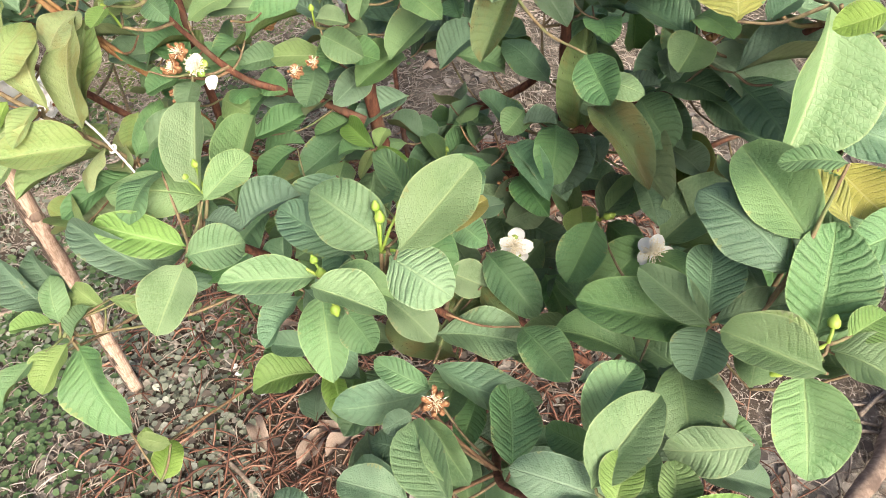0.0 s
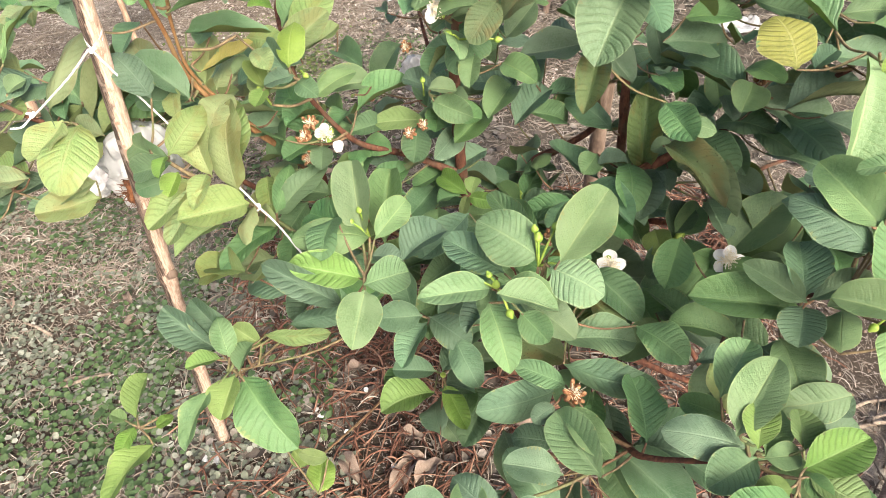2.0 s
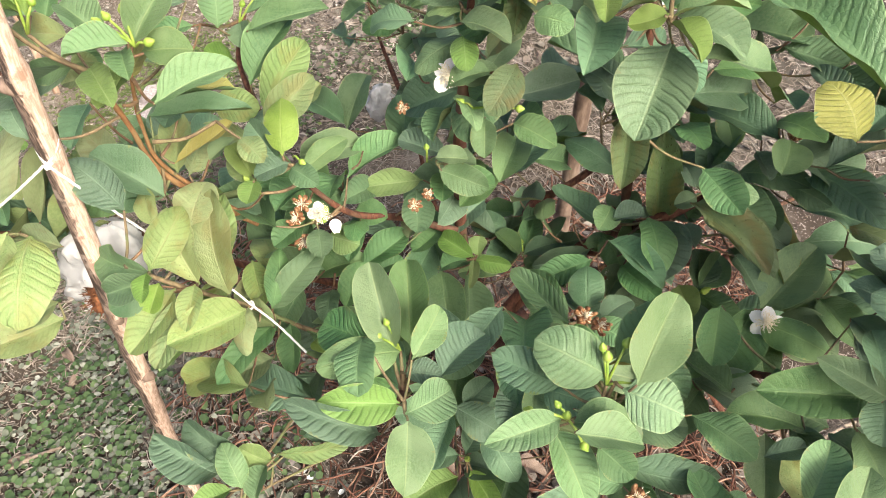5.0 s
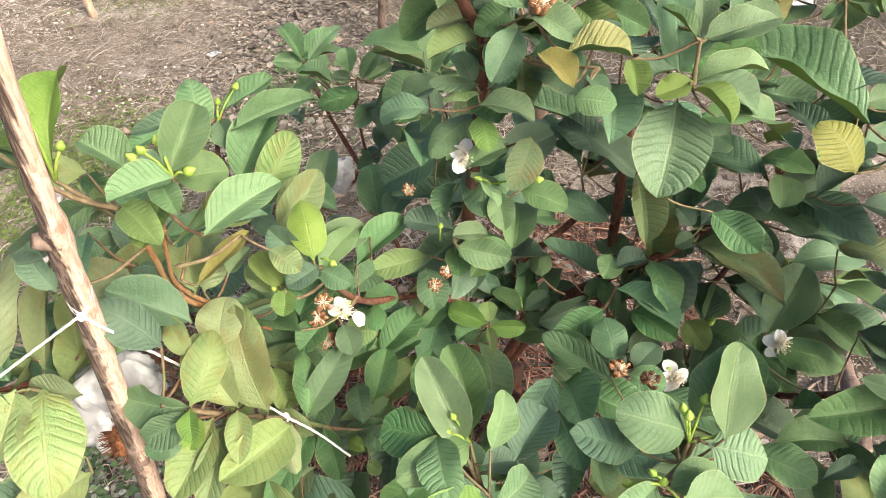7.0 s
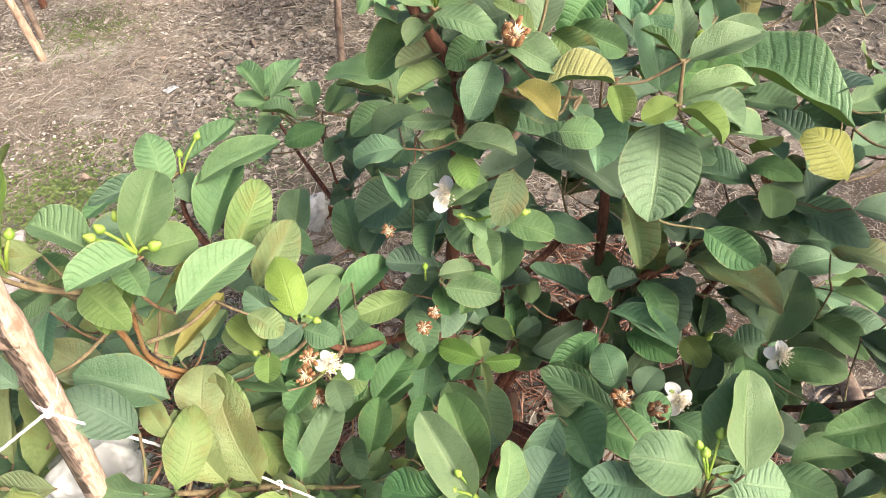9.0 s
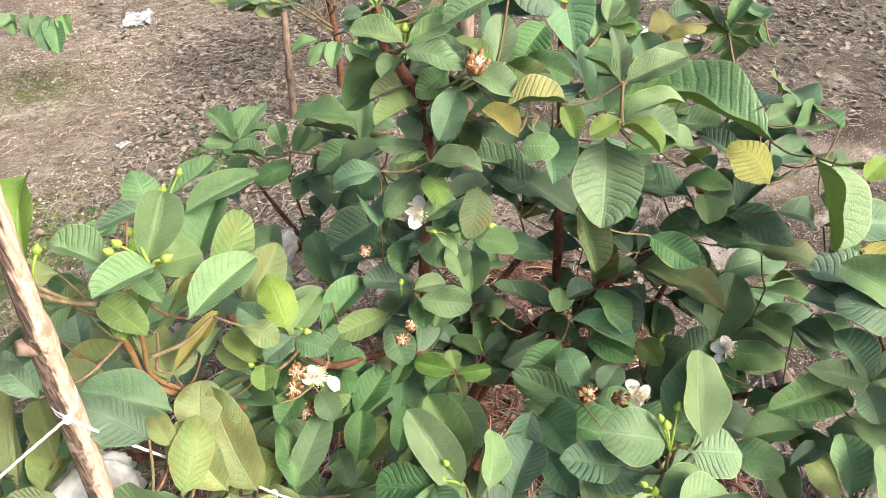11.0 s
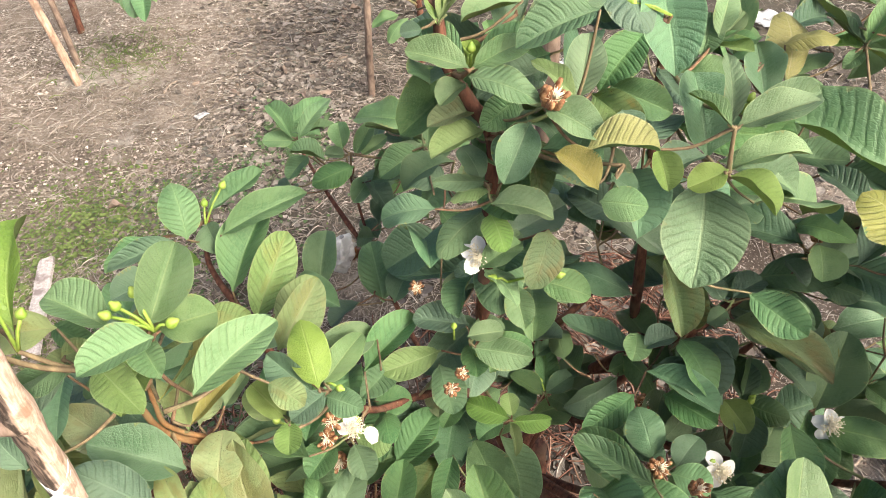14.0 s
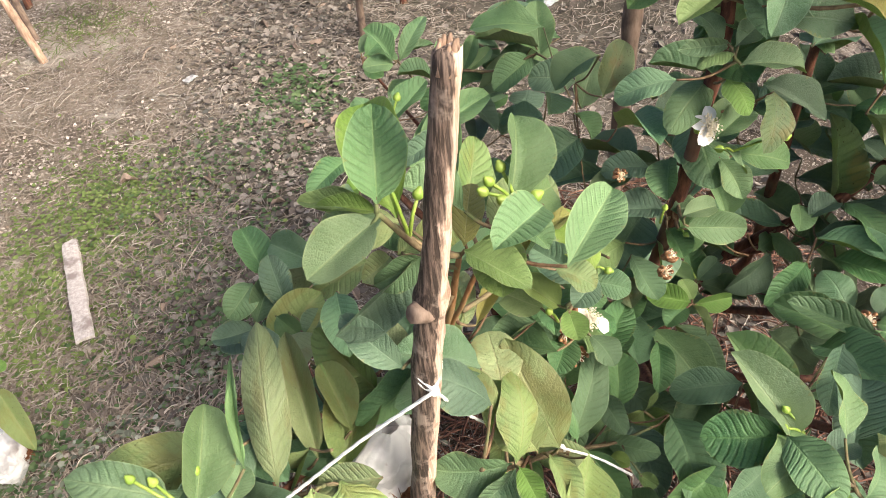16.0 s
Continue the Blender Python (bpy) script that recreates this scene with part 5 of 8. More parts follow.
leaf(shoot((.056, .266, .504), (.06, .272, .514), .7), 'mature', (.06, .272, .514), (.06, .34, .536), .048)
leaf(shoot((.052, .282, .488), (-.015, .317, .525), .7), 'mature', (-.015, .317, .525), (.02, .264, .509), .033)
leaf(shoot((.054, .274, .496), (.008, .247, .497), .7), 'mature', (.008, .247, .497), (-.025, .313, .517), .048)
leaf(shoot((.054, .326, .448), (-.013, .376, .474), .7), 'shaded', (-.013, .376, .474), (-.105, .356, .474), .046)
leaf(shoot((.05, .29, .48), (-.012, .346, .525), .7), 'mature', (-.012, .346, .525), (-.062, .37, .536), .026)
leaf(shoot((.125, .2, .585), (.121, .212, .592), .7), 'shaded', (.121, .212, .592), (.055, .236, .591), .039)
leaf(shoot((.099, .22, .559), (.126, .259, .573), .7), 'mature', (.126, .259, .573), (.087, .279, .575), .027)
leaf(shoot((-.12, .66, .36), (-.156, .475, .355), .7), 'young', (-.156, .475, .355), (-.226, .448, .356), .053)
leaf(shoot((.202, .396, .586), (.173, .342, .578), .7), 'mature', (.173, .342, .578), (.104, .371, .58), .037)
leaf(shoot((.218, .34, .65), (.213, .333, .64), .7), 'mature', (.213, .333, .64), (.118, .363, .635), .047)
leaf(shoot((.23, .31, .68), (.237, .307, .736), .7), 'shaded', (.237, .307, .736), (.188, .367, .753), .045)
leaf(shoot((.23, .31, .68), (.248, .322, .75), .7), 'mature', (.248, .322, .75), (.217, .387, .777), .048)
leaf(shoot((.23, .31, .68), (.23, .228, .736), .7), 'light', (.23, .228, .736), (.18, .26, .733), .032)
leaf(shoot((.23, .31, .68), (.241, .253, .698), .7), 'light', (.241, .253, .698), (.232, .197, .668), .050, facing=HANGING)
leaf(shoot((.21, .36, .63), (.187, .31, .626), .7), 'mature', (.187, .31, .626), (.186, .252, .605), .049)
leaf(shoot((.23, .31, .68), (.28, .335, .753), .7), 'under', (.28, .335, .753), (.25, .383, .767), .022)
leaf(shoot((.248, .322, .75), (.254, .334, .81), .7), 'light', (.254, .334, .81), (.218, .344, .802), .018)
leaf(shoot((.288, .544, .833), (.291, .488, .836), .7), 'light', (.291, .488, .836), (.271, .428, .75), .075, facing=HANGING)
leaf(shoot((.255, .624, .677), (.277, .669, .687), .7), 'shaded', (.277, .669, .687), (.188, .732, .717), .058)
leaf(shoot((-.41, .435, .485), (-.403, .439, .506), .7), 'light', (-.403, .439, .506), (-.418, .48, .53), .030)
leaf(shoot((-.398, .445, .475), (-.43, .478, .476), .7), 'shaded', (-.43, .478, .476), (-.491, .514, .519), .038)
leaf(shoot((-.386, .455, .465), (-.4, .481, .48), .7), 'shaded', (-.4, .481, .48), (-.457, .521, .522), .039)
leaf(shoot((-.38, .46, .46), (-.372, .472, .489), .7), 'young', (-.372, .472, .489), (-.403, .487, .507), .032)
leaf(shoot((-.395, .431, .483), (-.31, .332, .359), .7), 'young', (-.31, .332, .359), (-.305, .373, .37), .035)
leaf(shoot((-.448, .645, .893), (-.446, .641, .9), .7), 'young', (-.446, .641, .9), (-.429, .599, .887), .026)
leaf(shoot((-.539, .993, .558), (-.485, 1.09, .534), .7), 'mature', (-.485, 1.09, .534), (-.483, 1.153, .573), .046)
leaf(shoot((-.539, .993, .558), (-.497, .974, .563), .7), 'shaded', (-.497, .974, .563), (-.484, 1.033, .613), .036, facing=HANGING)
leaf(shoot((-.497, .974, .563), (-.523, .926, .628), .7), 'mature', (-.523, .926, .628), (-.512, .9, .611), .027, facing=HANGING)
leaf(shoot((-.622, .686, .698), (-.615, .68, .718), .7), 'olive', (-.615, .68, .718), (-.569, .777, .781), .034, facing=HANGING)
leaf(shoot((-.59, .704, .676), (-.576, .696, .695), .7), 'olive', (-.576, .696, .695), (-.548, .779, .751), .026, facing=HANGING)
leaf(shoot((-.545, .728, .651), (-.504, .712, .707), .7), 'olive', (-.504, .712, .707), (-.52, .775, .744), .037, facing=HANGING)
leaf(shoot((-.673, .66, .761), (-.629, .658, .796), .7), 'light', (-.629, .658, .796), (-.602, .713, .835), .008, facing=HANGING)
leaf(shoot((-.657, .668, .739), (-.648, .669, .752), .7), 'light', (-.648, .669, .752), (-.631, .686, .759), .023)
leaf(shoot((-.476, .6, .702), (-.441, .62, .731), .7), 'olive', (-.441, .62, .731), (-.448, .658, .747), .022, facing=HANGING)
leaf(shoot((-.315, .631, .513), (-.266, .636, .536), .7), 'mature', (-.266, .636, .536), (-.233, .677, .567), .037, facing=HANGING)
leaf(shoot((-.381, .613, .603), (-.372, .603, .608), .7), 'olive', (-.372, .603, .608), (-.379, .552, .591), .027, facing=HANGING)
leaf(shoot((-.342, .623, .552), (-.333, .614, .554), .7), 'mature', (-.333, .614, .554), (-.336, .557, .538), .032, facing=HANGING)
leaf(shoot((-.315, .631, .513), (-.296, .621, .52), .7), 'mature', (-.296, .621, .52), (-.264, .577, .521), .025, facing=HANGING)
leaf(shoot((-.225, .42, .645), (-.253, .474, .684), .7), 'mature', (-.253, .474, .684), (-.266, .419, .675), .039)
leaf(shoot((-.196, .542, .496), (-.124, .576, .523), .7), 'shaded', (-.124, .576, .523), (-.182, .624, .509), .041)
leaf(shoot((-.027, .926, .762), (-.018, .975, .696), .7), 'light', (-.018, .975, .696), (-.058, 1.022, .701), .050)
leaf(shoot((-.018, .975, .696), (.009, .988, .637), .7), 'mature', (.009, .988, .637), (.06, 1.016, .681), .046)
leaf(shoot((-.018, .975, .696), (-.049, .932, .644), .7), 'shaded', (-.049, .932, .644), (-.128, .941, .611), .067)
leaf(shoot((-.049, .932, .644), (-.037, .957, .665), .7), 'light', (-.037, .957, .665), (-.04, .919, .644), .041)
leaf(shoot((.023, 1.139, .658), (.053, 1.133, .651), .7), 'mature', (.053, 1.133, .651), (-.004, 1.213, .675), .029)
leaf(shoot((-.049, .932, .644), (-.081, .879, .591), .7), 'light', (-.081, .879, .591), (-.023, .854, .609), .032)
leaf(shoot((.291, .488, .836), (.231, .5, .815), .7), 'under', (.231, .5, .815), (.222, .551, .847), .060)
leaf(shoot((.137, .742, .734), (.096, .77, .739), .7), 'shaded', (.096, .77, .739), (.134, .706, .7), .044)
leaf(shoot((.125, .736, .828), (.117, .672, .834), .7), 'shaded', (.117, .672, .834), (.133, .629, .805), .044)
leaf(shoot((.134, .576, .741), (.144, .564, .721), .7), 'light', (.144, .564, .721), (.183, .54, .721), .027)
leaf(shoot((.112, .21, .572), (.112, .258, .606), .7), 'light', (.112, .258, .606), (.148, .299, .633), .038)
leaf(shoot((.058, .362, .416), (.139, .328, .42), .7), 'light', (.139, .328, .42), (.215, .289, .431), .043)
leaf(shoot((.125, .2, .585), (.159, .192, .614), .7), 'young', (.159, .192, .614), (.166, .224, .625), .030)
leaf(shoot((.19, .45, .52), (.163, .433, .511), .7), 'mature', (.163, .433, .511), (.125, .482, .521), .032)
leaf(shoot((.16, .54, .46), (.117, .517, .493), .7), 'mature', (.117, .517, .493), (.141, .454, .471), .038)
leaf(shoot((.187, .31, .626), (.232, .244, .613), .7), 'light', (.232, .244, .613), (.175, .252, .593), .037)
leaf(shoot((-.425, .66, .848), (-.421, .632, .855), .7), 'under', (-.421, .632, .855), (-.34, .654, .854), .016)
leaf(shoot((-.419, .65, .881), (-.395, .598, .884), .7), 'light', (-.395, .598, .884), (-.329, .625, .893), .034)
leaf(shoot((-.433, .694, .746), (-.431, .655, .738), .7), 'shaded', (-.431, .655, .738), (-.489, .685, .779), .040)
leaf(shoot((-.476, .6, .702), (-.457, .607, .768), .7), 'shaded', (-.457, .607, .768), (-.496, .64, .806), .037)
leaf(shoot((.052, .282, .488), (-.031, .251, .499), .7), 'shaded', (-.031, .251, .499), (-.089, .265, .507), .038)
leaf(shoot((.291, .488, .836), (.287, .414, .87), .7), 'young', (.287, .414, .87), (.258, .416, .857), .023)
leaf(shoot((-.31, .332, .359), (-.294, .355, .4), .7), 'young', (-.294, .355, .4), (-.326, .36, .41), .019)
leaf(shoot((-.539, .993, .558), (-.516, 1.029, .592), .7), 'light', (-.516, 1.029, .592), (-.561, 1.012, .578), .039)
leaf(shoot((-.443, .665, .835), (-.514, .625, .846), .7), 'shaded', (-.514, .625, .846), (-.529, .667, .87), .023, facing=HANGING)
leaf(shoot((-.58, .71, .668), (-.541, .697, .701), .7), 'olive', (-.541, .697, .701), (-.535, .748, .732), .028, facing=HANGING)
leaf(shoot((-.431, .7, .728), (-.46, .703, .722), .7), 'mature', (-.46, .703, .722), (-.531, .698, .704), .036, facing=HANGING)
leaf(shoot((-.018, .975, .696), (-.01, .932, .69), .7), 'spotted', (-.01, .932, .69), (.048, .953, .737), .043)
# leaves deeper in the bush, each on a thin twig of its own
leaf(shoot((-.32, .63, .52), (-.317, .625, .521), .6), 'mature', (-.317, .625, .521), (-.268, .626, .463), .042)
leaf(shoot((-.087, .72, .911), (-.021, .755, .916), .6), 'spotted', (-.021, .755, .916), (-.031, .695, .94), .043)
leaf(shoot((-.198, .535, .505), (-.214, .531, .502), .6), 'mature', (-.214, .531, .502), (-.293, .537, .487), .047)
leaf(shoot((-.156, .499, .482), (-.067, .507, .458), .6), 'shaded', (-.067, .507, .458), (-.109, .532, .391), .047)
leaf(shoot((-.618, .688, .695), (-.607, .724, .733), .6), 'shaded', (-.607, .724, .733), (-.661, .7, .722), .033)
leaf(shoot((.148, .747, .637), (.193, .766, .649), .6), 'mature', (.193, .766, .649), (.196, .85, .632), .043)
leaf(shoot((.025, .467, .462), (.073, .512, .503), .6), 'mature', (.073, .512, .503), (.078, .466, .526), .035)
leaf(shoot((.335, .56, .78), (.348, .504, .798), .6), 'mature', (.348, .504, .798), (.391, .553, .766), .042)
leaf(shoot((.185, .464, .511), (.224, .354, .5), .6), 'mature', (.224, .354, .5), (.258, .281, .487), .042)
leaf(shoot((.007, .525, .573), (-.04, .533, .556), .6), 'mature', (-.04, .533, .556), (.007, .461, .551), .052)
leaf(shoot((-.256, .597, .538), (-.211, .605, .508), .6), 'mature', (-.211, .605, .508), (-.252, .523, .479), .059)
leaf(shoot((-.623, .685, .699), (-.651, .726, .688), .6), 'shaded', (-.651, .726, .688), (-.602, .649, .681), .053)
leaf(shoot((.145, .586, .429), (.129, .558, .418), .6), 'mature', (.129, .558, .418), (.112, .508, .441), .031)
leaf(shoot((-.651, .726, .688), (-.668, .619, .644), .6), 'olive', (-.668, .619, .644), (-.722, .631, .623), .031)
leaf(shoot((.342, .66, .573), (.346, .546, .561), .6), 'shaded', (.346, .546, .561), (.378, .507, .546), .028)
leaf(shoot((-.04, .533, .556), (-.103, .508, .649), .6), 'shaded', (-.103, .508, .649), (-.155, .48, .617), .037)
leaf(shoot((-.021, .755, .916), (-.032, .745, .918), .6), 'shaded', (-.032, .745, .918), (-.034, .673, .907), .043)
leaf(shoot((-.327, .737, .575), (-.35, .685, .556), .6), 'olive', (-.35, .685, .556), (-.394, .655, .555), .032)
leaf(shoot((-.35, .685, .556), (-.314, .665, .562), .6), 'mature', (-.314, .665, .562), (-.351, .631, .528), .033)
leaf(shoot((-.264, .689, .409), (-.197, .691, .457), .6), 'mature', (-.197, .691, .457), (-.176, .604, .449), .05)
leaf(shoot((-.09, 1.191, .586), (.03, 1.227, .568), .6), 'mature', (.03, 1.227, .568), (-.028, 1.238, .574), .037)
leaf(shoot((-.313, .796, .739), (-.274, .828, .74), .6), 'mature', (-.274, .828, .74), (-.286, .889, .721), .041)
leaf(shoot((.193, .766, .649), (.219, .755, .7), .6), 'mature', (.219, .755, .7), (.235, .764, .639), .034)
leaf(shoot((.03, 1.227, .568), (.06, 1.147, .662), .6), 'shaded', (.06, 1.147, .662), (.088, 1.226, .633), .047)
leaf(shoot((-.048, .748, 1.019), (.002, .785, 1.018), .6), 'mature', (.002, .785, 1.018), (.005, .82, .975), .026)
leaf(shoot((.073, .614, .515), (.006, .585, .498), .6), 'mature', (.006, .585, .498), (.041, .524, .482), .039)
leaf(shoot((-.1, .721, .729), (-.06, .758, .736), .6), 'mature', (-.06, .758, .736), (-.088, .804, .744), .033)
leaf(shoot((-.227, .724, .613), (-.23, .724, .601), .6), 'mature', (-.23, .724, .601), (-.243, .677, .616), .029)
leaf(shoot((-.06, .758, .736), (-.054, .735, .773), .6), 'mature', (-.054, .735, .773), (-.092, .695, .781), .036)
leaf(shoot((.002, .293, .449), (-.078, .35, .439), .6), 'mature', (-.078, .35, .439), (-.059, .288, .411), .038)
leaf(shoot((-.097, .728, .675), (-.019, .75, .68), .6), 'mature', (-.019, .75, .68), (-.056, .688, .668), .044)
leaf(shoot((.107, .726, .942), (.102, .725, .939), .6), 'shaded', (.102, .725, .939), (.101, .669, .921), .034)
leaf(shoot((.158, .545, .456), (.126, .54, .479), .6), 'shaded', (.126, .54, .479), (.1, .47, .473), .039)
leaf(shoot((-.138, .735, .566), (-.221, .701, .548), .6), 'mature', (-.221, .701, .548), (-.291, .708, .529), .04)
leaf(shoot((-.211, .605, .508), (-.245, .628, .497), .6), 'shaded', (-.245, .628, .497), (-.279, .556, .479), .046)
leaf(shoot((.25, .602, .727), (.273, .604, .745), .6), 'spotted', (.273, .604, .745), (.323, .593, .74), .032)
leaf(shoot((.146, .746, .653), (.149, .763, .65), .6), 'mature', (.149, .763, .65), (.211, .75, .595), .042)
leaf(shoot((.087, .8, .54), (.053, .87, .584), .6), 'mature', (.053, .87, .584), (.026, .912, .573), .03)
leaf(shoot((.195, .425, .55), (.18, .416, .542), .6), 'mature', (.18, .416, .542), (.177, .385, .584), .031)
leaf(shoot((.346, .546, .561), (.363, .54, .572), .6), 'mature', (.363, .54, .572), (.429, .525, .552), .038)
leaf(shoot((.219, .755, .7), (.282, .775, .672), .6), 'mature', (.282, .775, .672), (.274, .714, .646), .036)
leaf(shoot((.323, .578, .756), (.3, .629, .805), .6), 'shaded', (.3, .629, .805), (.339, .584, .787), .032)
leaf(shoot((-.301, .635, .493), (-.285, .62, .483), .6), 'shaded', (-.285, .62, .483), (-.355, .668, .515), .049)
leaf(shoot((-.497, .98, .573), (-.526, .993, .562), .6), 'shaded', (-.526, .993, .562), (-.524, .941, .535), .029)
leaf(shoot((.352, .794, .857), (.288, .799, .858), .6), 'mature', (.288, .799, .858), (.357, .864, .825), .061)
leaf(shoot((.073, .614, .515), (.094, .644, .466), .6), 'shaded', (.094, .644, .466), (.161, .612, .445), .038)
leaf(shoot((-.538, .732, .647), (-.516, .714, .667), .6), 'olive', (-.516, .714, .667), (-.589, .718, .651), .046)
leaf(shoot((.053, .87, .584), (-.014, .943, .556), .6), 'mature', (-.014, .943, .556), (.026, 1.015, .542), .042)
leaf(shoot((.002, .293, .449), (.013, .321, .453), .6), 'mature', (.013, .321, .453), (.024, .269, .453), .032)
leaf(shoot((-.09, 1.145, .518), (-.115, 1.129, .526), .6), 'mature', (-.115, 1.129, .526), (-.102, 1.083, .553), .034)
leaf(shoot((-.089, .723, .919), (-.089, .76, .908), .6), 'mature', (-.089, .76, .908), (-.062, .704, .889), .04)
leaf(shoot((-.177, .578, .45), (-.133, .583, .481), .6), 'mature', (-.133, .583, .481), (-.158, .497, .452), .046)
leaf(shoot((.3, .629, .805), (.212, .66, .811), .6), 'mature', (.212, .66, .811), (.26, .703, .793), .036)
leaf(shoot((-.538, .732, .647), (-.543, .781, .691), .6), 'shaded', (-.543, .781, .691), (-.587, .745, .681), .03)
leaf(shoot((-.189, .735, .591), (-.228, .756, .574), .6), 'mature', (-.228, .756, .574), (-.251, .698, .561), .033)
leaf(shoot((.139, .327, .584), (.174, .36, .559), .6), 'shaded', (.174, .36, .559), (.199, .311, .544), .029)
leaf(shoot((.27, .361, .72), (.302, .425, .692), .6), 'mature', (.302, .425, .692), (.365, .385, .684), .046)
leaf(shoot((-.567, .672, .733), (-.579, .694, .718), .6), 'olive', (-.579, .694, .718), (-.591, .72, .656), .035)
leaf(shoot((0, .41, .56), (.073, .386, .57), .6), 'mature', (.073, .386, .57), (.106, .326, .576), .04)
leaf(shoot((.053, .87, .584), (.057, .823, .597), .6), 'mature', (.057, .823, .597), (.119, .848, .587), .034)
leaf(shoot((.039, .566, .93), (.073, .605, .907), .6), 'mature', (.073, .605, .907), (.121, .56, .885), .04)
leaf(shoot((.032, .8, .472), (.026, .824, .475), .6), 'mature', (.026, .824, .475), (-.013, .867, .449), .031)
leaf(shoot((.03, 1.227, .568), (.006, 1.198, .569), .6), 'spotted', (.006, 1.198, .569), (.061, 1.255, .555), .046)
leaf(shoot((-.085, .754, .525), (-.129, .749, .513), .6), 'shaded', (-.129, .749, .513), (-.18, .682, .505), .046)
leaf(shoot((.053, .504, .327), (-.068, .494, .327), .6), 'mature', (-.068, .494, .327), (-.119, .417, .313), .053)
leaf(shoot((-.014, .943, .556), (-.028, .882, .571), .6), 'shaded', (-.028, .882, .571), (.017, .917, .569), .036)
leaf(shoot((.019, .455, .484), (.015, .423, .467), .6), 'spotted', (.015, .423, .467), (-.057, .461, .476), .046)
leaf(shoot((-.26, .706, .656), (-.281, .733, .656), .6), 'mature', (-.281, .733, .656), (-.323, .679, .678), .041)
leaf(shoot((.239, .631, .661), (.232, .638, .667), .6), 'mature', (.232, .638, .667), (.276, .572, .69), .049)
leaf(shoot((-.113, .732, .555), (-.117, .752, .54), .6), 'mature', (-.117, .752, .54), (-.162, .718, .538), .033)
leaf(shoot((.057, .823, .597), (.015, .79, .608), .6), 'mature', (.015, .79, .608), (.078, .803, .58), .039)
leaf(shoot((.053, .87, .584), (.063, .896, .671), .6), 'shaded', (.063, .896, .671), (.132, .953, .645), .056)
leaf(shoot((-.516, .714, .667), (-.49, .747, .681), .6), 'olive', (-.49, .747, .681), (-.558, .687, .68), .047)
leaf(shoot((-.314, .665, .562), (-.285, .7, .545), .6), 'mature', (-.285, .7, .545), (-.359, .718, .553), .044)
leaf(shoot((.145, .586, .429), (.174, .577, .41), .6), 'shaded', (.174, .577, .41), (.235, .526, .406), .044)
leaf(shoot((.346, .546, .561), (.31, .571, .596), .6), 'shaded', (.31, .571, .596), (.398, .537, .596), .05)
leaf(shoot((-.497, .98, .573), (-.401, 1.03, .543), .6), 'olive', (-.401, 1.03, .543), (-.486, 1.064, .538), .047)
leaf(shoot((.193, .649, .616), (.186, .654, .625), .6), 'shaded', (.186, .654, .625), (.242, .61, .606), .036)
leaf(shoot((-.09, 1.145, .518), (-.043, 1.113, .548), .6), 'mature', (-.043, 1.113, .548), (-.011, 1.189, .533), .052)
leaf(shoot((.352, .794, .857), (.377, .899, .868), .6), 'mature', (.377, .899, .868), (.452, .935, .844), .042)
leaf(shoot((.136, .742, .738), (.183, .786, .752), .6), 'shaded', (.183, .786, .752), (.194, .746, .696), .036)
leaf(shoot((.252, .625, .674), (.279, .578, .657), .6), 'shaded', (.279, .578, .657), (.349, .516, .654), .048)
leaf(shoot((-.363, .617, .583), (-.382, .525, .566), .6), 'olive', (-.382, .525, .566), (-.428, .563, .54), .039)
leaf(shoot((.06, 1.147, .662), (.116, 1.191, .649), .6), 'mature', (.116, 1.191, .649), (.128, 1.253, .647), .038)
leaf(shoot((-.668, .619, .644), (-.607, .636, .607), .6), 'shaded', (-.607, .636, .607), (-.656, .615, .618), .031)
leaf(shoot((-.065, .65, .981), (-.026, .664, .975), .6), 'spotted', (-.026, .664, .975), (-.008, .618, .953), .03)
leaf(shoot((-.04, .533, .556), (-.112, .518, .56), .6), 'mature', (-.112, .518, .56), (-.05, .503, .535), .034)
leaf(shoot((-.089, .76, .908), (-.062, .761, .883), .6), 'mature', (-.062, .761, .883), (-.093, .679, .863), .055)
leaf(shoot((-.382, .525, .566), (-.316, .516, .532), .6), 'mature', (-.316, .516, .532), (-.324, .563, .493), .035)
leaf(shoot((.129, .558, .418), (.149, .542, .416), .6), 'shaded', (.149, .542, .416), (.179, .5, .409), .03)
leaf(shoot((.193, .766, .649), (.181, .754, .675), .6), 'shaded', (.181, .754, .675), (.187, .701, .676), .028)
leaf(shoot((-.569, .715, .663), (-.556, .695, .67), .6), 'shaded', (-.556, .695, .67), (-.594, .731, .679), .031)
leaf(shoot((.203, .393, .59), (.279, .436, .607), .6), 'shaded', (.279, .436, .607), (.262, .381, .604), .031)
leaf(shoot((.212, .66, .811), (.176, .668, .801), .6), 'mature', (.176, .668, .801), (.227, .637, .81), .036)
leaf(shoot((.302, .425, .692), (.295, .454, .755), .6), 'shaded', (.295, .454, .755), (.365, .417, .75), .049)
leaf(shoot((-.095, .716, .928), (-.067, .673, .93), .6), 'shaded', (-.067, .673, .93), (-.029, .64, .925), .026)
leaf(shoot((.13, .71, .52), (.107, .709, .524), .6), 'mature', (.107, .709, .524), (.126, .657, .478), .038)
leaf(shoot((.004, .74, .476), (.007, .73, .453), .6), 'mature', (.007, .73, .453), (.053, .689, .443), .04)
leaf(shoot((-.35, .685, .556), (-.342, .699, .557), .6), 'olive', (-.342, .699, .557), (-.36, .775, .556), .041)
leaf(shoot((-.647, .673, .726), (-.688, .623, .71), .6), 'olive', (-.688, .623, .71), (-.686, .677, .653), .039)
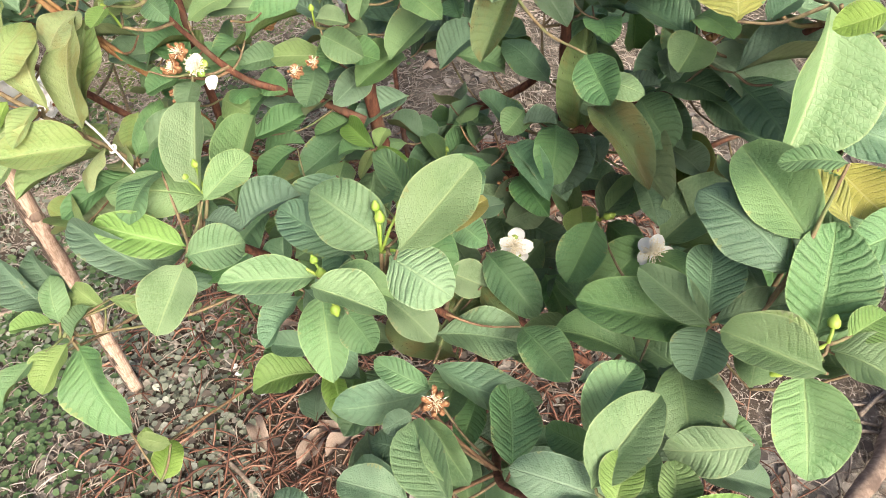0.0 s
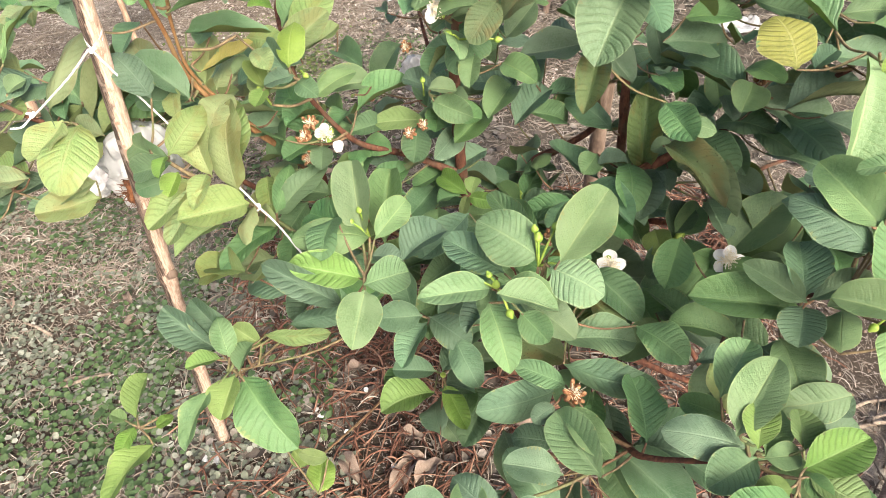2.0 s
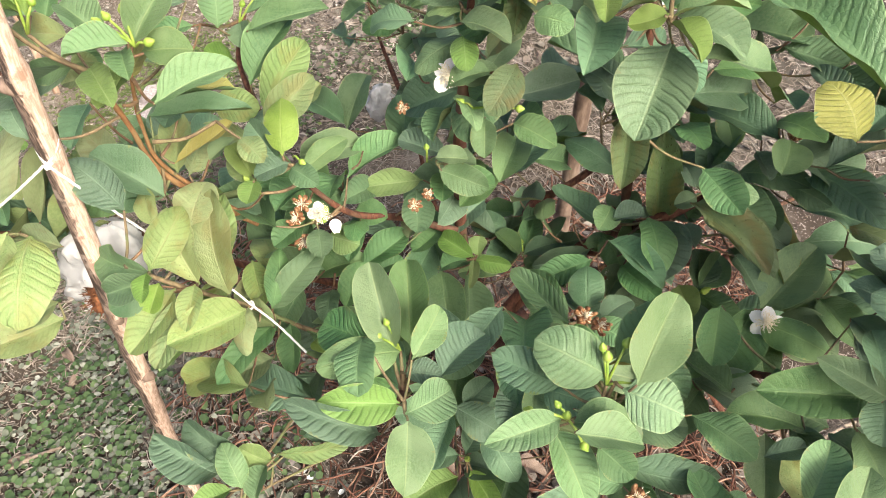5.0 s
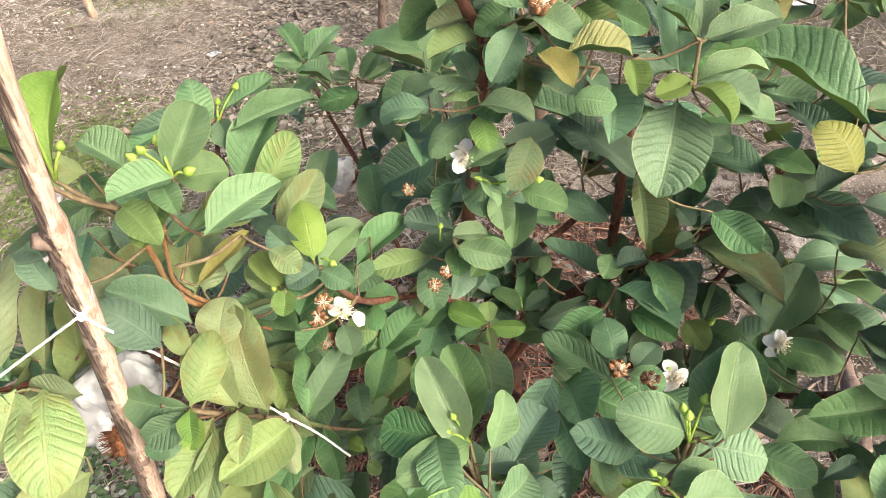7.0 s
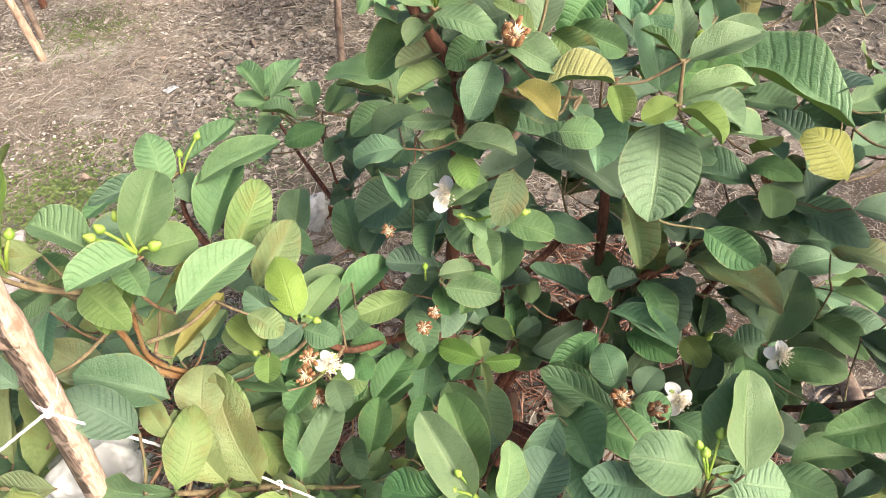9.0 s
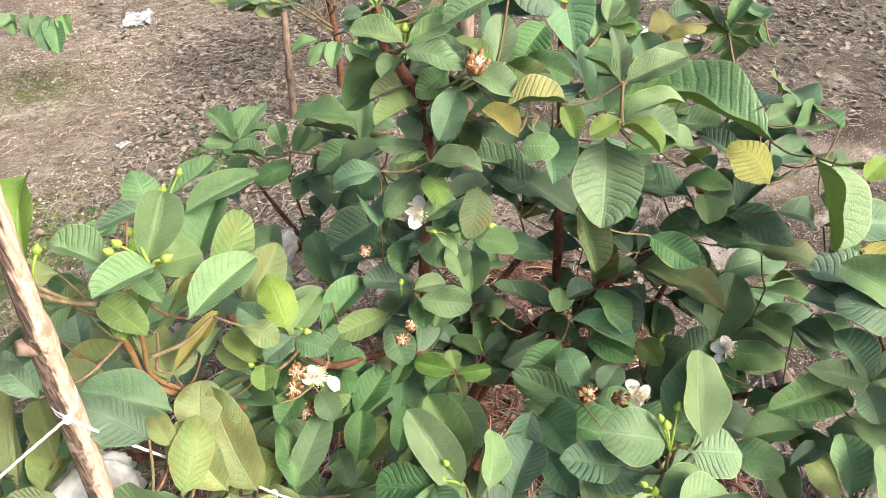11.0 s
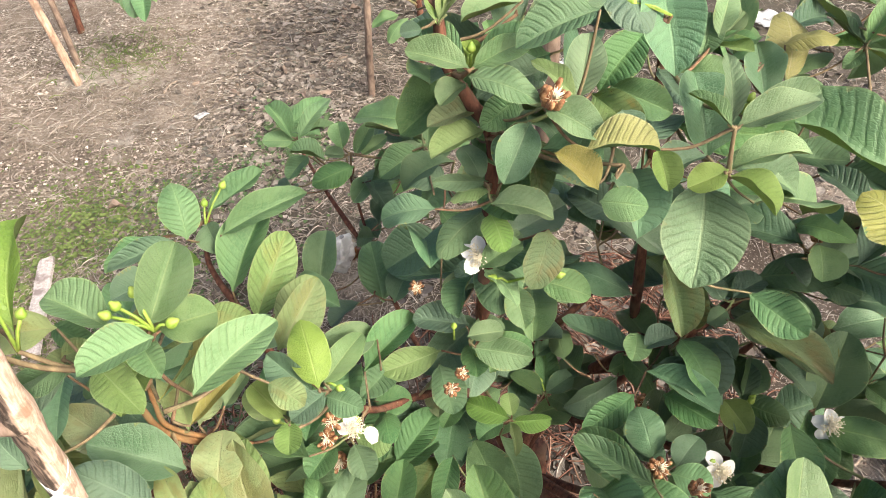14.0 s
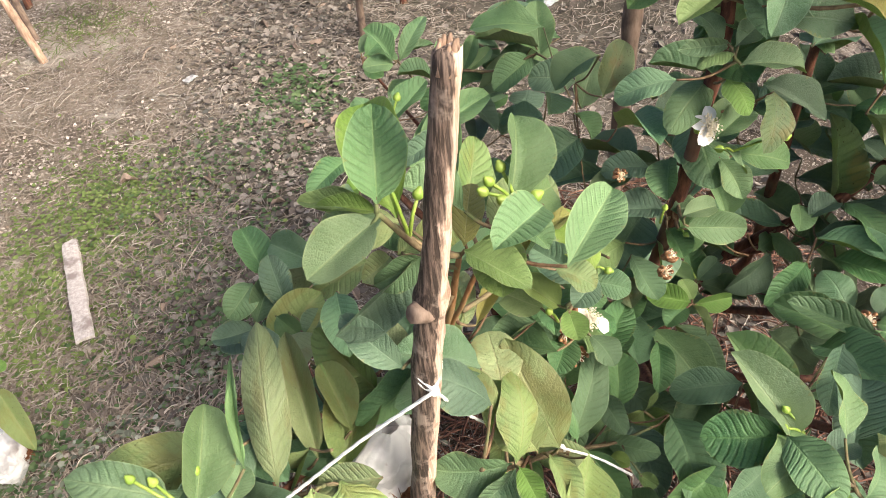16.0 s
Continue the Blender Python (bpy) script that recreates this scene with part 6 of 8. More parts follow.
leaf(shoot((.14, .6, .42), (.109, .6, .434), .6), 'shaded', (.109, .6, .434), (.186, .573, .453), .047)
leaf(shoot((.058, .411, .382), (-.003, .313, .369), .6), 'shaded', (-.003, .313, .369), (.011, .253, .37), .037)
leaf(shoot((.027, .8, .497), (.005, .801, .492), .6), 'shaded', (.005, .801, .492), (.058, .857, .481), .045)
leaf(shoot((-.034, .715, .975), (-.013, .741, .963), .6), 'shaded', (-.013, .741, .963), (-.086, .744, .955), .039)
leaf(shoot((.275, .538, .806), (.304, .571, .84), .6), 'mature', (.304, .571, .84), (.368, .568, .839), .039)
leaf(shoot((-.068, .769, .435), (-.034, .795, .45), .6), 'shaded', (-.034, .795, .45), (.034, .819, .458), .039)
leaf(shoot((.174, .36, .559), (.212, .346, .558), .6), 'mature', (.212, .346, .558), (.163, .395, .56), .045)
leaf(shoot((.31, .571, .596), (.315, .505, .61), .6), 'mature', (.315, .505, .61), (.345, .459, .594), .029)
leaf(shoot((-.245, .628, .497), (-.233, .668, .483), .6), 'mature', (-.233, .668, .483), (-.319, .634, .466), .054)
leaf(shoot((-.233, .7, .706), (-.21, .775, .684), .6), 'mature', (-.21, .775, .684), (-.287, .77, .681), .039)
leaf(shoot((-.228, .756, .574), (-.223, .79, .604), .6), 'shaded', (-.223, .79, .604), (-.275, .825, .57), .037)
leaf(shoot((.212, .355, .635), (.241, .29, .617), .6), 'mature', (.241, .29, .617), (.269, .34, .62), .035)
leaf(shoot((.032, .652, .886), (.015, .636, .932), .6), 'shaded', (.015, .636, .932), (.08, .692, .902), .05)
leaf(shoot((-.168, .637, .531), (-.177, .662, .56), .6), 'mature', (-.177, .662, .56), (-.213, .624, .539), .028)
leaf(shoot((.116, 1.191, .649), (.062, 1.221, .654), .6), 'shaded', (.062, 1.221, .654), (.048, 1.274, .645), .028)
leaf(shoot((.146, .746, .653), (.142, .762, .651), .6), 'shaded', (.142, .762, .651), (.197, .752, .651), .029)
leaf(shoot((.25, .602, .727), (.249, .603, .724), .6), 'shaded', (.249, .603, .724), (.337, .58, .677), .057)
leaf(shoot((-.034, .795, .45), (-.027, .775, .481), .6), 'shaded', (-.027, .775, .481), (-.075, .817, .478), .034)
leaf(shoot((.011, .435, .516), (-.001, .469, .528), .6), 'spotted', (-.001, .469, .528), (.042, .424, .517), .038)
leaf(shoot((-.526, .993, .562), (-.531, .966, .536), .6), 'olive', (-.531, .966, .536), (-.456, .971, .576), .055)
leaf(shoot((-.095, .734, .631), (-.052, .762, .633), .6), 'mature', (-.052, .762, .633), (-.1, .708, .619), .042)
leaf(shoot((-.086, .684, .539), (-.086, .7, .512), .6), 'shaded', (-.086, .7, .512), (-.142, .756, .449), .058)
leaf(shoot((.175, .549, .448), (.239, .566, .472), .6), 'shaded', (.239, .566, .472), (.329, .554, .465), .056)
leaf(shoot((.212, .66, .811), (.217, .718, .821), .6), 'mature', (.217, .718, .821), (.288, .672, .818), .05)
leaf(shoot((-.334, .734, .587), (-.304, .697, .599), .6), 'mature', (-.304, .697, .599), (-.331, .766, .601), .043)
leaf(shoot((-.138, .735, .566), (-.136, .762, .561), .6), 'spotted', (-.136, .762, .561), (-.17, .711, .573), .037)
leaf(shoot((-.35, .685, .556), (-.37, .694, .59), .6), 'olive', (-.37, .694, .59), (-.362, .648, .561), .031)
leaf(shoot((.181, .477, .502), (.139, .453, .492), .6), 'mature', (.139, .453, .492), (.077, .416, .48), .041)
leaf(shoot((-.112, .518, .56), (-.093, .502, .589), .6), 'shaded', (-.093, .502, .589), (-.105, .435, .583), .035)
leaf(shoot((.281, .613, .702), (.292, .664, .711), .6), 'mature', (.292, .664, .711), (.297, .592, .71), .038)
leaf(shoot((-.272, .658, .581), (-.278, .657, .554), .6), 'mature', (-.278, .657, .554), (-.29, .606, .552), .028)
leaf(shoot((-.574, .713, .665), (-.586, .742, .676), .6), 'shaded', (-.586, .742, .676), (-.654, .726, .663), .037)
leaf(shoot((-.133, .583, .481), (-.127, .607, .494), .6), 'mature', (-.127, .607, .494), (-.207, .583, .481), .044)
leaf(shoot((-.49, .747, .681), (-.452, .788, .646), .6), 'shaded', (-.452, .788, .646), (-.543, .786, .626), .046)
leaf(shoot((-.026, .664, .975), (.01, .684, .963), .6), 'mature', (.01, .684, .963), (.043, .643, .949), .031)
leaf(shoot((-.301, .644, .481), (-.311, .601, .463), .6), 'shaded', (-.311, .601, .463), (-.336, .536, .456), .043)
leaf(shoot((-.389, .922, .79), (-.41, .877, .77), .6), 'shaded', (-.41, .877, .77), (-.449, .843, .793), .038)
leaf(shoot((-.406, .689, .59), (-.402, .676, .584), .6), 'olive', (-.402, .676, .584), (-.435, .636, .571), .028)
leaf(shoot((-.382, .525, .566), (-.358, .466, .603), .6), 'olive', (-.358, .466, .603), (-.358, .517, .561), .032)
leaf(shoot((-.67, .662, .756), (-.675, .645, .744), .6), 'shaded', (-.675, .645, .744), (-.745, .611, .72), .048)
leaf(shoot((.006, 1.198, .569), (-.028, 1.181, .545), .6), 'mature', (-.028, 1.181, .545), (.027, 1.243, .527), .052)
leaf(shoot((.444, .752, .89), (.547, .798, .879), .6), 'mature', (.547, .798, .879), (.504, .882, .854), .058)
leaf(shoot((.279, .436, .607), (.274, .436, .616), .6), 'shaded', (.274, .436, .616), (.285, .383, .613), .035)
leaf(shoot((-.607, .724, .733), (-.618, .751, .725), .6), 'shaded', (-.618, .751, .725), (-.606, .694, .702), .032)
leaf(shoot((.002, .293, .449), (.034, .247, .433), .6), 'shaded', (.034, .247, .433), (.079, .191, .427), .041)
leaf(shoot((.04, .8, .422), (.053, .77, .426), .6), 'shaded', (.053, .77, .426), (.094, .734, .408), .035)
leaf(shoot((-.668, .619, .644), (-.694, .595, .612), .6), 'shaded', (-.694, .595, .612), (-.731, .676, .585), .046)
leaf(shoot((.115, .731, .901), (.162, .754, .905), .6), 'mature', (.162, .754, .905), (.208, .721, .893), .036)
leaf(shoot((.146, .687, .551), (.165, .715, .56), .6), 'shaded', (.165, .715, .56), (.19, .691, .51), .03)
leaf(shoot((.27, .361, .72), (.354, .361, .727), .6), 'mature', (.354, .361, .727), (.291, .335, .726), .036)
leaf(shoot((-.103, .736, .958), (-.073, .781, .959), .6), 'mature', (-.073, .781, .959), (-.149, .78, .921), .045)
leaf(shoot((-.021, .755, .916), (-.01, .793, .932), .6), 'shaded', (-.01, .793, .932), (-.089, .778, .915), .041)
leaf(shoot((-.401, 1.03, .543), (-.371, .919, .572), .6), 'shaded', (-.371, .919, .572), (-.396, .844, .584), .051)
leaf(shoot((-.316, .516, .532), (-.326, .523, .527), .6), 'shaded', (-.326, .523, .527), (-.39, .569, .511), .049)
leaf(shoot((.015, .79, .608), (-.004, .783, .591), .6), 'shaded', (-.004, .783, .591), (.051, .822, .623), .049)
leaf(shoot((.125, .736, .823), (.085, .72, .81), .6), 'shaded', (.085, .72, .81), (.162, .751, .762), .054)
leaf(shoot((.139, .453, .492), (.135, .469, .495), .6), 'shaded', (.135, .469, .495), (.189, .403, .486), .052)
leaf(shoot((.06, .38, .4), (.05, .34, .384), .6), 'mature', (.05, .34, .384), (.069, .266, .375), .048)
leaf(shoot((.008, .429, .527), (.039, .449, .553), .6), 'spotted', (.039, .449, .553), (.071, .41, .538), .027)
leaf(shoot((.057, .823, .597), (.037, .817, .632), .6), 'shaded', (.037, .817, .632), (.036, .888, .628), .041)
leaf(shoot((.133, .705, .526), (.148, .678, .509), .6), 'mature', (.148, .678, .509), (.165, .627, .477), .034)
leaf(shoot((-.067, .673, .93), (-.017, .69, .905), .6), 'mature', (-.017, .69, .905), (.019, .653, .887), .034)
leaf(shoot((-.164, .739, .577), (-.177, .73, .559), .6), 'shaded', (-.177, .73, .559), (-.228, .779, .56), .037)
leaf(shoot((-.043, 1.113, .548), (.012, 1.116, .523), .6), 'mature', (.012, 1.116, .523), (-.013, 1.175, .524), .039)
leaf(shoot((.015, .423, .467), (.018, .42, .46), .6), 'mature', (.018, .42, .46), (-.001, .342, .476), .044)
leaf(shoot((-.086, .7, .512), (-.128, .704, .507), .6), 'mature', (-.128, .704, .507), (-.137, .61, .48), .055)
leaf(shoot((.25, .602, .727), (.268, .553, .735), .6), 'shaded', (.268, .553, .735), (.354, .552, .747), .053)
leaf(shoot((-.017, .69, .905), (-.04, .711, .89), .6), 'shaded', (-.04, .711, .89), (-.003, .651, .894), .043)
leaf(shoot((.03, 1.227, .568), (.019, 1.218, .591), .6), 'mature', (.019, 1.218, .591), (.047, 1.263, .606), .032)
leaf(shoot((.032, .652, .886), (.077, .662, .914), .6), 'mature', (.077, .662, .914), (.139, .59, .918), .053)
leaf(shoot((-.607, .724, .733), (-.632, .711, .751), .6), 'shaded', (-.632, .711, .751), (-.694, .665, .744), .043)
leaf(shoot((.123, .637, .574), (.1, .643, .543), .6), 'mature', (.1, .643, .543), (.146, .691, .542), .034)
leaf(shoot((.315, .505, .61), (.31, .524, .666), .6), 'spotted', (.31, .524, .666), (.349, .455, .659), .048)
leaf(shoot((.154, .75, .586), (.212, .79, .586), .6), 'shaded', (.212, .79, .586), (.246, .705, .594), .051)
leaf(shoot((.352, .794, .857), (.323, .718, .83), .6), 'mature', (.323, .718, .83), (.37, .695, .826), .028)
leaf(shoot((-.1, .692, .878), (-.153, .714, .872), .6), 'shaded', (-.153, .714, .872), (-.191, .747, .854), .03)
leaf(shoot((-.014, .943, .556), (-.057, .961, .572), .6), 'mature', (-.057, .961, .572), (-.078, 1.052, .547), .05)
leaf(shoot((.193, .649, .616), (.219, .697, .604), .6), 'shaded', (.219, .697, .604), (.256, .618, .601), .055)
leaf(shoot((-.668, .619, .644), (-.708, .683, .656), .6), 'olive', (-.708, .683, .656), (-.642, .704, .666), .045)
leaf(shoot((.109, .6, .434), (.127, .604, .461), .6), 'mature', (.127, .604, .461), (.08, .555, .436), .039)
leaf(shoot((-.028, .882, .571), (-.047, .88, .55), .6), 'shaded', (-.047, .88, .55), (-.01, .919, .539), .028)
leaf(shoot((.006, .585, .498), (.005, .598, .531), .6), 'shaded', (.005, .598, .531), (.034, .547, .537), .037)
leaf(shoot((-.052, .774, .384), (-.004, .765, .398), .6), 'mature', (-.004, .765, .398), (.067, .766, .373), .042)
leaf(shoot((.055, .339, .436), (.05, .365, .458), .6), 'shaded', (.05, .365, .458), (.05, .298, .431), .042)
leaf(shoot((.126, .54, .479), (.125, .51, .469), .6), 'shaded', (.125, .51, .469), (.178, .547, .462), .034)
leaf(shoot((.126, .808, .638), (.175, .815, .654), .6), 'shaded', (.175, .815, .654), (.235, .81, .648), .037)
leaf(shoot((.165, .715, .56), (.19, .738, .56), .6), 'shaded', (.19, .738, .56), (.213, .664, .566), .047)
leaf(shoot((-.129, .749, .513), (-.12, .733, .502), .6), 'mature', (-.12, .733, .502), (-.102, .809, .503), .042)
leaf(shoot((-.401, 1.03, .543), (-.431, 1.025, .572), .6), 'shaded', (-.431, 1.025, .572), (-.459, 1.098, .574), .047)
leaf(shoot((-.583, .661, .712), (-.542, .644, .701), .6), 'olive', (-.542, .644, .701), (-.585, .669, .702), .027)
leaf(shoot((.219, .697, .604), (.239, .704, .621), .6), 'shaded', (.239, .704, .621), (.288, .736, .6), .038)
leaf(shoot((.19, .738, .56), (.2, .742, .586), .6), 'shaded', (.2, .742, .586), (.157, .81, .553), .043)
leaf(shoot((.06, 1.147, .662), (.038, 1.167, .699), .6), 'mature', (.038, 1.167, .699), (.074, 1.203, .699), .032)
leaf(shoot((.268, .553, .735), (.283, .509, .751), .6), 'shaded', (.283, .509, .751), (.337, .488, .724), .039)
leaf(shoot((-.093, .502, .589), (-.075, .46, .588), .6), 'mature', (-.075, .46, .588), (-.098, .405, .581), .032)
leaf(shoot((.315, .505, .61), (.304, .504, .564), .6), 'mature', (.304, .504, .564), (.307, .433, .558), .042)
leaf(shoot((.175, .815, .654), (.156, .845, .624), .6), 'mature', (.156, .845, .624), (.222, .898, .59), .046)
leaf(shoot((.181, .754, .675), (.173, .753, .697), .6), 'mature', (.173, .753, .697), (.24, .725, .701), .046)
leaf(shoot((.315, .66, .554), (.333, .608, .537), .6), 'spotted', (.333, .608, .537), (.385, .598, .523), .03)
leaf(shoot((-.304, .697, .599), (-.318, .697, .618), .6), 'mature', (-.318, .697, .618), (-.369, .723, .596), .037)
leaf(shoot((.072, .241, .532), (.093, .252, .514), .6), 'shaded', (.093, .252, .514), (.132, .218, .502), .029)
leaf(shoot((.175, .282, .576), (.202, .247, .56), .6), 'shaded', (.202, .247, .56), (.266, .244, .538), .035)
leaf(shoot((.3, .629, .805), (.307, .622, .819), .6), 'shaded', (.307, .622, .819), (.315, .561, .866), .045)
leaf(shoot((.31, .571, .596), (.315, .554, .578), .6), 'shaded', (.315, .554, .578), (.374, .578, .535), .045)
leaf(shoot((-.005, 1.2, .609), (.043, 1.147, .609), .6), 'mature', (.043, 1.147, .609), (.041, 1.227, .579), .049)
leaf(shoot((-.06, .758, .736), (-.057, .759, .755), .6), 'mature', (-.057, .759, .755), (-.101, .687, .738), .053)
leaf(shoot((.241, .29, .617), (.3, .275, .664), .6), 'mature', (.3, .275, .664), (.293, .309, .619), .026)
leaf(shoot((.036, .8, .447), (.008, .81, .447), .6), 'shaded', (.008, .81, .447), (-.045, .748, .437), .045)
leaf(shoot((.283, .462, .849), (.303, .472, .827), .6), 'mature', (.303, .472, .827), (.356, .47, .804), .033)
leaf(shoot((-.01, .793, .932), (-.002, .785, .903), .6), 'mature', (-.002, .785, .903), (-.065, .755, .897), .044)
leaf(shoot((.012, 1.116, .523), (.008, 1.066, .578), .6), 'shaded', (.008, 1.066, .578), (-.019, 1.135, .559), .042)
leaf(shoot((.062, 1.221, .654), (.024, 1.238, .657), .6), 'shaded', (.024, 1.238, .657), (.078, 1.222, .684), .038)
leaf(shoot((.012, 1.116, .523), (.02, 1.132, .555), .6), 'shaded', (.02, 1.132, .555), (.089, 1.197, .533), .058)
leaf(shoot((.006, 1.198, .569), (-.007, 1.201, .56), .6), 'shaded', (-.007, 1.201, .56), (.049, 1.241, .527), .042)
leaf(shoot((.547, .798, .879), (.504, .827, .837), .6), 'mature', (.504, .827, .837), (.558, .747, .832), .054)
leaf(shoot((.176, .668, .801), (.156, .672, .77), .6), 'shaded', (.156, .672, .77), (.236, .673, .757), .051)
leaf(shoot((-.531, .966, .536), (-.575, 1.056, .506), .6), 'shaded', (-.575, 1.056, .506), (-.538, .992, .526), .042)
leaf(shoot((-.356, .725, .624), (-.333, .742, .643), .6), 'shaded', (-.333, .742, .643), (-.395, .731, .641), .039)
leaf(shoot((-.632, .711, .751), (-.643, .715, .757), .6), 'olive', (-.643, .715, .757), (-.718, .733, .768), .045)
leaf(shoot((.184, .653, .606), (.186, .64, .598), .6), 'mature', (.186, .64, .598), (.219, .689, .587), .034)
leaf(shoot((-.068, .494, .327), (-.157, .496, .284), .6), 'mature', (-.157, .496, .284), (-.127, .456, .262), .027)
leaf(shoot((-.128, .704, .507), (-.169, .705, .493), .6), 'spotted', (-.169, .705, .493), (-.243, .671, .483), .042)
leaf(shoot((.279, .436, .607), (.291, .425, .637), .6), 'mature', (.291, .425, .637), (.28, .376, .632), .032)
leaf(shoot((-.668, .619, .644), (-.627, .597, .676), .6), 'olive', (-.627, .597, .676), (-.685, .592, .679), .031)
leaf(shoot((-.497, .98, .573), (-.51, .885, .629), .6), 'olive', (-.51, .885, .629), (-.551, .824, .653), .048)
leaf(shoot((.116, 1.191, .649), (.105, 1.181, .617), .6), 'shaded', (.105, 1.181, .617), (.018, 1.205, .595), .056)
leaf(shoot((-.345, .622, .556), (-.357, .58, .538), .6), 'olive', (-.357, .58, .538), (-.415, .567, .53), .037)
leaf(shoot((.043, 1.147, .609), (.055, 1.16, .632), .6), 'mature', (.055, 1.16, .632), (.114, 1.157, .624), .034)
leaf(shoot((.504, .827, .837), (.463, .786, .838), .6), 'mature', (.463, .786, .838), (.41, .793, .824), .029)
leaf(shoot((-.223, .79, .604), (-.244, .77, .615), .6), 'mature', (-.244, .77, .615), (-.318, .71, .621), .049)
leaf(shoot((-.086, .7, .512), (-.092, .7, .491), .6), 'mature', (-.092, .7, .491), (-.108, .626, .444), .048)
leaf(shoot((.002, .785, 1.018), (.084, .803, 1.007), .6), 'shaded', (.084, .803, 1.007), (.062, .712, .993), .056)
leaf(shoot((-.09, 1.145, .518), (-.07, 1.143, .527), .6), 'shaded', (-.07, 1.143, .527), (-.03, 1.2, .526), .04)
leaf(shoot((.006, 1.198, .569), (-.014, 1.181, .568), .6), 'shaded', (-.014, 1.181, .568), (-.062, 1.221, .568), .04)
leaf(shoot((-.04, .533, .556), (-.062, .541, .576), .6), 'mature', (-.062, .541, .576), (-.09, .463, .611), .058)
leaf(shoot((-.112, .518, .56), (-.071, .488, .526), .6), 'shaded', (-.071, .488, .526), (-.111, .439, .52), .037)
leaf(shoot((.053, .77, .426), (.04, .777, .44), .6), 'shaded', (.04, .777, .44), (.093, .786, .432), .032)
leaf(shoot((-.027, .775, .481), (-.006, .785, .482), .6), 'shaded', (-.006, .785, .482), (-.051, .827, .47), .04)
leaf(shoot((.212, .66, .811), (.255, .669, .82), .6), 'mature', (.255, .669, .82), (.313, .633, .809), .039)
leaf(shoot((-.285, .68, .652), (-.329, .67, .662), .6), 'mature', (-.329, .67, .662), (-.36, .742, .622), .048)
leaf(shoot((-.073, .781, .959), (-.11, .796, .969), .6), 'mature', (-.11, .796, .969), (-.14, .736, .986), .04)
leaf(shoot((-.264, .905, .711), (-.27, .911, .665), .6), 'shaded', (-.27, .911, .665), (-.232, .85, .667), .038)
leaf(shoot((.004, .74, .476), (-.024, .727, .463), .6), 'mature', (-.024, .727, .463), (-.088, .745, .448), .037)
leaf(shoot((.002, .785, 1.018), (-.034, .79, 1.043), .6), 'shaded', (-.034, .79, 1.043), (-.066, .747, 1.008), .035)
leaf(shoot((.3, .629, .805), (.345, .606, .802), .6), 'shaded', (.345, .606, .802), (.365, .556, .807), .035)
leaf(shoot((-.133, .583, .481), (-.115, .581, .508), .6), 'mature', (-.115, .581, .508), (-.164, .53, .51), .039)
leaf(shoot((.174, .36, .559), (.174, .376, .512), .6), 'mature', (.174, .376, .512), (.143, .315, .493), .042)
leaf(shoot((-.313, .796, .739), (-.306, .776, .716), .6), 'shaded', (-.306, .776, .716), (-.336, .826, .711), .035)
leaf(shoot((-.086, .751, .538), (-.045, .783, .552), .6), 'shaded', (-.045, .783, .552), (-.113, .745, .532), .041)
leaf(shoot((.304, .504, .564), (.319, .503, .566), .6), 'shaded', (.319, .503, .566), (.351, .442, .57), .043)
leaf(shoot((-.244, .77, .615), (-.258, .77, .639), .6), 'mature', (-.258, .77, .639), (-.292, .817, .621), .03)
leaf(shoot((-.094, .738, .606), (-.092, .748, .612), .6), 'shaded', (-.092, .748, .612), (-.131, .704, .598), .037)
leaf(shoot((.073, .605, .907), (.08, .563, .886), .6), 'mature', (.08, .563, .886), (.15, .551, .857), .045)
leaf(shoot((.255, .669, .82), (.289, .673, .861), .6), 'shaded', (.289, .673, .861), (.346, .627, .836), .04)
leaf(shoot((.157, .753, .532), (.156, .773, .529), .6), 'mature', (.156, .773, .529), (.146, .703, .534), .045)
leaf(shoot((-.005, 1.2, .609), (.028, 1.194, .63), .6), 'mature', (.028, 1.194, .63), (.01, 1.256, .624), .039)
leaf(shoot((-.142, .486, .38), (-.152, .412, .345), .6), 'shaded', (-.152, .412, .345), (-.15, .48, .324), .043)
leaf(shoot((-.005, 1.2, .609), (-.029, 1.226, .631), .6), 'mature', (-.029, 1.226, .631), (.003, 1.271, .63), .032)
leaf(shoot((.463, .786, .838), (.369, .868, .805), .6), 'shaded', (.369, .868, .805), (.413, .889, .81), .026)
leaf(shoot((-.281, .733, .656), (-.301, .71, .643), .6), 'mature', (-.301, .71, .643), (-.333, .775, .69), .05)
leaf(shoot((.304, .504, .564), (.301, .544, .529), .6), 'shaded', (.301, .544, .529), (.389, .512, .523), .048)
leaf(shoot((.06, 1.147, .662), (.108, 1.142, .653), .6), 'mature', (.108, 1.142, .653), (.054, 1.208, .646), .049)
leaf(shoot((-.01, .793, .932), (.013, .78, .955), .6), 'mature', (.013, .78, .955), (-.055, .771, .969), .043)
leaf(shoot((.224, .354, .5), (.238, .315, .521), .6), 'mature', (.238, .315, .521), (.274, .285, .533), .026)
leaf(shoot((-.052, .762, .633), (-.071, .791, .614), .6), 'shaded', (-.071, .791, .614), (-.16, .764, .594), .049)
leaf(shoot((-.116, .83, .725), (-.14, .788, .775), .6), 'shaded', (-.14, .788, .775), (-.161, .717, .803), .045)
leaf(shoot((-.068, .494, .327), (-.106, .489, .346), .6), 'mature', (-.106, .489, .346), (-.12, .439, .341), .029)
leaf(shoot((.175, .815, .654), (.174, .848, .66), .6), 'mature', (.174, .848, .66), (.241, .895, .631), .047)
leaf(shoot((.032, .652, .886), (.025, .666, .882), .6), 'shaded', (.025, .666, .882), (-.01, .603, .861), .046)
